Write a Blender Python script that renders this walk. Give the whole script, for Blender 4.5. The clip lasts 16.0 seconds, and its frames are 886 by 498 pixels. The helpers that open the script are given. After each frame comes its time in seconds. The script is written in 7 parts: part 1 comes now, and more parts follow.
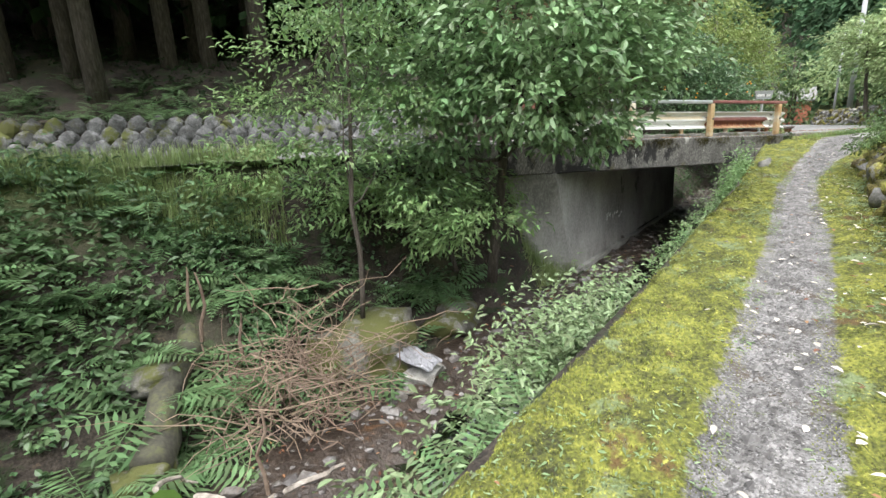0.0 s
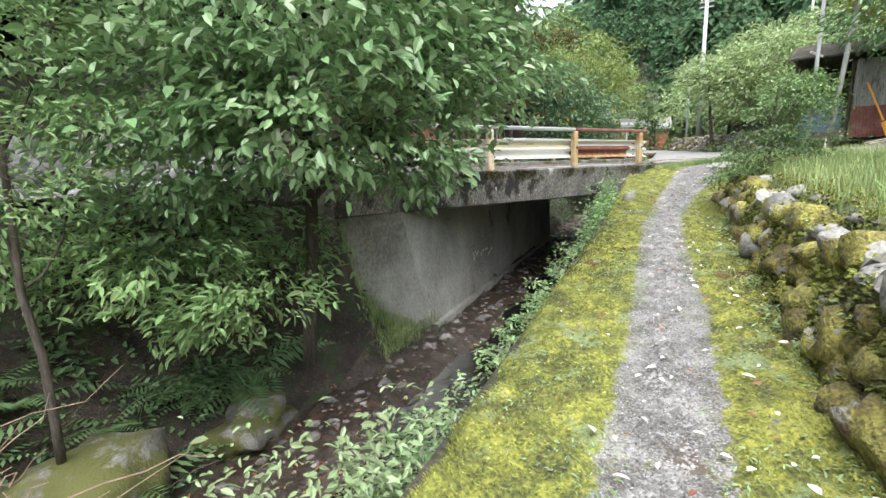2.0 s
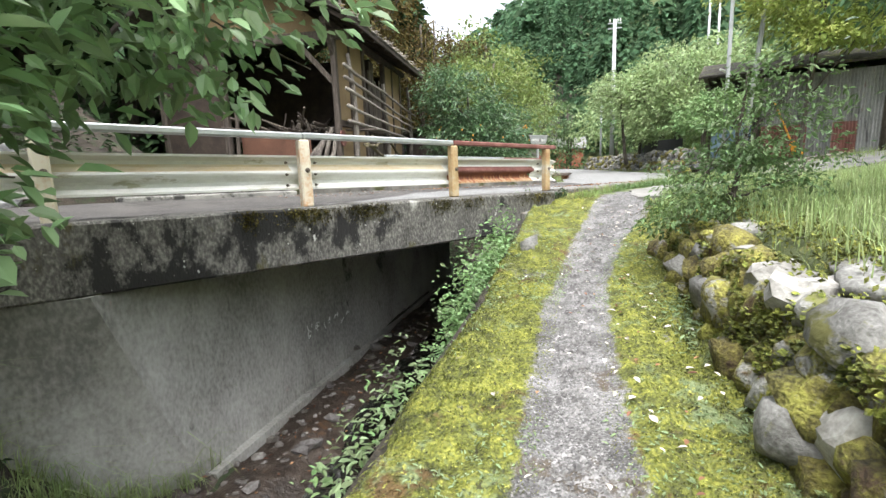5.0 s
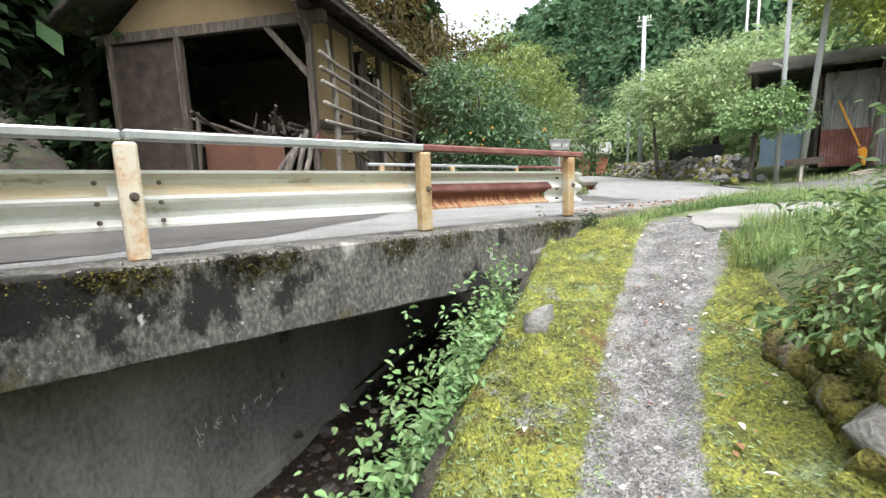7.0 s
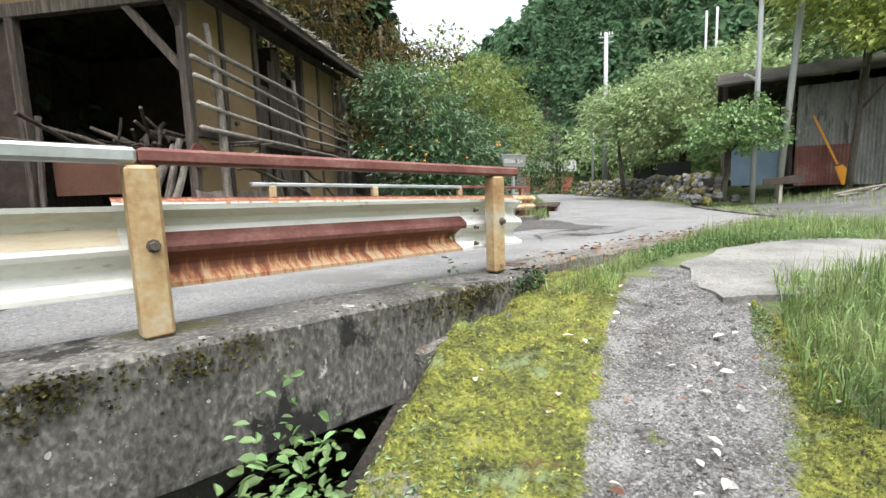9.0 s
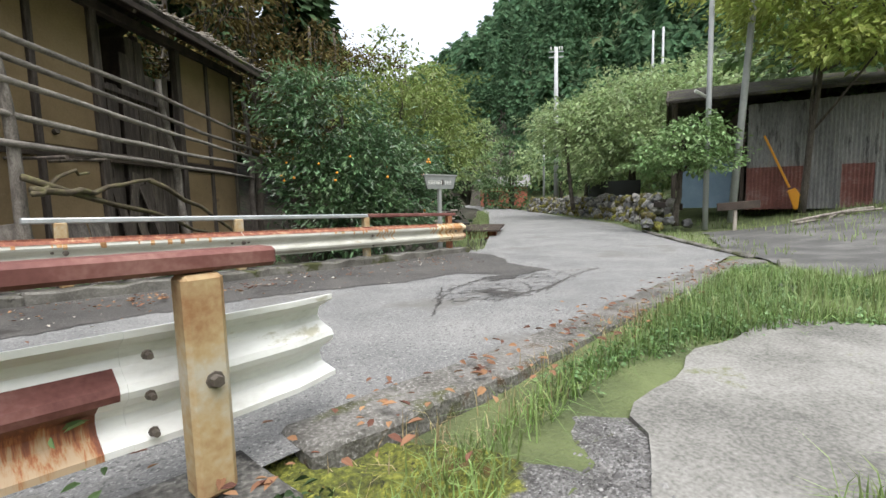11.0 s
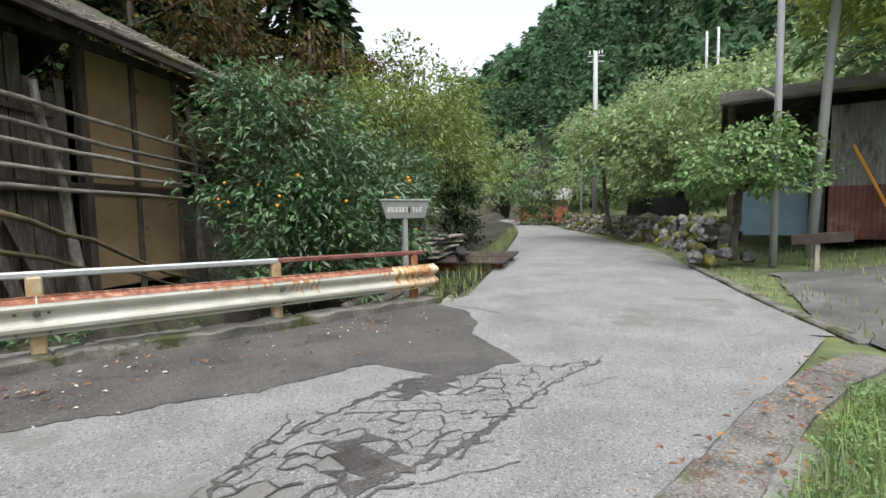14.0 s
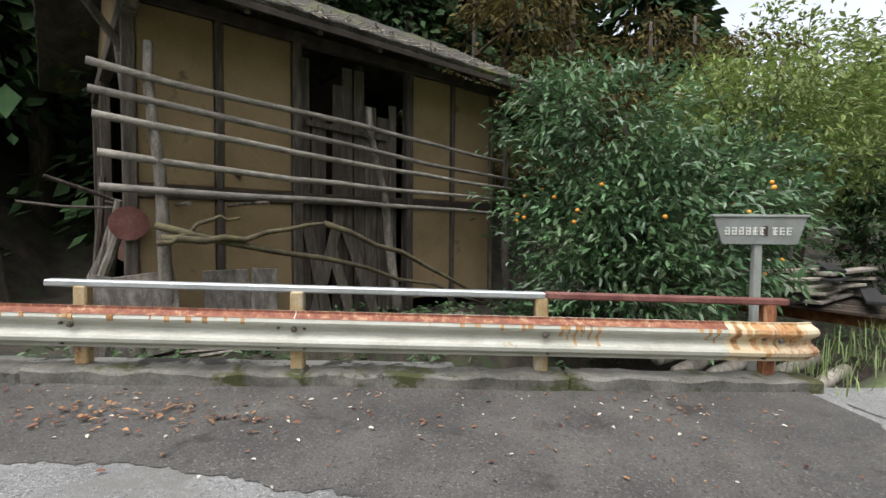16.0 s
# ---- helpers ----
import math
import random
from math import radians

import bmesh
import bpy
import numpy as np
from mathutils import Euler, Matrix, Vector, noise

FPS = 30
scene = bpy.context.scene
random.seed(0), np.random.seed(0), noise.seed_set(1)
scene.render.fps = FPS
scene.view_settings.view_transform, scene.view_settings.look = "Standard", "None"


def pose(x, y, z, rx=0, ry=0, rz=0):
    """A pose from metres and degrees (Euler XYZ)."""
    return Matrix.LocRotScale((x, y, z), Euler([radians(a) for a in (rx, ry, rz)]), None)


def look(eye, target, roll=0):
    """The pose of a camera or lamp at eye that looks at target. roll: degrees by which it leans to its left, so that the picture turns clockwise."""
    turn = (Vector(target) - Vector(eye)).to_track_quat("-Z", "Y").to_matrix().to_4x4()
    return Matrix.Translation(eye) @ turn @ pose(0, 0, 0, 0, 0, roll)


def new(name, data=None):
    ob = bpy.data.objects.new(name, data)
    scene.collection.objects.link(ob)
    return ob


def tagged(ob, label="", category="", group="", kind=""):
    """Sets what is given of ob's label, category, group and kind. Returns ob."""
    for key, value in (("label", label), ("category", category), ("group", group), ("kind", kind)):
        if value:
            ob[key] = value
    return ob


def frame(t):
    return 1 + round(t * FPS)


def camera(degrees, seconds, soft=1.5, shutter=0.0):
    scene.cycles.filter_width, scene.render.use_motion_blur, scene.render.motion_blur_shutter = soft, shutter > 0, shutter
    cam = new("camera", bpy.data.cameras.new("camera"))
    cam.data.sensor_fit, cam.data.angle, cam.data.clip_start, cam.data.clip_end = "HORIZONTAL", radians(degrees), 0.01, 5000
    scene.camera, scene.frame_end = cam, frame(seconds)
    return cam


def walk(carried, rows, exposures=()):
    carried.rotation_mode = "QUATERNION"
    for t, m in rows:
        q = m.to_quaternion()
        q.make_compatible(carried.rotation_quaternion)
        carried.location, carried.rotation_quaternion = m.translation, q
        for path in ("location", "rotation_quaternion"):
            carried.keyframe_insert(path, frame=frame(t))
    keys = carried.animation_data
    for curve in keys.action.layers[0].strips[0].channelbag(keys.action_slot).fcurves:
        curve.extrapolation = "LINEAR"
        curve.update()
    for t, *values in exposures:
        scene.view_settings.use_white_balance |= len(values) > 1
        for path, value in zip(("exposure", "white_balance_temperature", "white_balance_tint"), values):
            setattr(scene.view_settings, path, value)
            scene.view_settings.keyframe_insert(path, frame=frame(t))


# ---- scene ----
cam = camera(87.3, 16.0)
METRES, EYE, TILT, LEAN, TURN = 17.0, 1.25, 0.0, 0.0, 0.0
ROWS = [
    (0.0, 0.0, 0.0, 0.0, -0.66, -13.58, 2.72),
    (0.5, 0.0203, 0.0225, 0.0001, -4.06, -13.27, 2.54),
    (1.0, 0.0353, 0.0456, 0.0009, -7.01, -12.96, 2.41),
    (1.5, 0.053, 0.0724, 0.0029, -9.8, -12.36, 2.39),
    (2.0, 0.0734, 0.0975, 0.0048, -12.71, -11.55, 2.36),
    (2.5, 0.092, 0.1268, 0.0068, -15.78, -11.03, 2.32),
    (3.0, 0.1136, 0.1506, 0.0084, -19.0, -10.64, 2.25),
    (3.5, 0.1338, 0.1784, 0.0076, -20.89, -10.62, 2.17),
    (4.0, 0.1553, 0.2034, 0.0067, -22.11, -10.37, 2.11),
    (6.5, 0.2565, 0.3407, 0.0096, -19.23, -9.2, 1.89),
    (7.0, 0.2744, 0.369, 0.0127, -18.81, -9.12, 1.87),
    (7.5, 0.298, 0.3938, 0.013, -19.37, -8.61, 1.9),
    (8.0, 0.3201, 0.4205, 0.0148, -19.99, -8.07, 1.92),
    (8.5, 0.3431, 0.447, 0.0159, -21.37, -7.51, 1.86),
    (9.0, 0.3647, 0.4737, 0.0161, -22.45, -7.15, 1.88),
    (9.5, 0.3864, 0.5011, 0.0169, -24.02, -6.62, 1.84),
    (10.0, 0.4092, 0.5241, 0.0214, -26.14, -6.5, 1.88),
    (12.5, 0.5276, 0.5948, 0.0452, -27.74, -5.1, 1.42),
    (13.0, 0.5463, 0.6145, 0.0481, -25.84, -4.88, 1.28),
    (13.5, 0.5679, 0.6307, 0.0502, -24.27, -4.51, 1.2),
    (14.0, 0.589, 0.6497, 0.0503, -22.02, -4.33, 1.1),
    (14.5, 0.6102, 0.6678, 0.0496, -18.04, -4.13, 0.83),
    (15.0, 0.623, 0.6891, 0.0501, -11.29, -3.72, 0.54),
    (15.5, 0.6278, 0.7186, 0.052, 1.07, -3.14, 0.14),
    (16.0, 0.6281, 0.744, 0.0541, 18.39, -2.35, -0.39),
]
walk(cam, [(t, pose(0, 0, EYE, TILT, LEAN, TURN) @ pose(METRES * x, METRES * y, METRES * z, 90 + pitch, roll, yaw)) for t, x, y, z, yaw, pitch, roll in ROWS],
     exposures=[(0.0, 1.9), (1.5, 2.05), (3.0, 2.22), (4.5, 2.2), (7.5, 2.03), (9.0, 1.82), (10.0, 1.55), (13.0, 1.38), (15.0, 1.3), (16.0, 1.25)])

# ---- world and light: a bright overcast day ----
world = bpy.data.worlds.new("overcast_sky")
scene.world = world
world.use_nodes = True
wn = world.node_tree
wn.nodes.clear()
sky = wn.nodes.new("ShaderNodeTexSky")
sky.sky_type, sky.sun_disc = "NISHITA", False
sky.sun_elevation, sky.sun_rotation = radians(68), radians(192)
sky.air_density, sky.dust_density, sky.ozone_density = 0.8, 2.0, 1.5
hue = wn.nodes.new("ShaderNodeHueSaturation")
hue.inputs["Saturation"].default_value = 0.3
bg = wn.nodes.new("ShaderNodeBackground")
bg.inputs["Strength"].default_value = 0.15
wo = wn.nodes.new("ShaderNodeOutputWorld")
wn.links.new(sky.outputs[0], hue.inputs["Color"])
wn.links.new(hue.outputs[0], bg.inputs["Color"])
wn.links.new(bg.outputs[0], wo.inputs["Surface"])
sun_data = bpy.data.lights.new("sun", "SUN")
sun_data.energy, sun_data.angle, sun_data.color = 1.5, radians(60), (1.0, 0.99, 0.97)
sun = new("sun", sun_data)
sun.matrix_world = look((3, -14, 60), (8, 10, 0))

# ---- materials ----
def mat(name, stops, scale=4.0, rough=0.85, bump=0.3, fine=60.0, metal=0.0, stretch=(1, 1, 1), spots=None, rnd=0.0,
        dist=0.01, trans=0.0, detail=6.0, spec=0.5, grain=0.35, dots=None, tree=None):
    """A noise-driven surface: stops are colours from low to high noise; spots = (colour, scale, threshold);
    rnd: brightness change from piece to piece; grain: weight of the fine noise; dots = (colour, scale, radius) round flecks;
    tree: an existing node tree to build into, whose new shader is then returned."""
    if tree is None:
        m = bpy.data.materials.new(name)
        m.use_nodes = True
        nt = m.node_tree
        b = nt.nodes["Principled BSDF"]
    else:
        m, nt = None, tree
        b = nt.nodes.new("ShaderNodeBsdfPrincipled")
    b.inputs["Metallic"].default_value = metal
    b.inputs["Specular IOR Level"].default_value = spec
    tc = nt.nodes.new("ShaderNodeNewGeometry")
    mp = nt.nodes.new("ShaderNodeMapping")
    mp.inputs["Scale"].default_value = stretch
    nt.links.new(tc.outputs["Position"], mp.inputs["Vector"])
    n1 = nt.nodes.new("ShaderNodeTexNoise")
    n1.inputs["Scale"].default_value, n1.inputs["Detail"].default_value, n1.inputs["Roughness"].default_value = scale, detail, 0.65
    n2 = nt.nodes.new("ShaderNodeTexNoise")
    n2.inputs["Scale"].default_value, n2.inputs["Detail"].default_value = fine, 6.0
    for n in (n1, n2):
        nt.links.new(mp.outputs[0], n.inputs["Vector"])
    add = nt.nodes.new("ShaderNodeMath")
    add.operation = "MULTIPLY_ADD"
    add.inputs[1].default_value, add.inputs[2].default_value = grain, -grain * 0.49
    nt.links.new(n2.outputs["Fac"], add.inputs[0])
    sm = nt.nodes.new("ShaderNodeMath")
    nt.links.new(n1.outputs["Fac"], sm.inputs[0])
    nt.links.new(add.outputs[0], sm.inputs[1])
    ramp = nt.nodes.new("ShaderNodeValToRGB")
    el = ramp.color_ramp.elements
    lo, hi = 0.3, 0.7
    el[0].position, el[0].color = lo, (*stops[0], 1)
    el[1].position, el[1].color = hi, (*stops[-1], 1)
    for i, c in enumerate(stops[1:-1]):
        e = el.new(lo + (hi - lo) * (i + 1) / (len(stops) - 1))
        e.color = (*c, 1)
    nt.links.new(sm.outputs[0], ramp.inputs[0])
    col = ramp.outputs[0]
    if spots:
        for c, sc, th in spots:
            n3 = nt.nodes.new("ShaderNodeTexNoise")
            n3.inputs["Scale"].default_value, n3.inputs["Detail"].default_value = sc, 8.0
            n3.inputs["Roughness"].default_value = 0.7
            nt.links.new(mp.outputs[0], n3.inputs["Vector"])
            mr = nt.nodes.new("ShaderNodeMapRange")
            mr.inputs["From Min"].default_value, mr.inputs["From Max"].default_value = th, th + 0.06
            nt.links.new(n3.outputs["Fac"], mr.inputs["Value"])
            mx = nt.nodes.new("ShaderNodeMix")
            mx.data_type = "RGBA"
            nt.links.new(mr.outputs[0], mx.inputs[0])
            nt.links.new(col, mx.inputs[6])
            mx.inputs[7].default_value = (*c, 1)
            col = mx.outputs[2]
    for c, sc, rad in dots or ():
        vo = nt.nodes.new("ShaderNodeTexVoronoi")
        vo.inputs["Scale"].default_value = sc
        nt.links.new(tc.outputs["Position"], vo.inputs["Vector"])
        wob = nt.nodes.new("ShaderNodeMath")
        wob.operation = "MULTIPLY_ADD"
        wob.inputs[1].default_value = 0.45
        nt.links.new(n2.outputs["Fac"], wob.inputs[0])
        nt.links.new(vo.outputs["Distance"], wob.inputs[2])
        pick = nt.nodes.new("ShaderNodeSeparateColor")
        nt.links.new(vo.outputs["Color"], pick.inputs[0])
        big = nt.nodes.new("ShaderNodeMath")
        big.operation = "MULTIPLY_ADD"
        big.inputs[1].default_value, big.inputs[2].default_value = rad, 0.2
        nt.links.new(pick.outputs[0], big.inputs[0])
        lt = nt.nodes.new("ShaderNodeMath")
        lt.operation = "LESS_THAN"
        nt.links.new(wob.outputs[0], lt.inputs[0])
        nt.links.new(big.outputs[0], lt.inputs[1])
        mx = nt.nodes.new("ShaderNodeMix")
        mx.data_type = "RGBA"
        nt.links.new(lt.outputs[0], mx.inputs[0])
        nt.links.new(col, mx.inputs[6])
        mx.inputs[7].default_value = (*c, 1)
        col = mx.outputs[2]
    if rnd:
        oi = nt.nodes.new("ShaderNodeObjectInfo")
        gi = nt.nodes.new("ShaderNodeNewGeometry")
        ad = nt.nodes.new("ShaderNodeMath")
        nt.links.new(oi.outputs["Random"], ad.inputs[0])
        nt.links.new(gi.outputs["Random Per Island"], ad.inputs[1])
        fr = nt.nodes.new("ShaderNodeMath")
        fr.operation = "FRACT"
        nt.links.new(ad.outputs[0], fr.inputs[0])
        mr = nt.nodes.new("ShaderNodeMapRange")
        mr.inputs["To Min"].default_value, mr.inputs["To Max"].default_value = 1 - rnd, 1 + rnd
        nt.links.new(fr.outputs[0], mr.inputs["Value"])
        hs = nt.nodes.new("ShaderNodeHueSaturation")
        nt.links.new(mr.outputs[0], hs.inputs["Value"])
        hm = nt.nodes.new("ShaderNodeMapRange")
        hm.inputs["To Min"].default_value, hm.inputs["To Max"].default_value = 0.5 - rnd * 0.05, 0.5 + rnd * 0.03
        nt.links.new(fr.outputs[0], hm.inputs["Value"])
        nt.links.new(hm.outputs[0], hs.inputs["Hue"])
        nt.links.new(col, hs.inputs["Color"])
        col = hs.outputs[0]
    nt.links.new(col, b.inputs["Base Color"])
    rr = nt.nodes.new("ShaderNodeMapRange")
    rr.inputs["To Min"].default_value, rr.inputs["To Max"].default_value = max(0.02, rough - 0.12), min(1.0, rough + 0.12)
    nt.links.new(n1.outputs["Fac"], rr.inputs["Value"])
    nt.links.new(rr.outputs[0], b.inputs["Roughness"])
    if bump:
        bp = nt.nodes.new("ShaderNodeBump")
        bp.inputs["Strength"].default_value, bp.inputs["Distance"].default_value = bump, dist
        nt.links.new(sm.outputs[0], bp.inputs["Height"])
        nt.links.new(bp.outputs[0], b.inputs["Normal"])
    if trans:
        tr = nt.nodes.new("ShaderNodeBsdfTranslucent")
        nt.links.new(col, tr.inputs["Color"])
        mxs = nt.nodes.new("ShaderNodeMixShader")
        mxs.inputs[0].default_value = trans
        nt.links.new(b.outputs[0], mxs.inputs[1])
        nt.links.new(tr.outputs[0], mxs.inputs[2])
        out = [n for n in nt.nodes if n.type == "OUTPUT_MATERIAL"][0]
        nt.links.new(mxs.outputs[0], out.inputs["Surface"])
    return m if tree is None else b.outputs[0]


def blend_mat(name, low, high, attribute, breakup=0.9, scale=7.0):
    """Two surfaces that pass into one another with a ragged border where the mesh's attribute goes from 0 to 1."""
    m = bpy.data.materials.new(name)
    m.use_nodes = True
    nt = m.node_tree
    nt.nodes.remove(nt.nodes["Principled BSDF"])
    a = mat("", *low[0], **low[1], tree=nt)
    b = mat("", *high[0], **high[1], tree=nt)
    at = nt.nodes.new("ShaderNodeAttribute")
    at.attribute_name = attribute
    geo = nt.nodes.new("ShaderNodeNewGeometry")
    nz = nt.nodes.new("ShaderNodeTexNoise")
    nz.inputs["Scale"].default_value, nz.inputs["Detail"].default_value, nz.inputs["Roughness"].default_value = scale, 9.0, 0.75
    nt.links.new(geo.outputs["Position"], nz.inputs["Vector"])
    ad = nt.nodes.new("ShaderNodeMath")
    ad.operation = "MULTIPLY_ADD"
    ad.inputs[1].default_value = breakup
    nt.links.new(nz.outputs["Fac"], ad.inputs[0])
    nt.links.new(at.outputs["Fac"], ad.inputs[2])
    mr = nt.nodes.new("ShaderNodeMapRange")
    mr.inputs["From Min"].default_value, mr.inputs["From Max"].default_value = 0.42 + breakup * 0.5, 0.58 + breakup * 0.5
    nt.links.new(ad.outputs[0], mr.inputs["Value"])
    ms = nt.nodes.new("ShaderNodeMixShader")
    nt.links.new(mr.outputs[0], ms.inputs[0])
    nt.links.new(a, ms.inputs[1])
    nt.links.new(b, ms.inputs[2])
    out = [n for n in nt.nodes if n.type == "OUTPUT_MATERIAL"][0]
    nt.links.new(ms.outputs[0], out.inputs["Surface"])
    return m


def leafmat(name, a, b, rnd=0.35, rough=0.5, trans=0.3, spec=0.4):
    return mat(name, [a, b], scale=1.3, rough=rough, bump=0.0, fine=15.0, rnd=rnd, trans=trans, detail=2.0, spec=spec)


MOSS = (([(0.035, 0.042, 0.011), (0.12, 0.14, 0.022), (0.27, 0.29, 0.05)], 5.0, 0.95, 1.0, 55),
        dict(dist=0.03, rnd=0.2, grain=0.75,
             spots=[((0.12, 0.08, 0.025), 2.1, 0.585), ((0.17, 0.22, 0.1), 2.9, 0.565), ((0.17, 0.165, 0.14), 5.0, 0.63),
                    ((0.04, 0.042, 0.014), 26.0, 0.57), ((0.38, 0.4, 0.08), 33.0, 0.585)]))
GRAVEL = (([(0.055, 0.052, 0.05), (0.135, 0.13, 0.126), (0.26, 0.255, 0.25)], 4.0, 0.95, 1.0, 80),
          dict(dist=0.02, grain=0.9, spots=[((0.085, 0.068, 0.05), 2.2, 0.575), ((0.1, 0.12, 0.035), 3.1, 0.62), ((0.4, 0.395, 0.385), 70.0, 0.575), ((0.04, 0.037, 0.035), 45.0, 0.56)]))

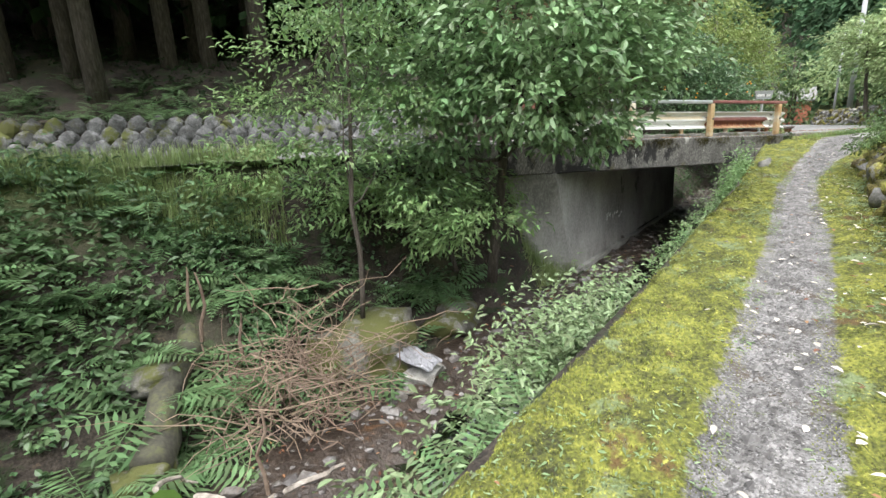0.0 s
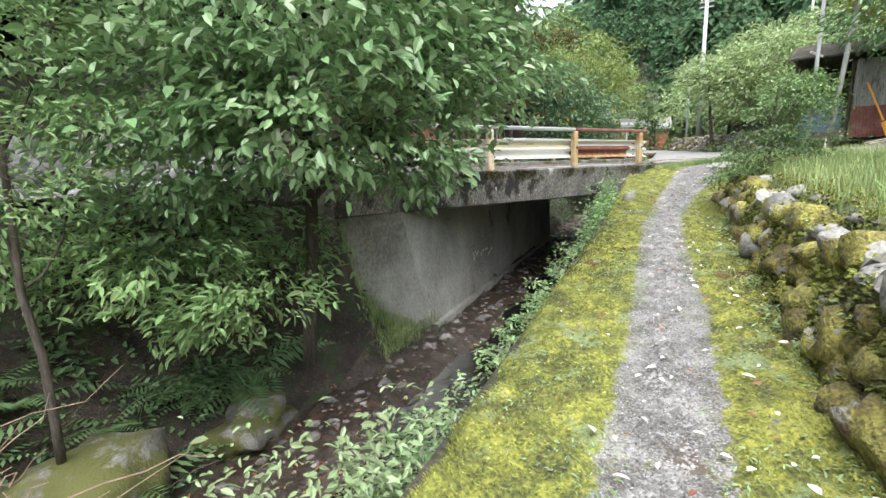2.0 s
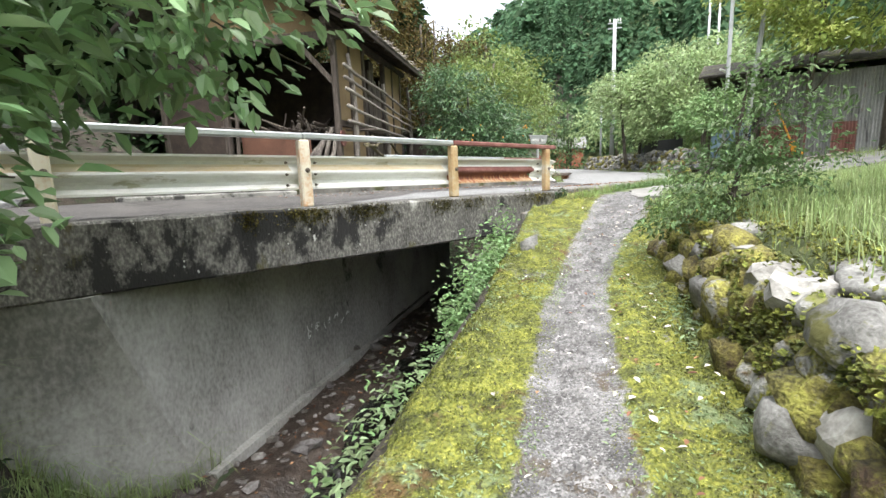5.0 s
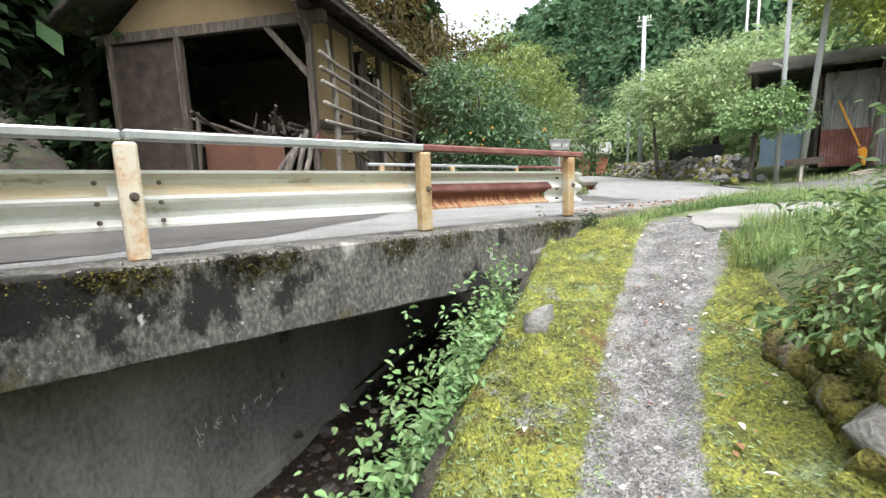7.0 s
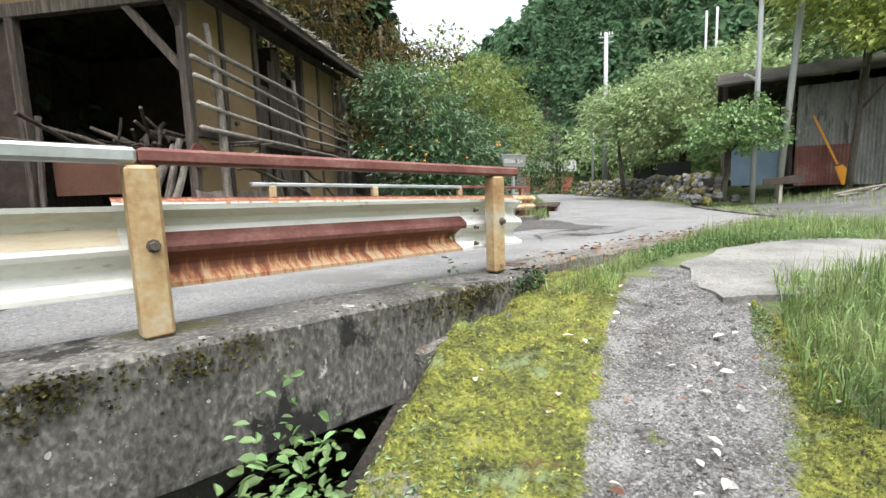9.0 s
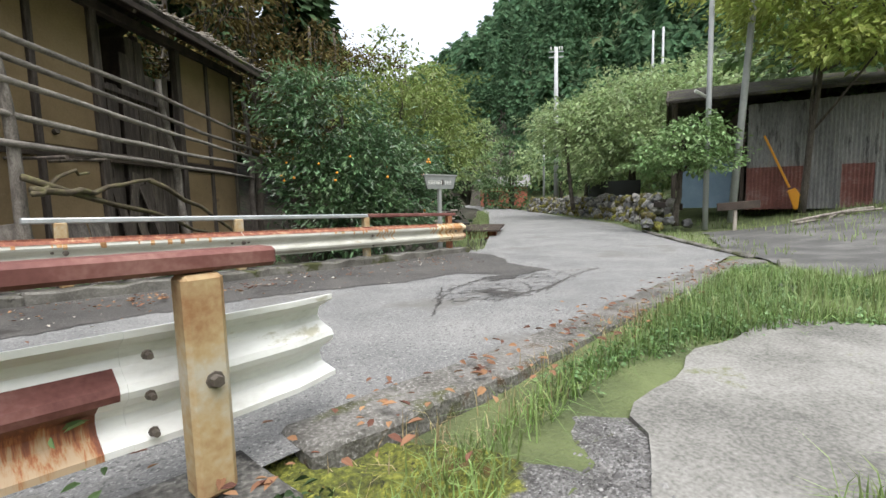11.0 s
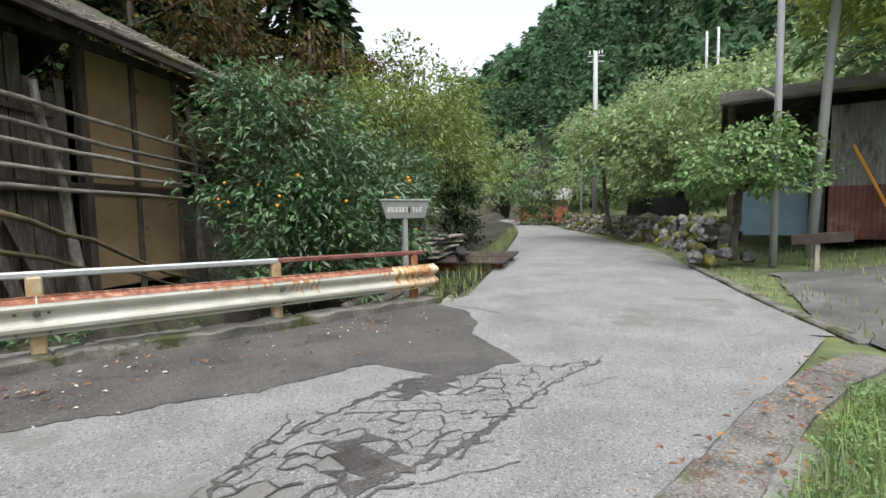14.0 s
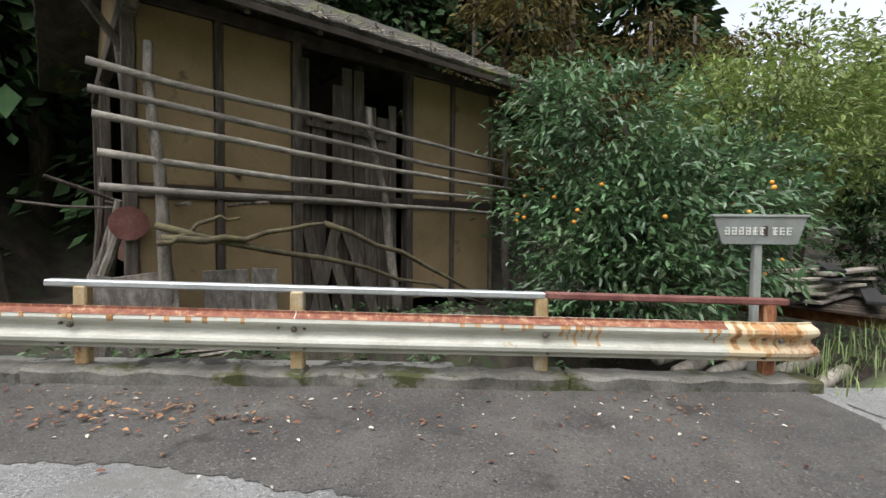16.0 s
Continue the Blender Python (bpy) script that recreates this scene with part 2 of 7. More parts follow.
M = {
    "soil": mat("forest_soil", [(0.014, 0.011, 0.008), (0.036, 0.028, 0.021), (0.075, 0.06, 0.045)], 3.0, 0.95, 0.8, 45, dist=0.04, grain=0.7,
                spots=[((0.03, 0.045, 0.017), 2.6, 0.53), ((0.1, 0.07, 0.045), 18.0, 0.61)]),
    "grass_ground": mat("grassy_ground", [(0.06, 0.075, 0.025), (0.11, 0.14, 0.04), (0.17, 0.17, 0.07)], 2.2, 0.95, 0.7, 50, dist=0.03),
    "moss": mat("moss", *MOSS[0], **MOSS[1]),
    "gravel": mat("grey_gravel", *GRAVEL[0], **GRAVEL[1]),
    "path_side": blend_mat("moss_thinning_into_gravel", MOSS, GRAVEL, "gravel", 1.3),
    "asphalt": mat("worn_asphalt", [(0.13, 0.13, 0.128), (0.19, 0.19, 0.186), (0.25, 0.245, 0.237)], 1.1, 0.9, 0.9, 110, dist=0.01, grain=0.9,
                   spots=[((0.09, 0.09, 0.088), 42.0, 0.54), ((0.34, 0.335, 0.32), 55.0, 0.56), ((0.15, 0.145, 0.135), 0.7, 0.58)]),
    "wet": mat("damp_dark_asphalt", [(0.035, 0.032, 0.03), (0.06, 0.056, 0.052), (0.1, 0.092, 0.083)], 1.5, 0.75, 0.7, 100, dist=0.008, grain=0.8,
               spots=[((0.17, 0.163, 0.152), 55.0, 0.56), ((0.025, 0.023, 0.021), 38.0, 0.56), ((0.03, 0.026, 0.023), 1.4, 0.58)]),
    "concrete": mat("weathered_concrete", [(0.1, 0.1, 0.09), (0.2, 0.195, 0.175), (0.3, 0.29, 0.26)], 1.6, 0.92, 0.6, 40, dist=0.012,
                    spots=[((0.025, 0.025, 0.022), 2.6, 0.52), ((0.1, 0.1, 0.03), 3.0, 0.62), ((0.42, 0.42, 0.39), 7.0, 0.68)]),
    "concrete_clean": mat("pale_concrete", [(0.16, 0.157, 0.143), (0.31, 0.303, 0.278), (0.42, 0.414, 0.385)], 0.9, 0.9, 0.5, 30, dist=0.01, stretch=(1, 1, 0.6), grain=0.5,
                          spots=[((0.08, 0.077, 0.07), 1.1, 0.59), ((0.36, 0.275, 0.255), 3.0, 0.66)]),
    "kerb": mat("kerb_concrete", [(0.06, 0.056, 0.046), (0.12, 0.113, 0.098), (0.2, 0.19, 0.17)], 3, 0.92, 0.8, 50, dist=0.02,
                spots=[((0.05, 0.054, 0.016), 1.9, 0.52), ((0.035, 0.03, 0.026), 4.0, 0.58)]),
    "stone": mat("field_stone", [(0.12, 0.115, 0.1), (0.24, 0.23, 0.21), (0.38, 0.37, 0.34)], 6, 0.9, 0.7, 50, rnd=0.3, dist=0.015),
    "mossy_stone": mat("mossy_stone", [(0.05, 0.042, 0.016), (0.15, 0.135, 0.034), (0.29, 0.28, 0.06)], 7, 0.95, 1.0, 50, rnd=0.35, dist=0.04, grain=0.7,
                       spots=[((0.24, 0.235, 0.215), 4.5, 0.56), ((0.09, 0.06, 0.03), 5.0, 0.58)]),
    "plaster": mat("ochre_mud_plaster", [(0.19, 0.13, 0.067), (0.24, 0.17, 0.09), (0.28, 0.205, 0.115)], 1.1, 0.95, 0.6, 40, dist=0.012,
                   spots=[((0.15, 0.1, 0.057), 2.2, 0.6), ((0.3, 0.23, 0.145), 9.0, 0.64)]),
    "old_wood": mat("weathered_wood", [(0.035, 0.028, 0.022), (0.075, 0.06, 0.048), (0.16, 0.135, 0.11)], 3, 0.85, 0.6, 40,
                    stretch=(6, 6, 0.7), rnd=0.3, dist=0.006),
    "pale_wood": mat("silvered_wood", [(0.12, 0.1, 0.085), (0.28, 0.25, 0.21), (0.42, 0.38, 0.33)], 3, 0.85, 0.5, 40,
                     stretch=(4, 4, 1.5), rnd=0.25, dist=0.006),
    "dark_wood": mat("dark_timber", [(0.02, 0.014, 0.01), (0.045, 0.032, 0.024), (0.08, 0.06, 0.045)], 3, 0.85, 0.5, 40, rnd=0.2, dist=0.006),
    "bark": mat("bark", [(0.03, 0.024, 0.018), (0.07, 0.058, 0.045), (0.13, 0.115, 0.095)], 8, 0.95, 0.9, 40, stretch=(3, 3, 0.6), dist=0.02),
    "white_paint": mat("chipped_cream_paint", [(0.62, 0.6, 0.52), (0.7, 0.68, 0.6), (0.76, 0.75, 0.68)], 2.2, 0.5, 0.15, 30, dist=0.003,
                       spots=[((0.45, 0.33, 0.18), 2.2, 0.64)]),
    "rust": mat("rusty_paint", [(0.1, 0.035, 0.02), (0.22, 0.075, 0.03), (0.42, 0.2, 0.09)], 5, 0.85, 0.4, 50, dist=0.003),
    "rust_rail": mat("dark_red_rust", [(0.1, 0.03, 0.025), (0.16, 0.06, 0.05), (0.24, 0.12, 0.1)], 4, 0.75, 0.3, 50, dist=0.002),
    "yellow_post": mat("rusted_cream_post", [(0.44, 0.4, 0.32), (0.4, 0.29, 0.15), (0.27, 0.14, 0.06)], 3.5, 0.65, 0.3, 40, dist=0.003,
                       spots=[((0.2, 0.07, 0.03), 4.0, 0.62)]),
    "galv": mat("galvanised_steel", [(0.36, 0.38, 0.39), (0.45, 0.47, 0.48), (0.55, 0.57, 0.58)], 3, 0.45, 0.1, 40, metal=0.6, dist=0.002),
    "bolt": mat("rusty_bolt", [(0.08, 0.06, 0.05), (0.16, 0.14, 0.12)], 20, 0.6, 0.2, 60, metal=0.5, dist=0.001),
    "corrugated": mat("old_corrugated_steel", [(0.1, 0.1, 0.096), (0.19, 0.188, 0.18), (0.28, 0.277, 0.267)], 1.2, 0.75, 0.2, 20,
                      stretch=(2, 2, 0.4), grain=0.5, spots=[((0.13, 0.05, 0.035), 1.2, 0.62), ((0.06, 0.058, 0.055), 1.0, 0.58)], metal=0.1, dist=0.004),
    "corrugated_red": mat("rusted_red_steel", [(0.09, 0.032, 0.024), (0.16, 0.06, 0.047), (0.24, 0.16, 0.14)], 1.5, 0.8, 0.3, 20, dist=0.004),
    "roof": mat("mossy_bark_roof", [(0.022, 0.019, 0.015), (0.05, 0.043, 0.035), (0.09, 0.082, 0.068)], 3, 0.95, 1.0, 30, dist=0.05,
                spots=[((0.09, 0.1, 0.02), 1.8, 0.55)]),
    "bed": mat("creek_bed", [(0.016, 0.011, 0.008), (0.036, 0.025, 0.018), (0.075, 0.056, 0.043)], 5, 0.45, 1.0, 25, dist=0.05,
               spots=[((0.16, 0.14, 0.12), 16.0, 0.62), ((0.09, 0.045, 0.02), 3.0, 0.6)]),
    "pole": mat("grey_pole", [(0.36, 0.37, 0.38), (0.42, 0.43, 0.44)], 2, 0.6, 0.1, 30, dist=0.002),
    "orange": mat("orange_plastic", [(0.72, 0.3, 0.02), (0.8, 0.36, 0.03)], 4, 0.45, 0.1, 30, dist=0.002),
    "fruit": mat("orange_fruit", [(0.75, 0.25, 0.02), (0.85, 0.38, 0.04)], 4, 0.4, 0.1, 60, dist=0.002),
    "litter": leafmat("dead_leaf", (0.13, 0.06, 0.032), (0.3, 0.16, 0.085), 0.5, 0.8, 0.1),
    "pale_litter": leafmat("pale_dead_leaf", (0.45, 0.42, 0.36), (0.6, 0.56, 0.48), 0.25, 0.8, 0.1),
    "leaf": leafmat("green_leaf", (0.07, 0.13, 0.05), (0.15, 0.23, 0.09)),
    "leaf_bright": leafmat("fresh_green_leaf", (0.14, 0.24, 0.09), (0.26, 0.38, 0.16)),
    "leaf_dark": leafmat("glossy_dark_leaf", (0.05, 0.11, 0.052), (0.14, 0.23, 0.1), 0.5, 0.33, 0.25, 0.55),
    "leaf_yellow": leafmat("yellowing_leaf", (0.22, 0.3, 0.07), (0.4, 0.45, 0.13), 0.3, 0.5, 0.45),
    "leaf_rust": leafmat("rusty_needles", (0.06, 0.052, 0.02), (0.13, 0.1, 0.033), 0.45, 0.8, 0.25, 0.15),
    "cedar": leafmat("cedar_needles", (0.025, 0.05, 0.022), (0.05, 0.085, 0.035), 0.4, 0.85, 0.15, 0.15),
    # paler than the near cedar: distance haze is put into the leaf colour
    "cedar_far": leafmat("hazed_far_cedar", (0.06, 0.12, 0.068), (0.125, 0.215, 0.108), 0.45, 0.9, 0.5, 0.1),
    "fern": leafmat("fern_green", (0.085, 0.16, 0.065), (0.155, 0.25, 0.11)),
    "herb": leafmat("herb_green", (0.06, 0.12, 0.05), (0.13, 0.21, 0.095)),
    "blade": leafmat("grass_blade", (0.16, 0.23, 0.08), (0.32, 0.39, 0.17)),
    "dry": leafmat("dry_grass", (0.3, 0.24, 0.12), (0.42, 0.35, 0.2)),
    "twig": mat("dead_twig", [(0.13, 0.09, 0.06), (0.25, 0.19, 0.14)], 8, 0.9, 0.2, 30, rnd=0.3),
    "sign": mat("grey_painted_board", [(0.16, 0.17, 0.16), (0.24, 0.25, 0.24)], 4, 0.7, 0.2, 40, dist=0.002),
    "lettering": mat("white_lettering", [(0.6, 0.6, 0.56), (0.72, 0.72, 0.68)], 8, 0.7, 0.0, 40),
    "ivy": leafmat("dark_ivy_leaf", (0.022, 0.045, 0.02), (0.05, 0.085, 0.035), 0.4, 0.6, 0.2, 0.2),
    "black": mat("black_net", [(0.012, 0.012, 0.012), (0.025, 0.025, 0.025)], 8, 0.9, 0.0, 40),
    "blue": mat("faded_blue_steel", [(0.1, 0.17, 0.24), (0.16, 0.23, 0.3)], 3, 0.7, 0.1, 30),
    "red_wall": mat("brick_red_wall", [(0.3, 0.1, 0.06), (0.38, 0.14, 0.09)], 3, 0.85, 0.1, 30),
}


def water_mat():
    m = bpy.data.materials.new("shallow_creek_water")
    m.use_nodes = True
    nt = m.node_tree
    b = nt.nodes["Principled BSDF"]
    b.inputs["Base Color"].default_value = (0.75, 0.62, 0.5, 1)
    b.inputs["Roughness"].default_value = 0.16
    b.inputs["IOR"].default_value = 1.33
    b.inputs["Transmission Weight"].default_value = 1.0
    n = nt.nodes.new("ShaderNodeTexNoise")
    n.inputs["Scale"].default_value, n.inputs["Detail"].default_value = 12.0, 5.0
    bp = nt.nodes.new("ShaderNodeBump")
    bp.inputs["Strength"].default_value, bp.inputs["Distance"].default_value = 0.9, 0.05
    nt.links.new(n.outputs["Fac"], bp.inputs["Height"])
    nt.links.new(bp.outputs[0], b.inputs["Normal"])
    return m


M["water"] = water_mat()
M["girder"] = mat("blackened_concrete", [(0.03, 0.028, 0.025), (0.11, 0.105, 0.095), (0.28, 0.27, 0.24)], 1.5, 0.95, 1.0, 45, dist=0.018, stretch=(1, 1, 0.55), grain=0.65,
                  spots=[((0.018, 0.017, 0.016), 1.5, 0.515), ((0.075, 0.07, 0.025), 1.6, 0.6), ((0.36, 0.355, 0.325), 2.0, 0.64), ((0.5, 0.5, 0.47), 7.0, 0.65)],
                  dots=[((0.4, 0.4, 0.37), 11.0, 0.14), ((0.3, 0.3, 0.28), 30.0, 0.15)])
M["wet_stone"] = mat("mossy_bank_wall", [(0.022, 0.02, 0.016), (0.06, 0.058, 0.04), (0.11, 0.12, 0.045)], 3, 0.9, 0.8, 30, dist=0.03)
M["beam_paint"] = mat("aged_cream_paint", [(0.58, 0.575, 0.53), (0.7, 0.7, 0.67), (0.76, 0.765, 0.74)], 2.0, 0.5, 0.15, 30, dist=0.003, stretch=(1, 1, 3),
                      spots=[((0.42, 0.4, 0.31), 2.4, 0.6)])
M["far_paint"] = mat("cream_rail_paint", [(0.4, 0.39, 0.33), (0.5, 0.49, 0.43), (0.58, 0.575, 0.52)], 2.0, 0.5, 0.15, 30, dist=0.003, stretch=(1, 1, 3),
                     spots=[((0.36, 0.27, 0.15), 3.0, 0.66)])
M["end_paint"] = mat("rust_streaked_cream", [(0.6, 0.55, 0.42), (0.62, 0.5, 0.33), (0.3, 0.11, 0.05)], 3.2, 0.6, 0.2, 30, dist=0.003, stretch=(1.6, 1.6, 0.9))
M["ochre"] = mat("ochre_stained_paint", [(0.62, 0.57, 0.45), (0.58, 0.49, 0.34), (0.5, 0.38, 0.22)], 2.5, 0.6, 0.2, 30, dist=0.003, stretch=(0.8, 0.8, 4))
M["rust_post"] = mat("rust_red_post", [(0.46, 0.3, 0.17), (0.34, 0.14, 0.06), (0.19, 0.062, 0.034), (0.12, 0.04, 0.028)], 4.0, 0.8, 0.3, 40, dist=0.003, stretch=(5, 5, 0.8))


def drip_mat():
    """Rust that runs down the lower wave of the beam in narrow tongues over old cream paint."""
    m = mat("rust_drips", [(0.5, 0.4, 0.28), (0.5, 0.4, 0.28)], 4.0, 0.75, 0.25, 60, dist=0.003)
    nt = m.node_tree
    b = nt.nodes["Principled BSDF"]
    tc = nt.nodes.new("ShaderNodeTexCoord")
    sep = nt.nodes.new("ShaderNodeSeparateXYZ")
    nt.links.new(tc.outputs["Object"], sep.inputs[0])
    def calc(op, x, y=0.0, z=0.0):
        n = nt.nodes.new("ShaderNodeMath")
        n.operation = op
        for k, q in enumerate((x, y, z)):
            if isinstance(q, float):
                n.inputs[k].default_value = q
            else:
                nt.links.new(q, n.inputs[k])
        return n.outputs[0]
    # height over the beam's middle line, which falls along the bridge
    up = calc("ADD", calc("MULTIPLY_ADD", sep.outputs[0], 0.023, sep.outputs[2]), -1.537)
    mp = nt.nodes.new("ShaderNodeMapping")
    mp.inputs["Scale"].default_value = (1, 0.2, 0.07)
    nt.links.new(tc.outputs["Object"], mp.inputs["Vector"])
    vals = []
    for sc, rg in ((26.0, 0.75), (5.0, 0.5)):
        nz = nt.nodes.new("ShaderNodeTexNoise")
        nz.inputs["Scale"].default_value, nz.inputs["Detail"].default_value, nz.inputs["Roughness"].default_value = sc, 5.0, rg
        nt.links.new(mp.outputs[0], nz.inputs["Vector"])
        vals.append(nz.outputs["Fac"])
    run = calc("ADD", calc("MULTIPLY", calc("ADD", vals[0], -0.5), 2.6), calc("MULTIPLY", calc("ADD", vals[1], -0.5), 1.6))
    k = calc("ADD", calc("MULTIPLY_ADD", up, 6.5, 1.2), run)
    rp = nt.nodes.new("ShaderNodeValToRGB")
    el = rp.color_ramp.elements
    el[0].position, el[0].color = 0.05, (0.42, 0.31, 0.2, 1)
    el[1].position, el[1].color = 0.75, (0.15, 0.055, 0.034, 1)
    for q, c in ((0.25, (0.38, 0.23, 0.12)), (0.36, (0.33, 0.13, 0.055)), (0.55, (0.2, 0.072, 0.04))):
        el.new(q).color = (*c, 1)
    nt.links.new(k, rp.inputs[0])
    nt.links.new(rp.outputs[0], b.inputs["Base Color"])
    return m


M["rust_streak"] = drip_mat()
M["rust_edge"] = mat("flaking_rust_edge", [(0.13, 0.04, 0.025), (0.19, 0.065, 0.04), (0.28, 0.11, 0.06), (0.45, 0.32, 0.2)], 5.0, 0.8, 0.3, 40, dist=0.003, stretch=(3, 3, 1.4))
M["white_rust_post"] = mat("cream_post_rust", [(0.66, 0.62, 0.52), (0.66, 0.6, 0.48), (0.52, 0.26, 0.1)], 3.0, 0.6, 0.3, 40, dist=0.003,
                           spots=[((0.3, 0.1, 0.04), 5.0, 0.64)])
M["red_board"] = mat("reddish_plywood", [(0.1, 0.045, 0.028), (0.17, 0.08, 0.05)], 2, 0.85, 0.2, 30)
M["shutter"] = mat("blue_grey_shutter", [(0.13, 0.2, 0.27), (0.2, 0.28, 0.36)], 2, 0.6, 0.1, 30)
M["mossy_stick"] = mat("lichened_branch", [(0.05, 0.035, 0.022), (0.1, 0.08, 0.05), (0.15, 0.14, 0.06)], 6, 0.9, 0.5, 40, dist=0.006)
M["galv_wood"] = mat("silver_grey_post", [(0.22, 0.23, 0.22), (0.32, 0.33, 0.31)], 4, 0.7, 0.2, 40, dist=0.003)
M["pale_stone"] = mat("pale_stone", [(0.08, 0.077, 0.068), (0.17, 0.167, 0.155), (0.29, 0.285, 0.265)], 5, 0.9, 0.8, 50, rnd=0.25, dist=0.015, grain=0.6, spots=[((0.12, 0.12, 0.035), 3.5, 0.56)])
M["grey_lichen"] = mat("lichened_grey_stone", [(0.05, 0.05, 0.048), (0.13, 0.13, 0.13), (0.26, 0.26, 0.26)], 5, 0.92, 0.6, 40, rnd=0.3, dist=0.015, spots=[((0.1, 0.11, 0.03), 1.3, 0.57)])
M["creek_stone"] = mat("creek_stone", [(0.05, 0.042, 0.036), (0.12, 0.108, 0.098), (0.24, 0.235, 0.23)], 3, 0.6, 0.4, 40, rnd=0.45, dist=0.01)
M["boulder"] = mat("mossy_boulder", [(0.06, 0.056, 0.046), (0.13, 0.124, 0.105), (0.24, 0.235, 0.21)], 3, 0.9, 0.9, 40, dist=0.04, spots=[((0.075, 0.08, 0.02), 1.6, 0.46)])
M["rag"] = mat("grey_plastic", [(0.16, 0.16, 0.17), (0.3, 0.3, 0.32)], 14, 0.5, 0.6, 40, stretch=(3, 1, 1), dist=0.02)
M["wet_gravel"] = mat("damp_gravel", [(0.045, 0.044, 0.042), (0.09, 0.088, 0.083), (0.18, 0.175, 0.165)], 1.2, 0.75, 0.6, 70, dist=0.01)
M["lane_kerb"] = mat("dirty_kerb_concrete", [(0.06, 0.055, 0.047), (0.13, 0.123, 0.11), (0.21, 0.2, 0.185)], 2.5, 0.92, 0.8, 60, dist=0.02, grain=0.9, spots=[((0.07, 0.075, 0.025), 1.9, 0.57), ((0.1, 0.07, 0.045), 4.0, 0.58), ((0.32, 0.31, 0.29), 60.0, 0.58)])
M["slab"] = mat("pale_slab", [(0.1, 0.097, 0.088), (0.19, 0.184, 0.168), (0.27, 0.263, 0.245)], 2, 0.92, 0.6, 60, dist=0.01, grain=0.7, spots=[((0.13, 0.14, 0.06), 2.0, 0.62)])


def turf_over(m, stops):
    """Lays grassy turf over a soil material where the mesh's turf value is high."""
    nt = m.node_tree
    b = nt.nodes["Principled BSDF"]
    src = b.inputs["Base Color"].links[0].from_socket
    at = nt.nodes.new("ShaderNodeAttribute")
    at.attribute_name = "turf"
    nz = nt.nodes.new("ShaderNodeTexNoise")
    nz.inputs["Scale"].default_value, nz.inputs["Detail"].default_value = 2.5, 8.0
    geo = nt.nodes.new("ShaderNodeNewGeometry")
    nt.links.new(geo.outputs["Position"], nz.inputs["Vector"])
    rp = nt.nodes.new("ShaderNodeValToRGB")
    rp.color_ramp.elements[0].position, rp.color_ramp.elements[0].color = 0.3, (*stops[0], 1)
    rp.color_ramp.elements[1].position, rp.color_ramp.elements[1].color = 0.7, (*stops[1], 1)
    nt.links.new(nz.outputs["Fac"], rp.inputs[0])
    mx = nt.nodes.new("ShaderNodeMix")
    mx.data_type = "RGBA"
    nt.links.new(at.outputs["Fac"], mx.inputs[0])
    nt.links.new(src, mx.inputs[6])
    nt.links.new(rp.outputs[0], mx.inputs[7])
    nt.links.new(mx.outputs[2], b.inputs["Base Color"])


turf_over(M["soil"], ((0.06, 0.08, 0.03), (0.15, 0.18, 0.07)))
M["leaf_side"] = leafmat("mid_green_leaf", (0.15, 0.26, 0.115), (0.28, 0.41, 0.21), 0.35, 0.38, 0.3, 0.6)
M["leaf_olive"] = leafmat("olive_leaf", (0.19, 0.27, 0.12), (0.34, 0.43, 0.2), 0.35, 0.5, 0.4)
M["leaf_yellow2"] = leafmat("yellow_green_leaf", (0.13, 0.19, 0.05), (0.24, 0.3, 0.09))
M["silver_herb"] = leafmat("grey_green_herb", (0.15, 0.22, 0.1), (0.27, 0.35, 0.19))
M["herb_bright"] = leafmat("bright_herb", (0.14, 0.26, 0.05), (0.24, 0.38, 0.1))
M["rack_wood"] = mat("silvered_pole", [(0.09, 0.078, 0.065), (0.21, 0.19, 0.165), (0.34, 0.31, 0.27)], 3, 0.85, 0.5, 40, stretch=(1.5, 1.5, 5), rnd=0.25, dist=0.006, grain=0.6)
M["dark_moss"] = leafmat("brown_green_moss", (0.035, 0.032, 0.012), (0.1, 0.085, 0.025), 0.4, 0.9, 0.1, 0.1)
M["bramble"] = leafmat("bramble_leaf", (0.11, 0.2, 0.075), (0.22, 0.34, 0.14))
M["blade_green"] = leafmat("lush_grass_blade", (0.09, 0.16, 0.045), (0.24, 0.33, 0.11), 0.45)
M["grey_wood"] = mat("grey_barked_wood", [(0.05, 0.042, 0.035), (0.13, 0.112, 0.095), (0.25, 0.225, 0.195)], 3, 0.85, 0.6, 40, stretch=(4, 4, 1.2), rnd=0.3, dist=0.006, grain=0.6)
M["pebble"] = mat("gravel_stone", [(0.07, 0.067, 0.063), (0.15, 0.145, 0.14), (0.28, 0.272, 0.265)], 9, 0.9, 0.0, 50, rnd=0.45)

M["ochre_rust"] = mat("thin_rust_run", [(0.56, 0.42, 0.25), (0.46, 0.26, 0.11), (0.35, 0.15, 0.06)], 6.0, 0.75, 0.2, 40, dist=0.002)

# ---- building helpers ----
rng = np.random.default_rng(7)


def mesh_np(name, v, f, material, smooth=False):
    me = bpy.data.meshes.new(name)
    me.from_pydata(np.asarray(v, float).tolist(), [], f if isinstance(f, list) else f.tolist())
    me.materials.append(material)
    if smooth:
        me.shade_smooth()
    me.update()
    return me


def thing(name, label, category, group="", kind="", at=(0, 0, 0), rz=0.0):
    """An Empty at a thing's base, which its parts hang from."""
    ob = tagged(new(name), label, category, group, kind)
    ob.empty_display_size = 0.2
    ob.matrix_world = pose(*at, 0, 0, rz)
    return ob


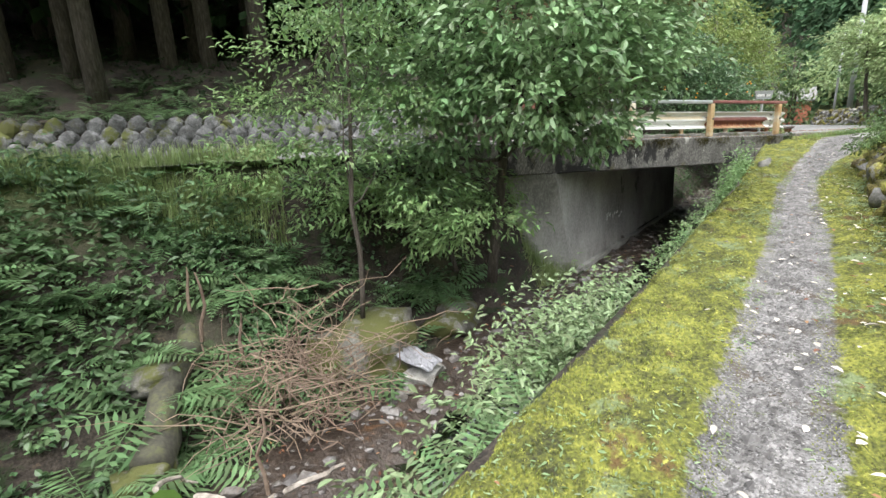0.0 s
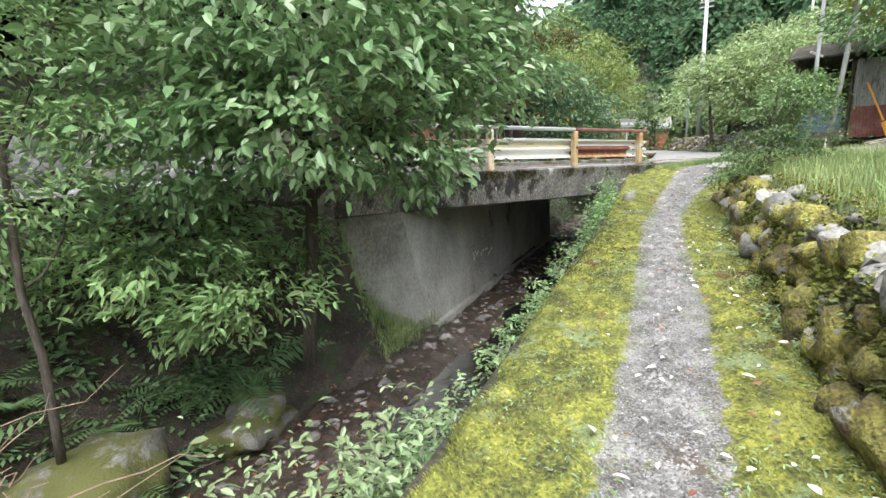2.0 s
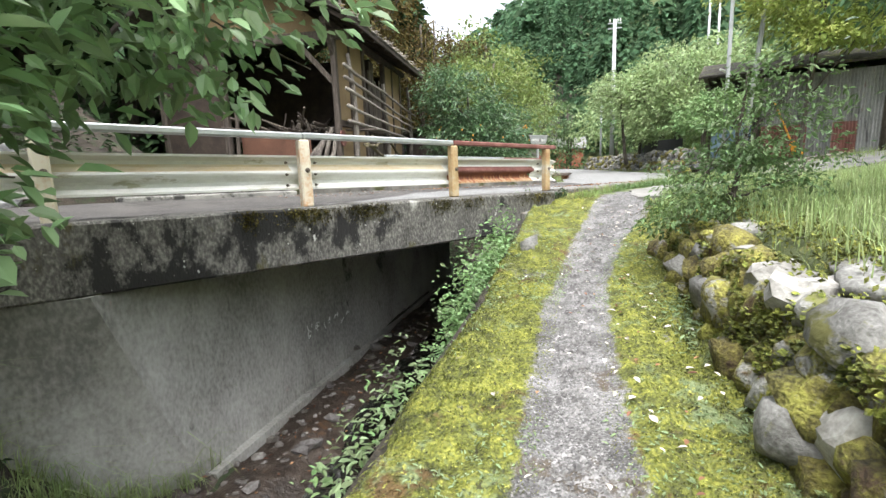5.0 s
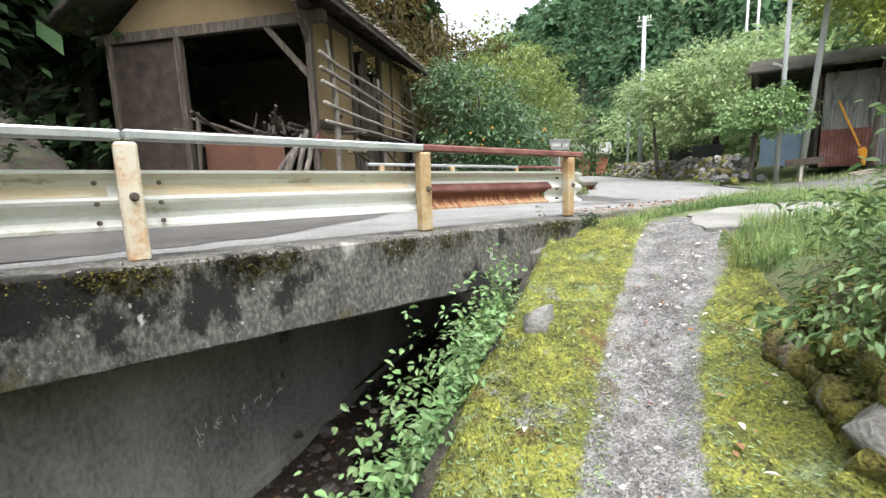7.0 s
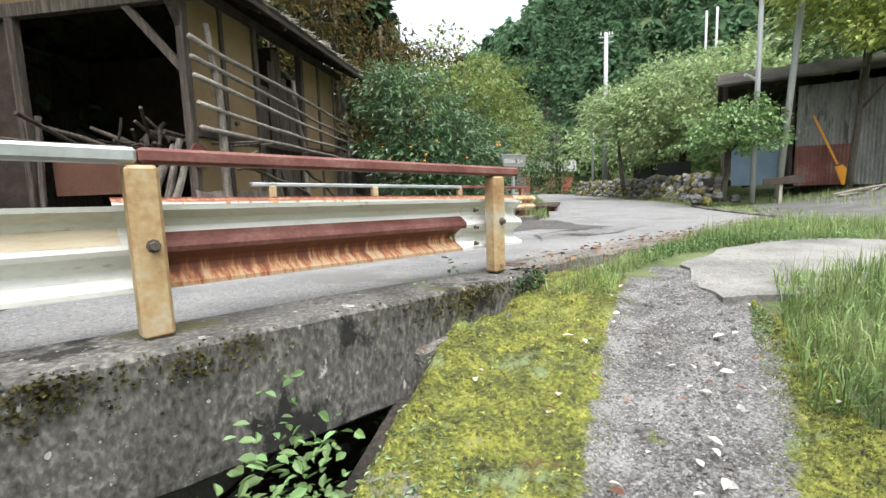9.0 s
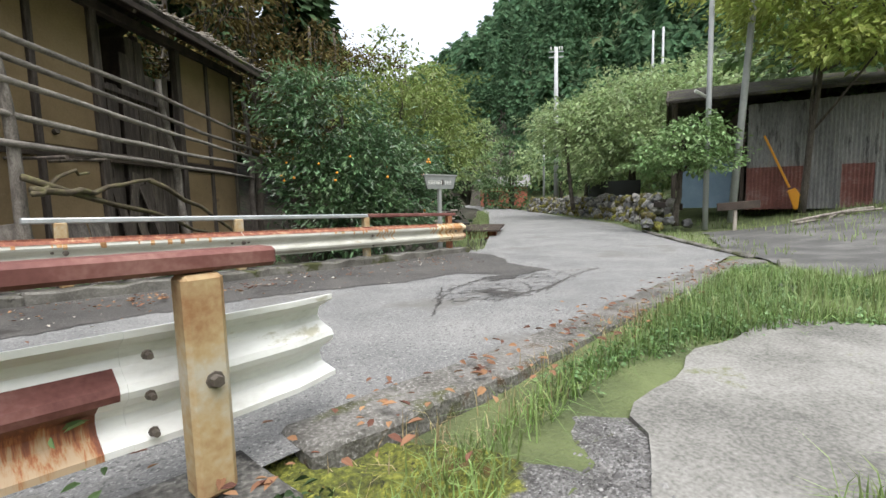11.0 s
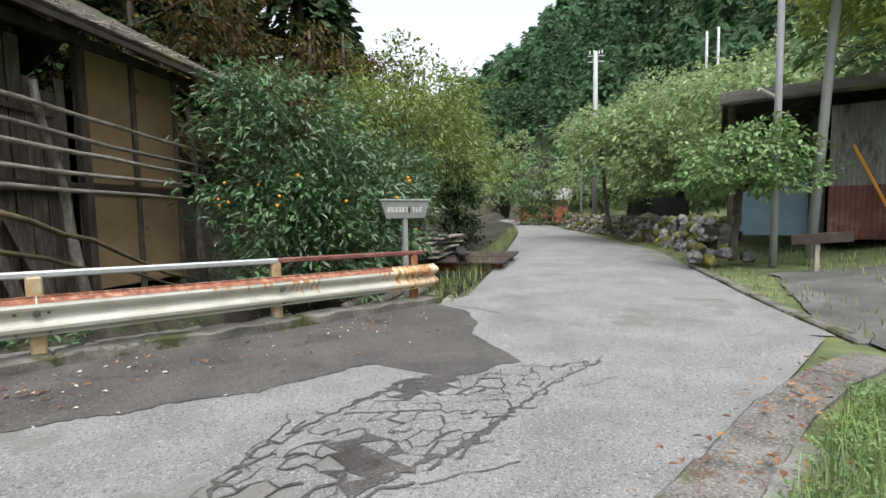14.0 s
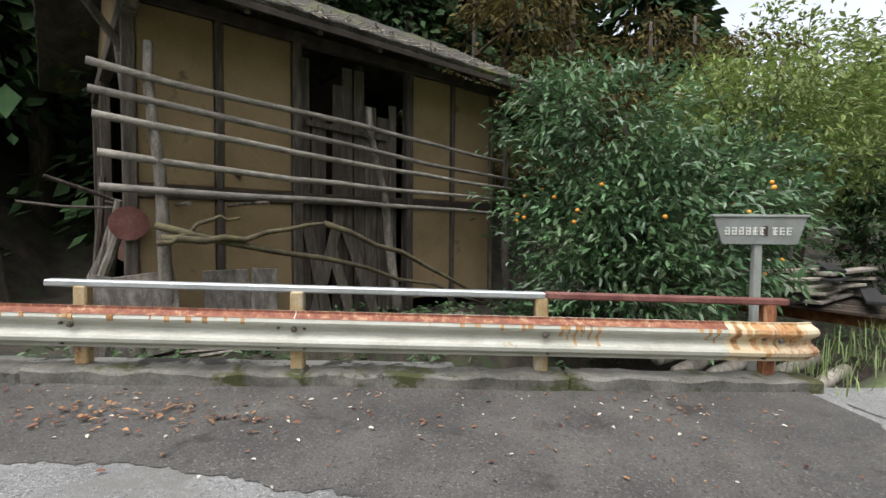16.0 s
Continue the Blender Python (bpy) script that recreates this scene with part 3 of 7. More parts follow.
def part(name, data, material=None, parent=None, label="", m=None):
    """ONE mesh object (bmesh or mesh) under a thing or a part."""
    if isinstance(data, bmesh.types.BMesh):
        me = bpy.data.meshes.new(name)
        data.to_mesh(me)
        data.free()
        me.materials.append(material)
        data = me
    ob = new(name, data)
    if m is not None:
        ob.matrix_basis = m
    if parent is not None:
        ob.parent = parent
    if label:
        ob["label"] = label
    return ob


def single(name, data, material, label, category, group="", kind=""):
    return tagged(part(name, data, material), label, category, group, kind)


def box(bm, size, m=None, bevel=0.0):
    geo = bmesh.ops.create_cube(bm, size=1.0, matrix=(m or Matrix()) @ Matrix.Diagonal((*size, 1)))
    if bevel:
        es = list({e for v in geo["verts"] for e in v.link_edges})
        bmesh.ops.bevel(bm, geom=es, offset=bevel, segments=1, affect="EDGES")
    return bm


def boxm(size, m=None, bevel=0.006):
    return box(bmesh.new(), size, m, bevel)


def beam(a, b, w, d, bevel=0.008, up=(0, 0, 1)):
    """A squared timber from a to b, w wide and d deep."""
    a, b = Vector(a), Vector(b)
    z = (b - a).normalized()
    x = z.cross(Vector(up))
    x = x.normalized() if x.length > 1e-3 else Vector((1, 0, 0))
    y = z.cross(x)
    mt = Matrix((x, y, z)).transposed().to_4x4()
    mt.translation = (a + b) / 2
    return boxm((w, d, (b - a).length), mt, bevel)


def tube_np(pts, radii, sides=7):
    """Vertices and faces of a round stem along pts."""
    pts = np.asarray(pts, float)
    radii = np.broadcast_to(np.asarray(radii, float), (len(pts),))
    tan = np.gradient(pts, axis=0)
    tan /= np.linalg.norm(tan, axis=1)[:, None] + 1e-9
    ref = np.where(np.abs(tan[:, 2:3]) > 0.9, [[1.0, 0, 0]], [[0, 0, 1.0]])
    a = np.cross(tan, ref)
    a /= np.linalg.norm(a, axis=1)[:, None] + 1e-9
    b = np.cross(tan, a)
    ang = np.linspace(0, 2 * np.pi, sides, endpoint=False)
    ring = a[:, None] * np.cos(ang)[None, :, None] + b[:, None] * np.sin(ang)[None, :, None]
    v = (pts[:, None] + ring * radii[:, None, None]).reshape(-1, 3)
    i, j = np.meshgrid(np.arange(len(pts) - 1), np.arange(sides), indexing="ij")
    j2 = (j + 1) % sides
    f = np.stack([i * sides + j, i * sides + j2, (i + 1) * sides + j2, (i + 1) * sides + j], -1).reshape(-1, 4).tolist()
    f.append(list(range(sides))[::-1])
    f.append([(len(pts) - 1) * sides + k for k in range(sides)])
    return v, f


def join(pieces):
    vs, fs, k = [], [], 0
    for v, f in pieces:
        vs.append(np.asarray(v))
        fs += [[i + k for i in q] for q in (f if isinstance(f, list) else f.tolist())]
        k += len(v)
    return np.concatenate(vs), fs


def wobble(a, b, n=8, amp=0.03, seed=0):
    r = np.random.default_rng(seed)
    t = np.linspace(0, 1, n)[:, None]
    p = np.asarray(a, float) * (1 - t) + np.asarray(b, float) * t
    w = np.cumsum(r.normal(0, amp, (n, 3)), axis=0)
    w -= w[0] * (1 - t) + w[-1] * t
    return p + w


def leaves_np(c, size, seed=0, aspect=0.5, droop=0.3, dirs=None, fold=0.18, flat=0.5):
    """Pointed leaves at the places c: four-cornered, folded along the midrib."""
    r = np.random.default_rng(seed)
    n = len(c)
    az = r.uniform(0, 2 * np.pi, n)
    if dirs is None:
        d = np.stack([np.cos(az), np.sin(az), r.normal(-droop, 0.4, n)], 1)
    else:
        d = dirs + r.normal(0, 0.45, (n, 3)) + [0, 0, -droop]
    d /= np.linalg.norm(d, axis=1)[:, None]
    up = np.stack([r.normal(0, flat, n), r.normal(0, flat, n), np.ones(n)], 1)
    side = np.cross(d, up)
    side /= np.linalg.norm(side, axis=1)[:, None] + 1e-9
    nor = np.cross(side, d)
    L = (size * r.uniform(0.6, 1.25, n))[:, None]
    W = L * aspect * 0.5
    mid = c + d * L * 0.45
    v = np.stack([c, mid + side * W + nor * W * fold * 2, c + d * L - nor * L * 0.1, mid - side * W + nor * W * fold * 2], 1).reshape(-1, 3)
    k = np.arange(n)[:, None] * 4
    f = np.concatenate([k + [0, 1, 2], k + [0, 2, 3]], 0)
    return v, f


def smooth01(t):
    t = np.clip(t, 0, 1)
    return t * t * (3 - 2 * t)


def vnoise(x, y, seed=0, octaves=4, scale=1.0):
    """Smooth value noise on arrays, about -1 to 1."""
    tot, amp = 0, 1.0
    x, y = np.asarray(x, float) * scale, np.asarray(y, float) * scale
    for o in range(octaves):
        xi, yi = np.floor(x), np.floor(y)
        fx, fy = smooth01(x - xi), smooth01(y - yi)

        def hsh(i, j):
            s = np.sin(i * 127.1 + j * 311.7 + seed * 74.7 + o * 19.3) * 43758.5453
            return s - np.floor(s)
        a = hsh(xi, yi) * (1 - fx) + hsh(xi + 1, yi) * fx
        b = hsh(xi, yi + 1) * (1 - fx) + hsh(xi + 1, yi + 1) * fx
        tot = tot + amp * (a * (1 - fy) + b * fy - 0.5) * 2
        amp *= 0.5
        x, y = x * 2.03, y * 2.03
    return tot / 1.6

# ---- the lie of the land ----
# u runs along the creek and the footpath, v to its right; s runs along the bridge, n across it.
def uv(x, y):
    return 0.62 * x + 0.785 * y, 0.785 * x - 0.62 * y


def xy(u, v):
    return 0.62 * u + 0.785 * v, 0.785 * u - 0.62 * v


def sn(x, y):
    return 0.934 * x + 0.358 * y, -0.358 * x + 0.934 * y


def from_sn(s, n):
    return 0.934 * s - 0.358 * n, 0.358 * s + 0.934 * n


WATER = -1.72


def path_z(u):
    return np.interp(u, [-6, 0, 4, 6.7, 9, 10.7, 12.0, 12.8, 13.6, 15, 60], [-0.1, -0.02, 0.04, 0.11, 0.2, 0.34, 0.55, 0.68, 0.82, 0.86, 0.86])


def road_z(x, y):
    s, n = sn(x, y)
    fall = np.interp(n, [7.5, 12], [0.015, 0.021]) * np.clip(17.7 - s, 0, 14)
    return 0.75 + np.clip(9.9 - n, 0, 4) * 0.035 + fall


def height(x, y):
    x, y = np.asarray(x, float), np.asarray(y, float)
    u, v = uv(x, y)
    s, n = sn(x, y)
    z = path_z(u) + 0 * x
    # meadow behind the dry-stone wall, rising to the shed
    meadow = 0.82 + 0.02 * np.clip(u - 6, -9, 6) + 0.7 * smooth01((x - 14) / 10) * smooth01((v - 2.5) / 6)
    z = np.where(v > 0.95, z + (np.maximum(meadow, z) - z) * smooth01((v - 0.95) / 0.25) * (1 - smooth01((u - 11.3) / 1.6)), z)
    beyond = smooth01((u - 14.5) / 1.5)
    z = z * (1 - beyond) + (road_z(x, y) - 0.03 + 0.75 * smooth01((v - 4) / 9)) * beyond
    # creek channel and its far bank
    edge = -1.0
    far = np.interp(u, [-4, 4.5, 6.0, 7.5, 8.8], [-4.5, -4.45, -4.1, -3.6, -3.6]) + 0.25 * vnoise(u, u * 0, 3, 3, 0.5) * smooth01((8.4 - u) / 2)
    bed = WATER - 0.1 + 0.11 * vnoise(x, y, 5, 4, 1.6) + 0.22 * smooth01((-2.4 - v) / 0.8)
    steep = np.where(n < 7.6, 0.85, 1.6)
    bank = -1.5 + steep * (far - v) + 0.22 * vnoise(x, y, 9, 4, 0.9)
    top = np.where(n < 12.3, 0.97, 0.68) + 0.05 * vnoise(x, y, 2, 3, 0.7)
    left = np.minimum(bank, top)
    left = np.maximum(left, bed)
    # earth shelf before the wing wall and the steep bank beside it
    left = left + 0.38 * np.exp(-((u - 7.55) / 0.6) ** 2 - ((v + 4.25) / 0.5) ** 2)
    side = smooth01((4.4 - s) / 0.5) * smooth01((n - 6.75) / 0.5) * (n < 8) * smooth01((s + 1) / 2)
    left = left + (np.maximum(left, 0.8) - left) * side
    z = np.where(v < edge, bed + (z - bed) * smooth01((v - edge + 0.1) / 0.1), z)
    z = np.where(v < far + 0.3, left, z)
    # wooded hillside on the far side
    hill = np.minimum(n - 13.2, -v - np.interp(u, [13.2, 15.0], [8.6, 12.0]))
    rise = np.clip(hill, 0, None)
    hillside = 1 - smooth01((u - 62) / 30)
    z = z + hillside * np.where(hill > 0, 1.05 * smooth01(hill / 0.15) * (n < 17) + np.minimum(rise, 70) * 0.62 + 0.4 * vnoise(x, y, 4, 4, 0.25) * smooth01(rise / 3), 0)
    # the mountain ahead, the slope behind the shed and the valley's other sides
    phi = np.degrees(np.arctan2(x - 9, y - 11))
    rad = np.hypot(x - 9, y - 11)
    steep = np.interp(phi, [-180, -150, -120, 14, 22, 30, 40, 60, 90, 130, 180], [0.3, 0.3, 0.2, 0.08, 0.17, 0.26, 0.38, 0.46, 0.5, 0.4, 0.3])
    start = np.interp(phi, [-180, 20, 45, 70, 90, 140, 180], [45, 75, 52, 34, 32, 40, 45])
    mount = np.clip(rad - start, 0, 170) * steep * 1.5 * smooth01((rad - start) / 60)
    mount = mount * (1 + 0.12 * vnoise(x, y, 14, 3, 0.02)) * np.where(hill > 0, smooth01((u - 70) / 25), 1.0)
    z = np.where(mount > 0.05, np.maximum(z, z * 0.3 + mount), z)
    far_off = smooth01((np.hypot(x, y) - 420) / 900)
    z = z * (1 - far_off) + (-5) * far_off
    return np.minimum(z, 120)


def axis(fine0, fine1, step, end):
    a = list(np.arange(fine0, fine1, step))
    d, x = step, fine1
    while x < end:
        a.append(x)
        d *= 1.16
        x += d
    d, x = step, fine0 - step
    while x > -end:
        a.insert(0, x)
        d *= 1.16
        x -= d
    return np.array(a)


def sheet(name, us, vs, place, material, smooth=True):
    """A grid of quads over us x vs, each corner put by place(u, v)."""
    U, V = np.meshgrid(us, vs, indexing="ij")
    p = np.stack(place(U, V), -1).reshape(-1, 3)
    a, b = len(us), len(vs)
    i, j = np.meshgrid(np.arange(a - 1), np.arange(b - 1), indexing="ij")
    k = i * b + j
    f = np.stack([k, k + b, k + b + 1, k + 1], -1).reshape(-1, 4)
    return mesh_np(name, p, f, material, smooth)


def ground_place(u, v):
    x, y = xy(u, v)
    s, n = sn(x, y)
    z = height(x, y)
    # under road, bridge and path the ground lies deeper
    onroad = (road_mask(x, y) > 0)
    z = np.where(onroad, np.minimum(z, road_z(x, y) - 0.06), z)
    z = np.where((s > 4.6) & (s < 11.5) & (n > 7.1) & (n < 12.5), np.minimum(z, 0.35), z)
    onpath = (v > -1.1) & (v < 0.93) & (u > -4) & (u < 13.6)
    z = np.where(onpath, z - 0.05, z)
    return x, y, z


def road_edges(u):
    """Left and right edge of the lane beyond the bridge, as v at u."""
    l = np.interp(u, [20.5, 21.6, 26.8, 45.6, 70, 120], [-0.6, -0.72, -1.05, -2.8, -6.5, -18])
    r = np.interp(u, [16.2, 20.0, 24.9, 32, 41.7, 61.4, 120], [0.6, 3.45, 3.6, 3.55, 1.9, -1.2, -13])
    return l, r


def road_mask(x, y):
    u, v = uv(x, y)
    s, n = sn(x, y)
    l, r = road_edges(u)
    a = (u > 20.5) & (v > l) & (v < r)
    b = (n > 7.45) & (n < 12.0) & (s < 17) & (s > -40) & (u < 22)
    drive = (u > 15.5) & (u < 23) & (v > 1.5) & (n > 6.7) & (n < 9.5) & (s < 26)
    return np.where(a | b, 1, 0)


ground = sheet("ground", axis(-2, 26, 0.14, 1500), axis(-13, 4, 0.14, 1500), ground_place, M["soil"])
def turf_weight(x, y):
    u, v = uv(x, y)
    s, n = sn(x, y)
    w = smooth01((v - 0.8) / 0.3) * 0.95
    w = np.maximum(w, smooth01((v + 1.0) / 0.2) * (u > 13))
    bank_top = smooth01((-v - 6) / 1.5) * (n < 13) * (n > 5.8) * (u < 9)
    return np.clip(np.maximum(w, bank_top * 0.9) + 0.3 * vnoise(x, y, 40, 4, 0.6) - 0.05, 0, 1)
co = np.empty(len(ground.vertices) * 3)
ground.vertices.foreach_get("co", co)
co = co.reshape(-1, 3)
ground.attributes.new("turf", "FLOAT", "POINT").data.foreach_set("value", turf_weight(co[:, 0], co[:, 1]))
single("ground", ground, None, "brown forest soil with grass and creek banks", "ground", kind="structure")

# footpath: moss verges and a gravel tread
def path_half(u):
    l = np.interp(u, [0, 3, 6, 7.2, 9.2, 10, 11, 12.1, 13, 14], [-0.18, -0.23, -0.23, -0.28, -0.33, -0.26, -0.2, -0.04, 0.1, 0.3])
    r = np.interp(u, [0, 3, 6, 7.2, 9.3, 10, 11.4, 12.3, 13.1, 14], [0.2, 0.21, 0.24, 0.17, 0.12, 0.16, 0.39, 0.73, 0.92, 1.2])
    return l, r


def gravel_share(u, v):
    l, r = path_half(u)
    return smooth01((v - l + 0.17) / 0.3) * smooth01((r + 0.17 - v) / 0.3)


def path_place(u, v):
    x, y = xy(u, v)
    inside = gravel_share(u, v)
    cushions = 0.03 * (1 - 2.2 * np.abs(vnoise(x, y, 61, 2, 5.0))) + 0.016 * (1 - 2.5 * np.abs(vnoise(x, y, 62, 2, 14.0)))
    z = path_z(u) + (0.02 + 0.045 * vnoise(x, y, 6, 4, 3.0) + cushions) * (1 - inside) + 0.008 * vnoise(x, y, 1, 3, 9)
    lip = -0.84 + 0.05 * vnoise(u, u * 0, 44, 3, 1.1)
    z = z - 0.14 * smooth01((lip - v) / 0.15) - 0.9 * smooth01((lip - 0.1 - v) / 0.12)
    return x, y, z
us, vs = np.arange(-3.5, 13.9, 0.03), np.concatenate([[-1.06, -1.05, -1.04], np.arange(-1.02, 0.96, 0.025)])
verge = sheet("moss", us, vs, path_place, M["path_side"])
U, V = np.meshgrid(us, vs, indexing="ij")
bare = np.maximum(gravel_share(U, V), 0.42 * smooth01(vnoise(U, V, 63, 3, 1.3) * 2.5 - 0.4) * smooth01((U - 7) / 3))
verge.attributes.new("gravel", "FLOAT", "POINT").data.foreach_set("value", bare.reshape(-1))
single("moss_verge", verge, None, "yellow-green moss verge on both sides of the footpath", "moss", kind="structure")


def tread_place(u, k):
    l, r = path_half(u)
    v = l + 0.1 + (r - l - 0.2) * k + 0.06 * vnoise(u, np.round(k), 12, 4, 2.6) * smooth01((np.abs(k - 0.5) - 0.2) / 0.25)
    x, y = xy(u, v)
    z = path_z(u) + 0.016 - 0.09 * np.abs(k - 0.5) ** 2 + 0.01 * vnoise(x, y, 1, 3, 9)
    return x, y, z
single("gravel_path", sheet("gravel", np.arange(-3.5, 14.3, 0.05), np.linspace(-0.08, 1.08, 14), tread_place, M["gravel"]), None,
       "narrow grey gravel footpath", "path", kind="structure")

# creek bed and water
def bed_place(u, v):
    x, y = xy(u, v)
    return x, y, height(x, y) + 0.012
single("creek_bed", sheet("creek_bed", np.arange(-8, 40, 0.12), np.linspace(-3.75, -1.1, 26), bed_place, M["bed"]), None, "wet brown creek bed of gravel and silt", "creek bed", kind="structure")
single("creek_water", sheet("water", np.arange(-8, 60, 0.2), np.linspace(-4.4, -0.95, 20), lambda u, v: (*xy(u, v), WATER + 0.012 * vnoise(u, v, 50, 3, 1.5)), M["water"]), None,
       "clear shallow creek water over brown stones", "water", kind="structure")


# road beyond the bridge and the bridge's own lane
def lane_place(u, k):
    l, r = road_edges(u)
    v = l + (r - l) * k
    x, y = xy(u, v)
    rise = smooth01((u - 20.5) / 4)
    return x, y, road_z(x, y) + (0.05 * 4 * k * (1 - k) - 0.03) * rise - 0.014 * (1 - rise)
def deck_place(s, n):
    x, y = from_sn(s, n)
    return x, y, road_z(x, y) + 0.012 * vnoise(x, y, 2, 3, 0.8)
single("road", sheet("road", np.concatenate([np.arange(20.3, 40, 0.5), np.arange(40, 120, 2)]), np.linspace(0, 1, 9), lane_place, M["asphalt"]), None,
       "worn grey asphalt village lane", "road", kind="structure")
single("bridge_lane", sheet("bridge_lane", np.arange(-40, 19.3, 0.5), np.linspace(7.45, 12.0, 10), deck_place, M["asphalt"]), None,
       "worn grey asphalt lane across the bridge", "road", kind="structure")

# ---- bridge over the creek (local x = along it, y = across it) ----
def grid_box(size, m, cell=0.12, amp=0.008, seed=0):
    """A cast block with slightly uneven faces and worn edges."""
    bm = bmesh.new()
    box(bm, size, None, 0.02)
    cuts = [max(0, int(d / cell) - 1) for d in size]
    for ax in range(3):
        for k in range(1, cuts[ax] + 1):
            co = [0, 0, 0]
            no = [0, 0, 0]
            co[ax], no[ax] = -size[ax] / 2 + size[ax] * k / (cuts[ax] + 1), 1
            bmesh.ops.bisect_plane(bm, geom=bm.verts[:] + bm.edges[:] + bm.faces[:], plane_co=co, plane_no=no)
    for v in bm.verts:
        q = v.co * 4 + Vector((seed, 0, 0))
        v.co += noise.noise_vector(q) * amp
    bm.transform(m)
    return bm


TILT_DECK = 1.25
bridge = thing("bridge", "small concrete road bridge with blackened girder over the creek", "bridge", rz=20.97)
part("girder", grid_box((7.6, 0.42, 0.57), pose(7.55, 7.42, 0.728, 0, TILT_DECK), 0.16, 0.008, 1), M["girder"], bridge, "blackened lichen-spotted concrete edge girder")
part("girder", grid_box((8.9, 0.42, 0.55), pose(10.35, 12.2, 0.72, 0, 1.2), 0.2, 0.008, 2), M["concrete"], bridge, "weathered concrete edge kerb and girder")
part("deck", boxm((8.6, 4.5, 0.3), pose(7.2, 9.8, 0.56, 0, 0.8), 0.0), M["concrete_clean"], bridge)
part("approach_wall", grid_box((2.4, 0.42, 0.5), pose(2.6, 7.42, 0.86), 0.2, 0.01, 3), M["girder"], bridge)

tagged(part("concrete_ledge", grid_box((0.95, 0.14, 0.4), pose(7.42, 10.56, 0.5, 0, -4, 19), 0.07, 0.012, 9), M["lane_kerb"]), "broken concrete ledge along the path beside the bridge girder", "ledge", kind="structure")

# left abutment: a face along the stream and a wing that leans back
def quad_solid(pts, depth):
    """A slab under four corners, thick away from its face."""
    p = [Vector(q) for q in pts]
    no = (p[1] - p[0]).cross(p[3] - p[0]).normalized()
    bm = bmesh.new()
    a = [bm.verts.new(q) for q in p]
    b = [bm.verts.new(q - no * depth) for q in p]
    bm.faces.new(a)
    bm.faces.new(b[::-1])
    for i in range(4):
        j = (i + 1) % 4
        bm.faces.new((a[j], a[i], b[i], b[j]))
    bmesh.ops.subdivide_edges(bm, edges=bm.edges[:], cuts=5, use_grid_fill=True)
    for v in bm.verts:
        v.co += noise.noise_vector(v.co * 3) * 0.012
    return bm


def w3(u, v, z):
    return (*xy(u, v), z)


def sn3(s, n, z):
    return (*from_sn(s, n), z)


abut = thing("bridge_abutment", "pale stained concrete abutment with scratched marks under the bridge", "abutment")
part("stream_face", quad_solid([w3(8.84, -3.55, -1.9), w3(17.5, -3.55, -1.9), w3(17.5, -3.6, 0.5), w3(7.95, -3.62, 0.5)], 0.5), M["concrete_clean"], abut, "pale concrete face along the stream")
part("footing", quad_solid([w3(8.8, -3.46, -1.95), w3(17.5, -3.46, -1.95), w3(17.5, -3.46, -1.5), w3(8.75, -3.46, -1.5)], 0.3), M["concrete_clean"], abut)
part("wing_face", quad_solid([sn3(3.6, 7.3, -1.9), w3(8.84, -3.55, -1.9), w3(7.95, -3.6, 0.5), sn3(3.6, 7.5, 0.5)], 0.4), M["concrete_clean"], abut)
abut2 = thing("bridge_abutment", "mossy stone abutment on the footpath bank", "abutment")
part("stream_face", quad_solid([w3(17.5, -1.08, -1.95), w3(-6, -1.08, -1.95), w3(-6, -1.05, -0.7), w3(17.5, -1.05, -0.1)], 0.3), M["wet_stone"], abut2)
# chalk scratches on the abutment: unreadable strokes
def scratch(u0, z0, w, h, seed):
    r = np.random.default_rng(seed)
    pcs = []
    for i in range(3):
        a = w3(u0 + r.uniform(0, w), -3.52, z0 + r.uniform(0, h))
        b = w3(u0 + r.uniform(0, w), -3.52, z0 + r.uniform(0, h))
        pcs.append(tube_np(np.array([a, b]), 0.006, 4))
    return mesh_np("scratch", *join(pcs), M["lettering"])
for i in range(9):
    part("scratch_mark", scratch(10.55 + (i % 7) * 0.17, -0.72 - 0.03 * i if i < 2 else -0.86 + 0.03 * (i % 5), 0.12, 0.1, 60 + i), None, abut, "white scratched strokes" if i == 0 else "")

# ---- guard rails ----
PROFILE = [(0, 0.175), (0.0, 0.155), (0.065, 0.118), (0.075, 0.085), (0.065, 0.06), (0.008, 0.022), (0.0, 0.0), (0.008, -0.022), (0.065, -0.06),
           (0.075, -0.085), (0.065, -0.118), (0.0, -0.155), (0.0, -0.175)]


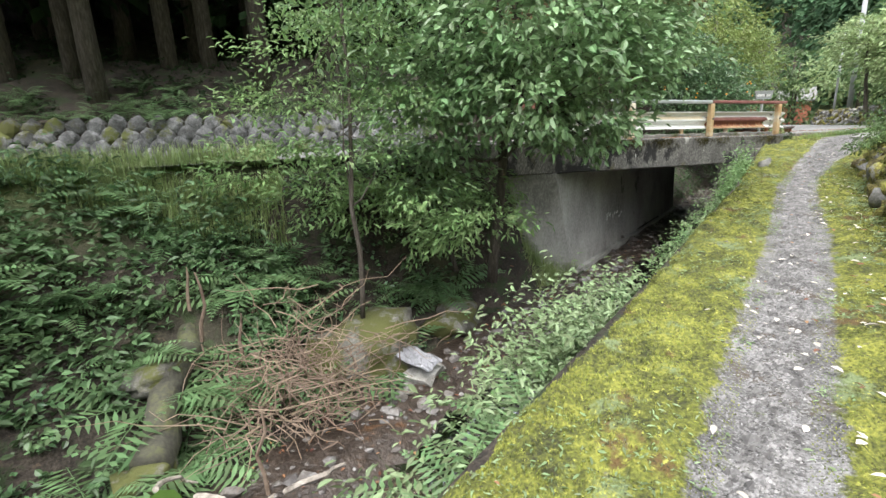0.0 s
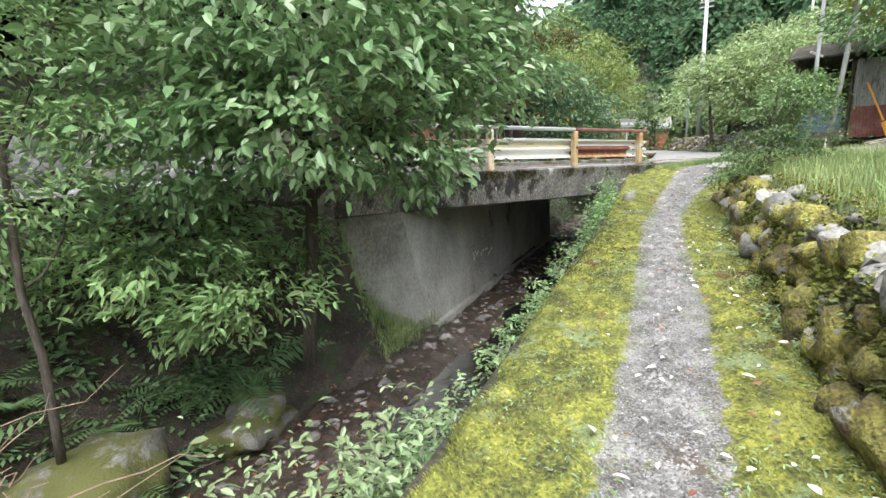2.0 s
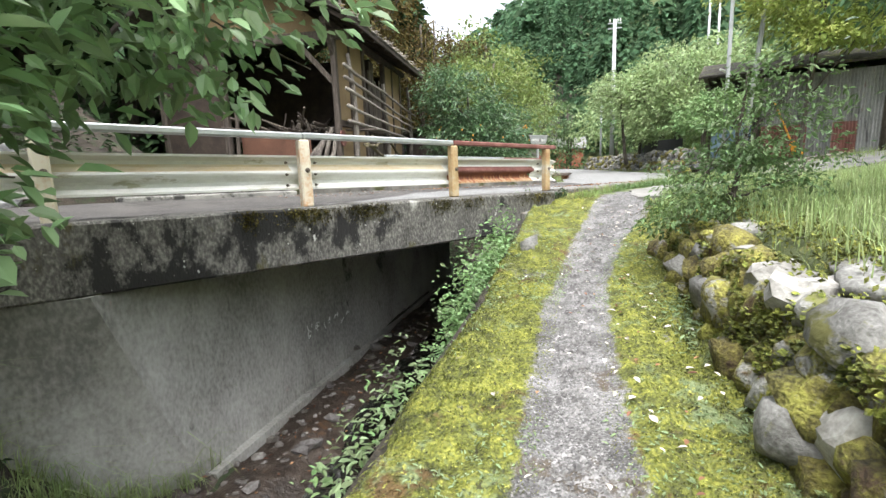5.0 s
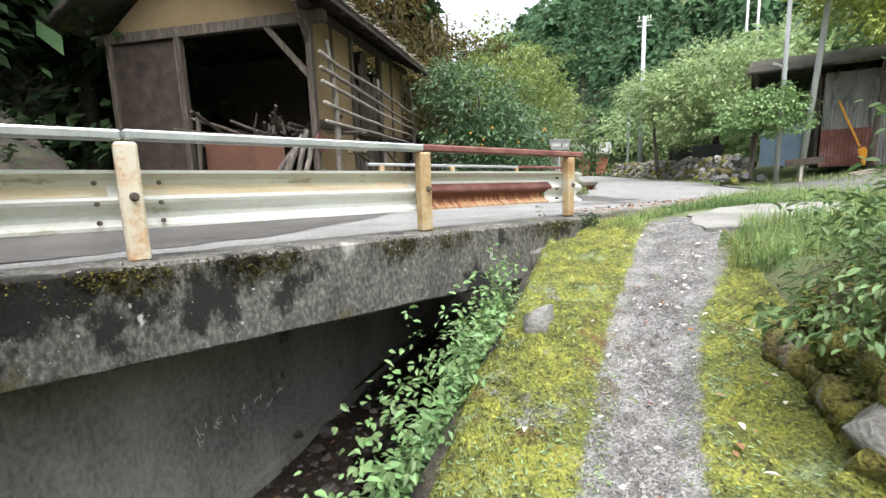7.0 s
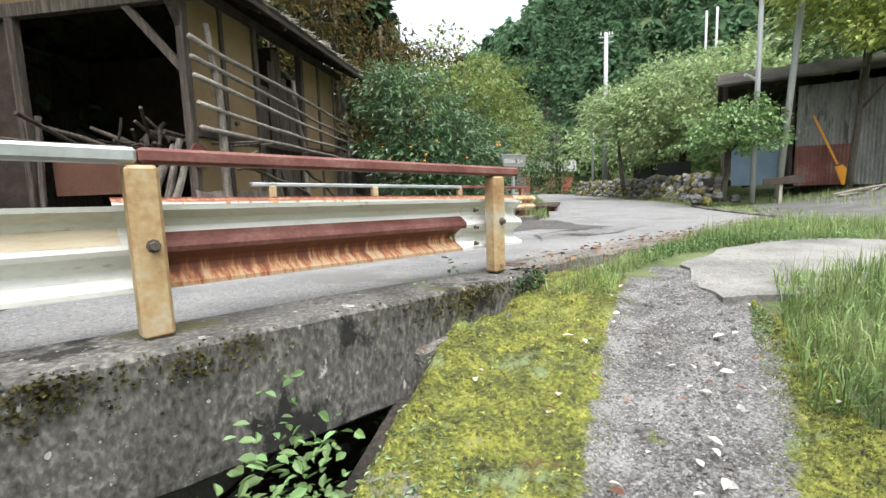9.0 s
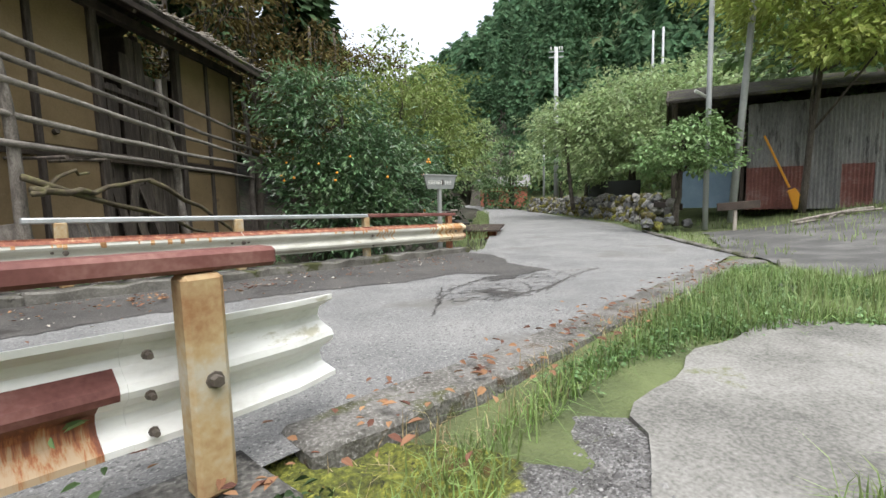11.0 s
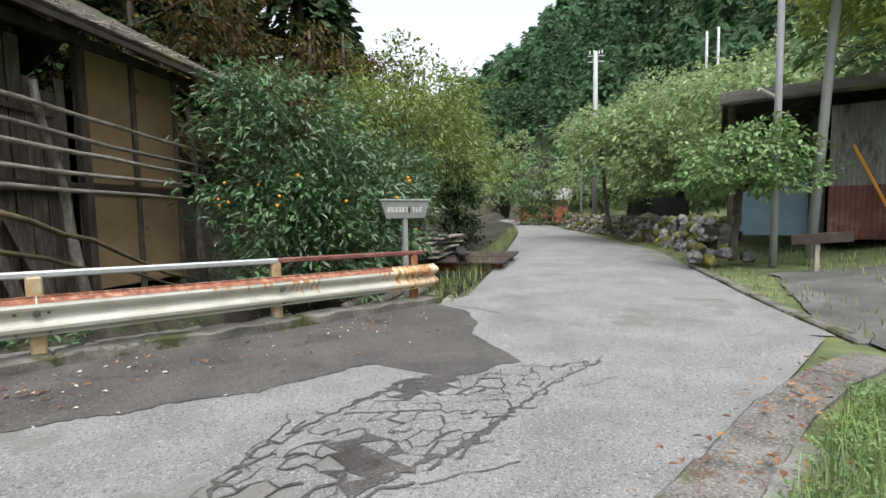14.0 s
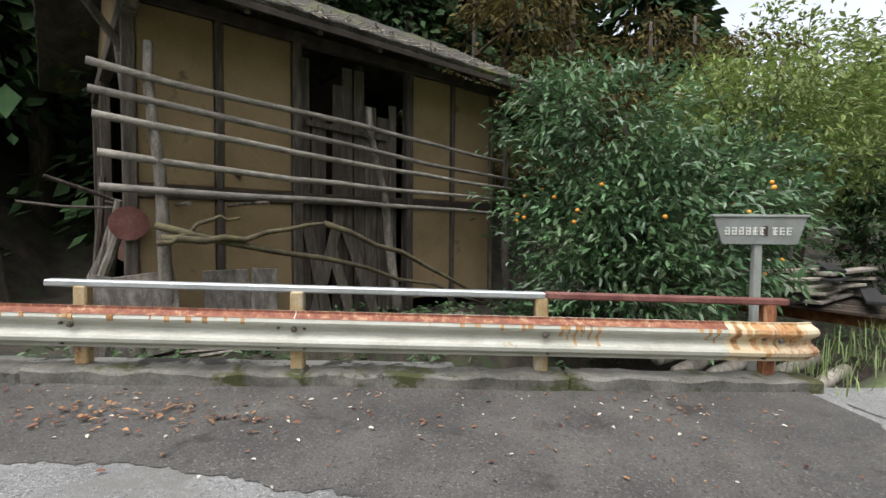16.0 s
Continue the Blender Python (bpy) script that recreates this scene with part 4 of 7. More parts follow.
def wbeam(path, side, lo=0, hi=13, proud=0.0, thick=0.006):
    """A W-shaped steel beam along path (points s, n, z), bulging to side."""
    path = [Vector(p) for p in path]
    prof = PROFILE[lo:hi]
    bm = bmesh.new()
    rows = []
    for i, p in enumerate(path):
        tan = (path[min(i + 1, len(path) - 1)] - path[max(i - 1, 0)])
        nor = Vector((-tan.y, tan.x, 0)).normalized() * side
        front = [bm.verts.new(p + nor * (o + proud) + Vector((0, 0, z))) for o, z in prof]
        back = [bm.verts.new(p + nor * (o - thick - proud) + Vector((0, 0, z))) for o, z in prof]
        rows.append((front, back))
    for (f0, b0), (f1, b1) in zip(rows, rows[1:]):
        for k in range(len(prof) - 1):
            bm.faces.new((f0[k], f1[k], f1[k + 1], f0[k + 1]))
            bm.faces.new((b0[k + 1], b1[k + 1], b1[k], b0[k]))
        bm.faces.new((f0[0], b0[0], b1[0], f1[0]))
        bm.faces.new((f0[-1], f1[-1], b1[-1], b0[-1]))
    for f, b in (rows[0], rows[-1]):
        for k in range(len(prof) - 1):
            bm.faces.new((f[k], f[k + 1], b[k + 1], b[k]))
    bmesh.ops.recalc_face_normals(bm, faces=bm.faces[:])
    return bm


def bolt_mesh(r=0.02):
    bm = bmesh.new()
    bmesh.ops.create_cone(bm, cap_ends=True, segments=8, radius1=r * 1.4, radius2=r * 1.3, depth=0.008)
    bmesh.ops.create_cone(bm, cap_ends=True, segments=6, radius1=r, radius2=r * 0.85, depth=0.03, matrix=Matrix.Translation((0, 0, 0.014)))
    me = bpy.data.meshes.new("bolt")
    bm.to_mesh(me)
    bm.free()
    me.materials.append(M["bolt"])
    return me
BOLT = bolt_mesh()
BOLT_SMALL = bolt_mesh(0.011)


def near_z(s):
    return 1.79 - 0.023 * (s - 6.4)


rail = thing("guard_rail", "cream-painted steel guard rail with rust on the bridge edge", "guard rail", "bridge guard rails", rz=20.97)
for i, s in enumerate((4.86, 6.94, 9.07, 11.17)):
    zt = near_z(s) - 0.07
    zb = 1.06 - 0.018 * (s - 6.4) - 0.03
    p = part("post", boxm((0.115, 0.1, zt - zb), pose(s, 7.42, (zt + zb) / 2), 0.014), M["white_rust_post"] if i < 2 else M["yellow_post"], rail,
             "cream post rusting at its foot" if i < 2 else "ochre-stained rusty post")
    part("bolt", BOLT, None, p, "", pose(s + 0.01, 7.37, zt - 0.31, 90))
def rail_cap(a, b, m, label, owner):
    part("top_rail", beam(a, b, 0.105, 0.06, 0.012), m, owner, label)
rail_cap((4.55, 7.43, near_z(4.55) - 0.035), (6.93, 7.43, near_z(6.93) - 0.035), M["galv"], "pale galvanised top rail", rail)
rail_cap((6.935, 7.43, near_z(6.93) - 0.03), (9.06, 7.43, near_z(9.06) - 0.035), M["galv"], "pale galvanised top rail", rail)
rail_cap((9.065, 7.43, near_z(9.06) - 0.033), (11.4, 7.43, near_z(11.4) - 0.035), M["rust_rail"], "dark red rusted top rail", rail)
def nb(s, n=7.52):
    return (s, n, near_z(s) - 0.4)
b1 = part("rail_beam", wbeam([nb(4.07, 7.6), nb(4.3), nb(5.5), nb(6.96)], 1), M["beam_paint"], rail)
b2 = part("rail_beam", wbeam([nb(6.84), nb(8), nb(9.04)], 1, proud=0.004), M["beam_paint"], rail)
b3 = part("rail_beam", wbeam([nb(9.03), nb(10), nb(11.1)], 1), M["beam_paint"], rail)
b4 = part("end_plate", wbeam([nb(11.0), nb(11.3), (11.55, 7.56, near_z(11.4) - 0.41), (11.78, 7.66, near_z(11.4) - 0.43)], 1, proud=0.004), M["beam_paint"], rail, "flared cream end plate")
part("rust_stain", wbeam([nb(9.1), nb(10), nb(10.98)], 1, 4, 8, 0.003), M["rust_rail"], b3, "dark rust band")
part("rust_stain", wbeam([nb(9.1), nb(10), nb(10.93)], 1, 7, 13, 0.003), M["rust_streak"], b3, "streaked orange rust")
part("ochre_stain", wbeam([nb(4.4), nb(6.84)], 1, 3, 6, 0.003), M["ochre"], b1, "ochre stain band")
part("ochre_stain", wbeam([nb(6.97), nb(9.0)], 1, 3, 6, 0.006), M["ochre"], b2, "ochre stain band")
for s in (6.78, 7.1, 11.05):
    for dz in (0.1, -0.02, -0.13):
        part("bolt", BOLT_SMALL, None, b2, "", pose(s, 7.5, near_z(s) - 0.4 + dz, 90))

far = thing("guard_rail", "cream-painted steel guard rail with a rusted top edge", "guard rail", "bridge guard rails", rz=20.97)
FAR_POSTS = [(11.6, 12.08), (13.42, 12.06), (15.57, 12.1), (17.68, 12.1)]
def fz(s):
    return 1.56 + 0.027 * (17.7 - s)
for i, (s, n) in enumerate(FAR_POSTS):
    p = part("post", boxm((0.115, 0.1, 0.68), pose(s, n, fz(s) - 0.385), 0.014), M["yellow_post"] if i < 3 else M["rust_post"], far, "ochre-stained post" if i < 3 else "rust-red post")
    part("bolt", BOLT, None, p, "", pose(s, 11.93, fz(s) - 0.355, 90))
rail_cap((11.3, 12.09, fz(11.3) - 0.03), (15.6, 12.1, fz(15.6) - 0.03), M["galv"], "pale galvanised top rail", far)
rail_cap((15.605, 12.1, fz(15.6) - 0.028), (17.85, 12.1, fz(17.85) - 0.028), M["rust_rail"], "dark red rusted top rail", far)
def fb(a, n=12.0):
    return (a, n, fz(a) - 0.38)
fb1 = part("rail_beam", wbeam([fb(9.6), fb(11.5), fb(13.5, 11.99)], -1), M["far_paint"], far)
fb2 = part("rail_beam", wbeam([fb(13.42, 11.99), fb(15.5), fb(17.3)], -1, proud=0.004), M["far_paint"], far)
fb3 = part("end_plate", wbeam([fb(17.2), fb(17.6), fb(17.9, 12.02), fb(18.08, 12.08)], -1, proud=0.007), M["end_paint"], far, "rust-streaked end plate")
part("rust_edge", wbeam([fb(9.6), fb(13.42, 11.99)], -1, 0, 3, 0.003), M["rust_edge"], fb1, "rusted top edge")
part("rust_edge", wbeam([fb(13.43, 11.99), fb(17.2)], -1, 0, 3, 0.007), M["rust_edge"], fb2, "rusted top edge")
for i, (q, w) in enumerate(((15.7, 0.03), (15.77, 0.018), (15.83, 0.025), (15.9, 0.012), (15.96, 0.02), (16.03, 0.03), (17.02, 0.03), (17.1, 0.02))):
    part("rust_stain", wbeam([fb(q), fb(q + w)], -1, 2, 7 + i % 3, 0.0055), M["ochre_rust"], fb2, "orange rust streak" if i == 0 else "")
rr = np.random.default_rng(33)
for i in range(46):
    q = rr.uniform(9.7, 17.1)
    part("rust_stain", wbeam([fb(q), fb(q + rr.uniform(0.012, 0.05))], -1, 2, int(rr.choice([4, 4, 5])), 0.0085), M["ochre_rust"], fb2)
for i in range(16):
    q = rr.uniform(17.25, 17.85)
    part("rust_stain", wbeam([fb(q), fb(q + rr.uniform(0.015, 0.06))], -1, int(rr.choice([0, 0, 1])), int(rr.choice([5, 7, 9, 12])), 0.0095), M["ochre_rust"], fb3)
for q in (13.28, 13.5, 11.5, 15.6, 17.55):
    for dz in (0.03, -0.14):
        part("bolt", BOLT_SMALL, None, fb2, "", pose(q, 11.965 if dz > 0 else 11.97, fz(q) - 0.38 + dz, 90))
# kerb below the far rail, laid block by block
for i in range(4):
    s0 = 9.0 + i * 2.27
    tagged(part("kerb", grid_box((2.27, 0.3, 0.2), pose(s0 + 1.1, 12.0, 0.775 + 0.021 * (16.6 - s0), 0, 1.2 + 0.3 * (i % 2)), 0.1, 0.03, i), M["kerb"]),
           "mossy weathered concrete kerb block", "kerb", "far kerb", "structure").matrix_world = pose(0, 0, 0, 0, 0, 20.97)

# ---- dark patch, cracks and litter on the lane ----
def patch_place(s, k):
    lo = np.interp(s, [4, 8, 9.6, 11, 12.5, 13.5, 14.6, 15.6, 15.75, 16.0, 16.5, 17.0, 17.5, 17.9], [8.0, 8.4, 9.6, 10.6, 10.65, 10.5, 10.2, 10.1, 9.5, 9.2, 9.2, 10.25, 10.6, 11.2])
    lo = lo + 0.1 * vnoise(s, s * 0, 21, 6, 2.6) + 0.035 * vnoise(s, s * 0, 22, 4, 14.0)
    n = lo + (11.9 - lo) * k
    x, y = from_sn(s, n)
    return x, y, road_z(x, y) + 0.012 * vnoise(x, y, 2, 3, 0.8) + 0.006 + 0.012 * (k > 0.94)
single("damp_patch", sheet("patch", np.arange(4, 17.9, 0.015), np.linspace(0, 1, 20), patch_place, M["wet"]), None, "dark damp resurfaced strip of asphalt", "asphalt patch", kind="structure")


def ribbon(a, b, w, r, wob=0.012):
    """A thin ragged strip on the lane from a to b (s, n)."""
    a, b = np.array(a), np.array(b)
    n = max(3, int(np.linalg.norm(b - a) / 0.05))
    t = np.linspace(0, 1, n)[:, None]
    p = a * (1 - t) + b * t + np.cumsum(r.normal(0, wob * 0.5, (n, 2)), 0) * t * (1 - t) * 2
    d = (b - a) / (np.linalg.norm(b - a) + 1e-9)
    q = np.array([-d[1], d[0]])
    p = p + q * r.normal(0, 0.016, (n, 1)) * (t > 0) * (t < 1)
    ww = w * r.uniform(0.4, 1.3, (n, 1))
    pts = np.stack([p + q * ww, p - q * ww], 1).reshape(-1, 2)
    x, y = from_sn(pts[:, 0], pts[:, 1])
    z = road_z(x, y) + 0.012 * vnoise(x, y, 2, 3, 0.8) + 0.006
    return np.stack([x, y, z], 1), [[2 * i, 2 * i + 1, 2 * i + 3, 2 * i + 2] for i in range(n - 1)]


r = np.random.default_rng(5)
pcs = []
# a net of broken asphalt: jittered honeycomb, its joints opened unevenly, some plates sunk and dark
def in_net(p, grow=0.0):
    mid = np.interp(p[0], [13.7, 14.6, 15.3, 16.4, 17], [8.85, 8.9, 8.95, 8.9, 8.72])
    half = np.interp(p[0], [13.7, 14.1, 14.6, 15.3, 16.0, 16.5, 17.0], [0.05, 0.36, 0.62, 0.5, 0.34, 0.2, 0.02])
    return abs(p[1] - mid) < half + grow
knots = {}
def knot(i, j):
    if (i, j) not in knots:
        knots[i, j] = np.array([13.6 + 0.105 * i + r.normal(0, 0.03), 7.9 + 0.105 * j + 0.035 * (1 if (i + j) % 2 else -1) + r.normal(0, 0.028)])
    return knots[i, j]
def plate(pts):
    """A dark sunken plate between joints (s, n)."""
    x, y = from_sn(pts[:, 0], pts[:, 1])
    return np.stack([x, y, road_z(x, y) + 0.012 * vnoise(x, y, 2, 3, 0.8) + 0.0055], 1), [list(range(len(pts)))]
for j in range(0, 18):
    for i in range(0, 34):
        a = knot(i, j)
        if not in_net(a):
            continue
        links = [(i + 1, j)] + ([(i, j + 1)] if (i + j) % 2 else [])
        for q in links:
            b = knot(*q)
            if in_net(b, 0.05) and r.random() < 0.86:
                pcs.append(ribbon(a, b, r.choice([0.002, 0.004, 0.007, 0.012]), r, 0.008))
        if (i + j) % 2 == 0 and vnoise(a[0], a[1], 71, 2, 1.6) + 0.5 * np.exp(-((a[0] - 15.5) / 0.5) ** 2 - ((a[1] - 9.3) / 0.22) ** 2) > 0.52:
            ring_ = np.array([knot(i, j), knot(i + 1, j), knot(i + 2, j), knot(i + 2, j + 1), knot(i + 1, j + 1), knot(i, j + 1)])
            pcs.append(plate(ring_))
for a, b, w in (((13.3, 8.52), (13.64, 8.77), 0.012), ((13.64, 8.77), (13.95, 9.0), 0.024), ((13.95, 9.0), (14.3, 9.3), 0.02), ((14.3, 9.3), (14.55, 9.6), 0.01), ((14.4, 9.3), (14.96, 9.44), 0.024), ((14.96, 9.44), (15.5, 9.58), 0.04),
                ((15.5, 9.55), (15.9, 9.35), 0.06), ((14.1, 8.48), (14.6, 8.35), 0.016), ((14.4, 8.5), (15.0, 8.45), 0.035), ((15.0, 8.45), (15.5, 8.55), 0.045), ((15.5, 8.55), (16.1, 8.66), 0.02), ((16.1, 8.66), (16.98, 8.69), 0.014),
                ((16.84, 8.7), (16.86, 8.92), 0.008), ((16.4, 9.16), (16.6, 8.85), 0.008), ((14.6, 8.32), (15.1, 8.12), 0.007), ((16.2, 8.5), (16.7, 8.4), 0.004),
                ((18.0, 11.6), (18.07, 10.64), 0.02), ((18.07, 10.64), (18.2, 9.4), 0.009), ((18.2, 9.4), (18.4, 8.5), 0.005), ((17.4, 11.2), (17.0, 10.4), 0.008)):
    pcs.append(ribbon(a, b, w * 0.7, r, 0.03))
single("road_cracks", mesh_np("cracks", *join(pcs), M["wet"]), None, "dark branching cracks in the asphalt", "cracks", kind="structure")

# ---- barn (local x along the front, y inwards, z up) ----
barn = thing("barn", "old timber-framed barn with ochre mud walls and an open wood bay", "barn", at=(5.39, 16.7, 0), rz=58.25)
BASE, EAVE = 0.7, 4.85
DEPTH, LONG = 5.0, 6.15
def post_at(k, w, name="post", d=0.13, top=EAVE, base=BASE):
    return part(name, beam((k, w, base), (k, w, top), d, d, 0.01), M["old_wood"], barn)
for k in (0.03, 1.02, 2.07, 4.07, 5.08, 6.1):
    post_at(k, 0.0, d=0.14 if k in (0.03, 2.07, 4.07) else 0.09)
for w in (3.15, DEPTH):
    post_at(0.03, w, d=0.15)
post_at(LONG, DEPTH)
part("rail_timber", beam((0.1, -0.03, 2.62), (2.0, -0.03, 2.62), 0.05, 0.16), M["dark_wood"], barn)
part("rail_timber", beam((2.15, -0.03, 2.62), (4.0, -0.03, 2.62), 0.05, 0.16), M["dark_wood"], barn)
part("rail_timber", beam((4.15, -0.03, 2.62), (6.05, -0.03, 2.62), 0.05, 0.16), M["dark_wood"], barn)
part("wall_plate", beam((-0.5, 0, EAVE + 0.08), (LONG + 0.5, 0, EAVE + 0.08), 0.15, 0.16), M["dark_wood"], barn)
part("lintel", beam((0.03, -0.4, EAVE - 0.12), (0.03, DEPTH + 0.3, EAVE - 0.12), 0.16, 0.22), M["old_wood"], barn)
part("brace", beam((0.03, 0.05, 3.6), (0.03, 1.0, 4.68), 0.1, 0.12), M["old_wood"], barn)
part("brace", beam((-0.45, 0.0, EAVE), (0.03, 0.02, 4.2), 0.08, 0.08), M["old_wood"], barn)
def panel(k0, k1, z0, z1, name="plaster_panel"):
    bm = grid_box((k1 - k0, 0.06, z1 - z0), pose((k0 + k1) / 2, 0.02, (z0 + z1) / 2), 0.25, 0.01, int(k0 * 10))
    part(name, bm, M["plaster"], barn)
for k0, k1 in ((0.1, 0.97), (1.07, 2.0), (4.14, 5.03), (5.13, 6.05)):
    panel(k0, k1, 2.7, EAVE)
    panel(k0, k1, BASE + 0.25, 2.54)
# boarded doorway with gaps between the boards
r = np.random.default_rng(11)
k = 2.16
while k < 3.98:
    w = r.uniform(0.12, 0.24)
    gap = 0.12 if r.random() < 0.15 else 0.012
    z1 = EAVE - 0.15 - (r.uniform(0.2, 0.9) if r.random() < 0.35 else 0)
    part("board", beam((k + w / 2, 0.05 + r.uniform(-0.02, 0.03), BASE + 0.1), (k + w / 2 + r.normal(0, 0.015), 0.05, z1), w, 0.025, 0.004, (0, 1, 0)), M["old_wood"], barn)
    k += w + gap
part("door_bar", beam((2.2, -0.0, 3.75), (3.6, 0.0, 3.68), 0.03, 0.09), M["old_wood"], barn)
for i, (a, b) in enumerate((((2.25, -0.12, 0.75), (2.75, -0.02, 2.4)), ((2.5, -0.15, 0.75), (2.2, -0.02, 2.3)), ((2.9, -0.16, 0.75), (2.6, -0.02, 1.9)), ((3.3, -0.2, 0.75), (2.85, -0.02, 2.2)))):
    part("leaning_board", beam(a, b, 0.17, 0.025, 0.004, (0, 1, 0)), M["old_wood"], barn)
# inside: back and side walls, floor, red board, upper store
part("side_wall", grid_box((LONG, 0.08, EAVE - BASE), pose(LONG / 2, DEPTH, (BASE + EAVE) / 2), 0.6), M["old_wood"], barn)
part("end_wall", grid_box((0.08, DEPTH, EAVE - BASE), pose(LONG, DEPTH / 2, (BASE + EAVE) / 2), 0.6), M["plaster"], barn)
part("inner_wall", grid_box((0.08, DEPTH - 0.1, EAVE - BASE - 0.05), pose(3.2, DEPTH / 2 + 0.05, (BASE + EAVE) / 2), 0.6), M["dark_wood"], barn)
part("floor_slab", boxm((LONG, DEPTH, 0.25), pose(LONG / 2, DEPTH / 2, BASE - 0.1)), M["soil"], barn)
part("red_board", boxm((0.03, 2.0, 0.75), pose(0.15, 1.85, 2.02)), M["red_board"], barn, "reddish board across the bay")
# dim plaster wall in dark timber colour, which stands in for tree shade
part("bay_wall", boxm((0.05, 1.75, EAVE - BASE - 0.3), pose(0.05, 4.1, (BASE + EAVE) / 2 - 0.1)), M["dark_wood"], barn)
part("gable_wall", quad_solid([(0.02, DEPTH, EAVE), (0.02, 0, EAVE), (0.02, 1.7, 6.0), (0.02, 3.3, 6.0)], 0.06), M["plaster"], barn, "ochre plaster gable")
# roof
def roof_slope(w0, z0, w1, z1, name):
    bm = bmesh.new()
    L = math.hypot(w1 - w0, z1 - z0)
    m = pose(LONG / 2, (w0 + w1) / 2, (z0 + z1) / 2, math.degrees(math.atan2(z1 - z0, w1 - w0)))
    bm2 = grid_box((LONG + 1.7, L, 0.13), m, 0.16, 0.035, 4)
    part(name, bm2, M["roof"], barn, "mossy decayed bark roof")
roof_slope(-0.75, 4.93, DEPTH / 2, 6.75, "roof_slope")
roof_slope(DEPTH + 0.75, 4.93, DEPTH / 2 + 0.02, 6.74, "roof_slope")
for i in range(9):
    kk = -0.7 + i * 0.94
    part("rafter", beam((kk, -0.72, 4.8), (kk, DEPTH / 2, 6.6), 0.07, 0.09), M["dark_wood"], barn)
part("fascia", beam((-0.85, -0.74, 4.86), (LONG + 0.85, -0.74, 4.86), 0.04, 0.09), M["dark_wood"], barn)
pcs = []
for i in range(160):
    kk = r.uniform(-0.8, LONG + 0.8)
    ww = r.uniform(-0.8, -0.2)
    zz = 4.93 + (ww + 0.75) * 0.56 + 0.07
    pcs.append(tube_np(wobble((kk, ww, zz), (kk + r.normal(0, 0.15), ww - r.uniform(0.05, 0.25), zz - r.uniform(-0.03, 0.1)), 4, 0.02, i), 0.008, 4))
tagged(part("roof_litter", mesh_np("litter", *join(pcs), M["pale_wood"]), None, barn), kind="stuff")

# firewood in the bay
for i in range(34):
    a = (0.5 + r.uniform(-0.1, 0.9), 0.25 + r.uniform(0, 2.4), 2.35 + r.uniform(0, 0.25))
    single_m = mesh_np("log", *tube_np(wobble(a, (a[0] + r.normal(0, 0.5), a[1] + r.normal(0, 0.6), a[2] + r.uniform(-0.05, 0.5)), 4, 0.02, i + 40), r.uniform(0.02, 0.05), 6), M["old_wood"])
    ob = tagged(part("firewood_log", single_m), "weathered split log stacked in the barn bay", "firewood", "firewood in the bay")
    ob.matrix_world = pose(5.39, 16.7, 0, 0, 0, 58.25)
part("loft_shelf", boxm((2.6, 2.9, 0.06), pose(1.5, 1.6, 2.3)), M["old_wood"], barn)
for i, (w, lean) in enumerate(((0.25, 0.3), (0.45, 0.42), (0.62, 0.2), (0.12, 0.15), (0.8, 0.5), (1.0, 0.3))):
    m_ = mesh_np("stake", *tube_np(wobble((-0.35 - 0.06 * i, w + lean, 0.72), (-0.06, w * 0.6, 2.5 - 0.1 * i), 6, 0.02, i), [0.07, 0.065, 0.06, 0.06, 0.055, 0.05], 8), M["grey_wood"])
    ob = tagged(part("leaning_log", m_), "grey weathered log leaning on the barn corner", "log", "logs at the barn corner")
    ob.matrix_world = pose(5.39, 16.7, 0, 0, 0, 58.25)
for i, (w0, w1) in enumerate(((3.0, 3.15), (2.75, 2.8))):
    part("bay_stake", mesh_np("stake", *tube_np(wobble((-0.2, w0, 0.7), (-0.05, w1, 3.0), 5, 0.02, i), 0.05, 7), M["old_wood"]), None, barn)

# drying rack of poles before the front
rack = thing("drying_rack", "drying rack of barked poles lashed to upright posts", "rack", at=(5.39, 16.7, 0), rz=58.25)
RACK = [(-0.38, 3.93, 6.95, 3.44), (-0.37, 3.64, 6.6, 3.15), (-0.34, 3.38, 6.5, 2.98), (-0.3, 2.98, 5.94, 2.76), (-0.29, 2.61, 6.27, 2.47)]
for i, (k0, z0, k1, z1) in enumerate(RACK):
    part("pole", mesh_np("pole", *tube_np(wobble((k0, -0.42, z0), (k1, -0.38, z1), 10, 0.018, 70 + i), np.linspace(0.045, 0.03, 10), 8), M["rack_wood"], True), None, rack)
for i, (k0, z0, k1, z1) in enumerate(((0.4, 0.7, 0.2, 4.3), (3.68, 0.7, 3.1, 4.05), (6.3, 0.7, 6.1, 4.4))):
    part("upright", mesh_np("upright", *tube_np(wobble((k0, -0.33, z0), (k1, -0.3, z1), 9, 0.025, 80 + i), np.linspace(0.085, 0.05, 9), 8), M["grey_wood"], True), None, rack)
for i, (p0, p1, rad) in enumerate((((0.2, -0.55, 2.2), (5.6, -0.6, 0.75), 0.045), ((0.25, -0.6, 2.05), (2.2, -0.65, 2.25), 0.05), ((2.2, -0.65, 2.25), (5.9, -0.7, 0.8), 0.045), ((0.2, -0.65, 2.0), (1.1, -0.6, 2.3), 0.035))):
    ob = tagged(part("dead_branch", mesh_np("branch", *tube_np(wobble(p0, p1, 9, 0.05, 90 + i), np.linspace(rad, rad * 0.5, 9), 7), M["mossy_stick"], True)),
                "long bare branch leaning against the barn", "branch", "branches leaning on the barn")
    ob.matrix_world = pose(5.39, 16.7, 0, 0, 0, 58.25)
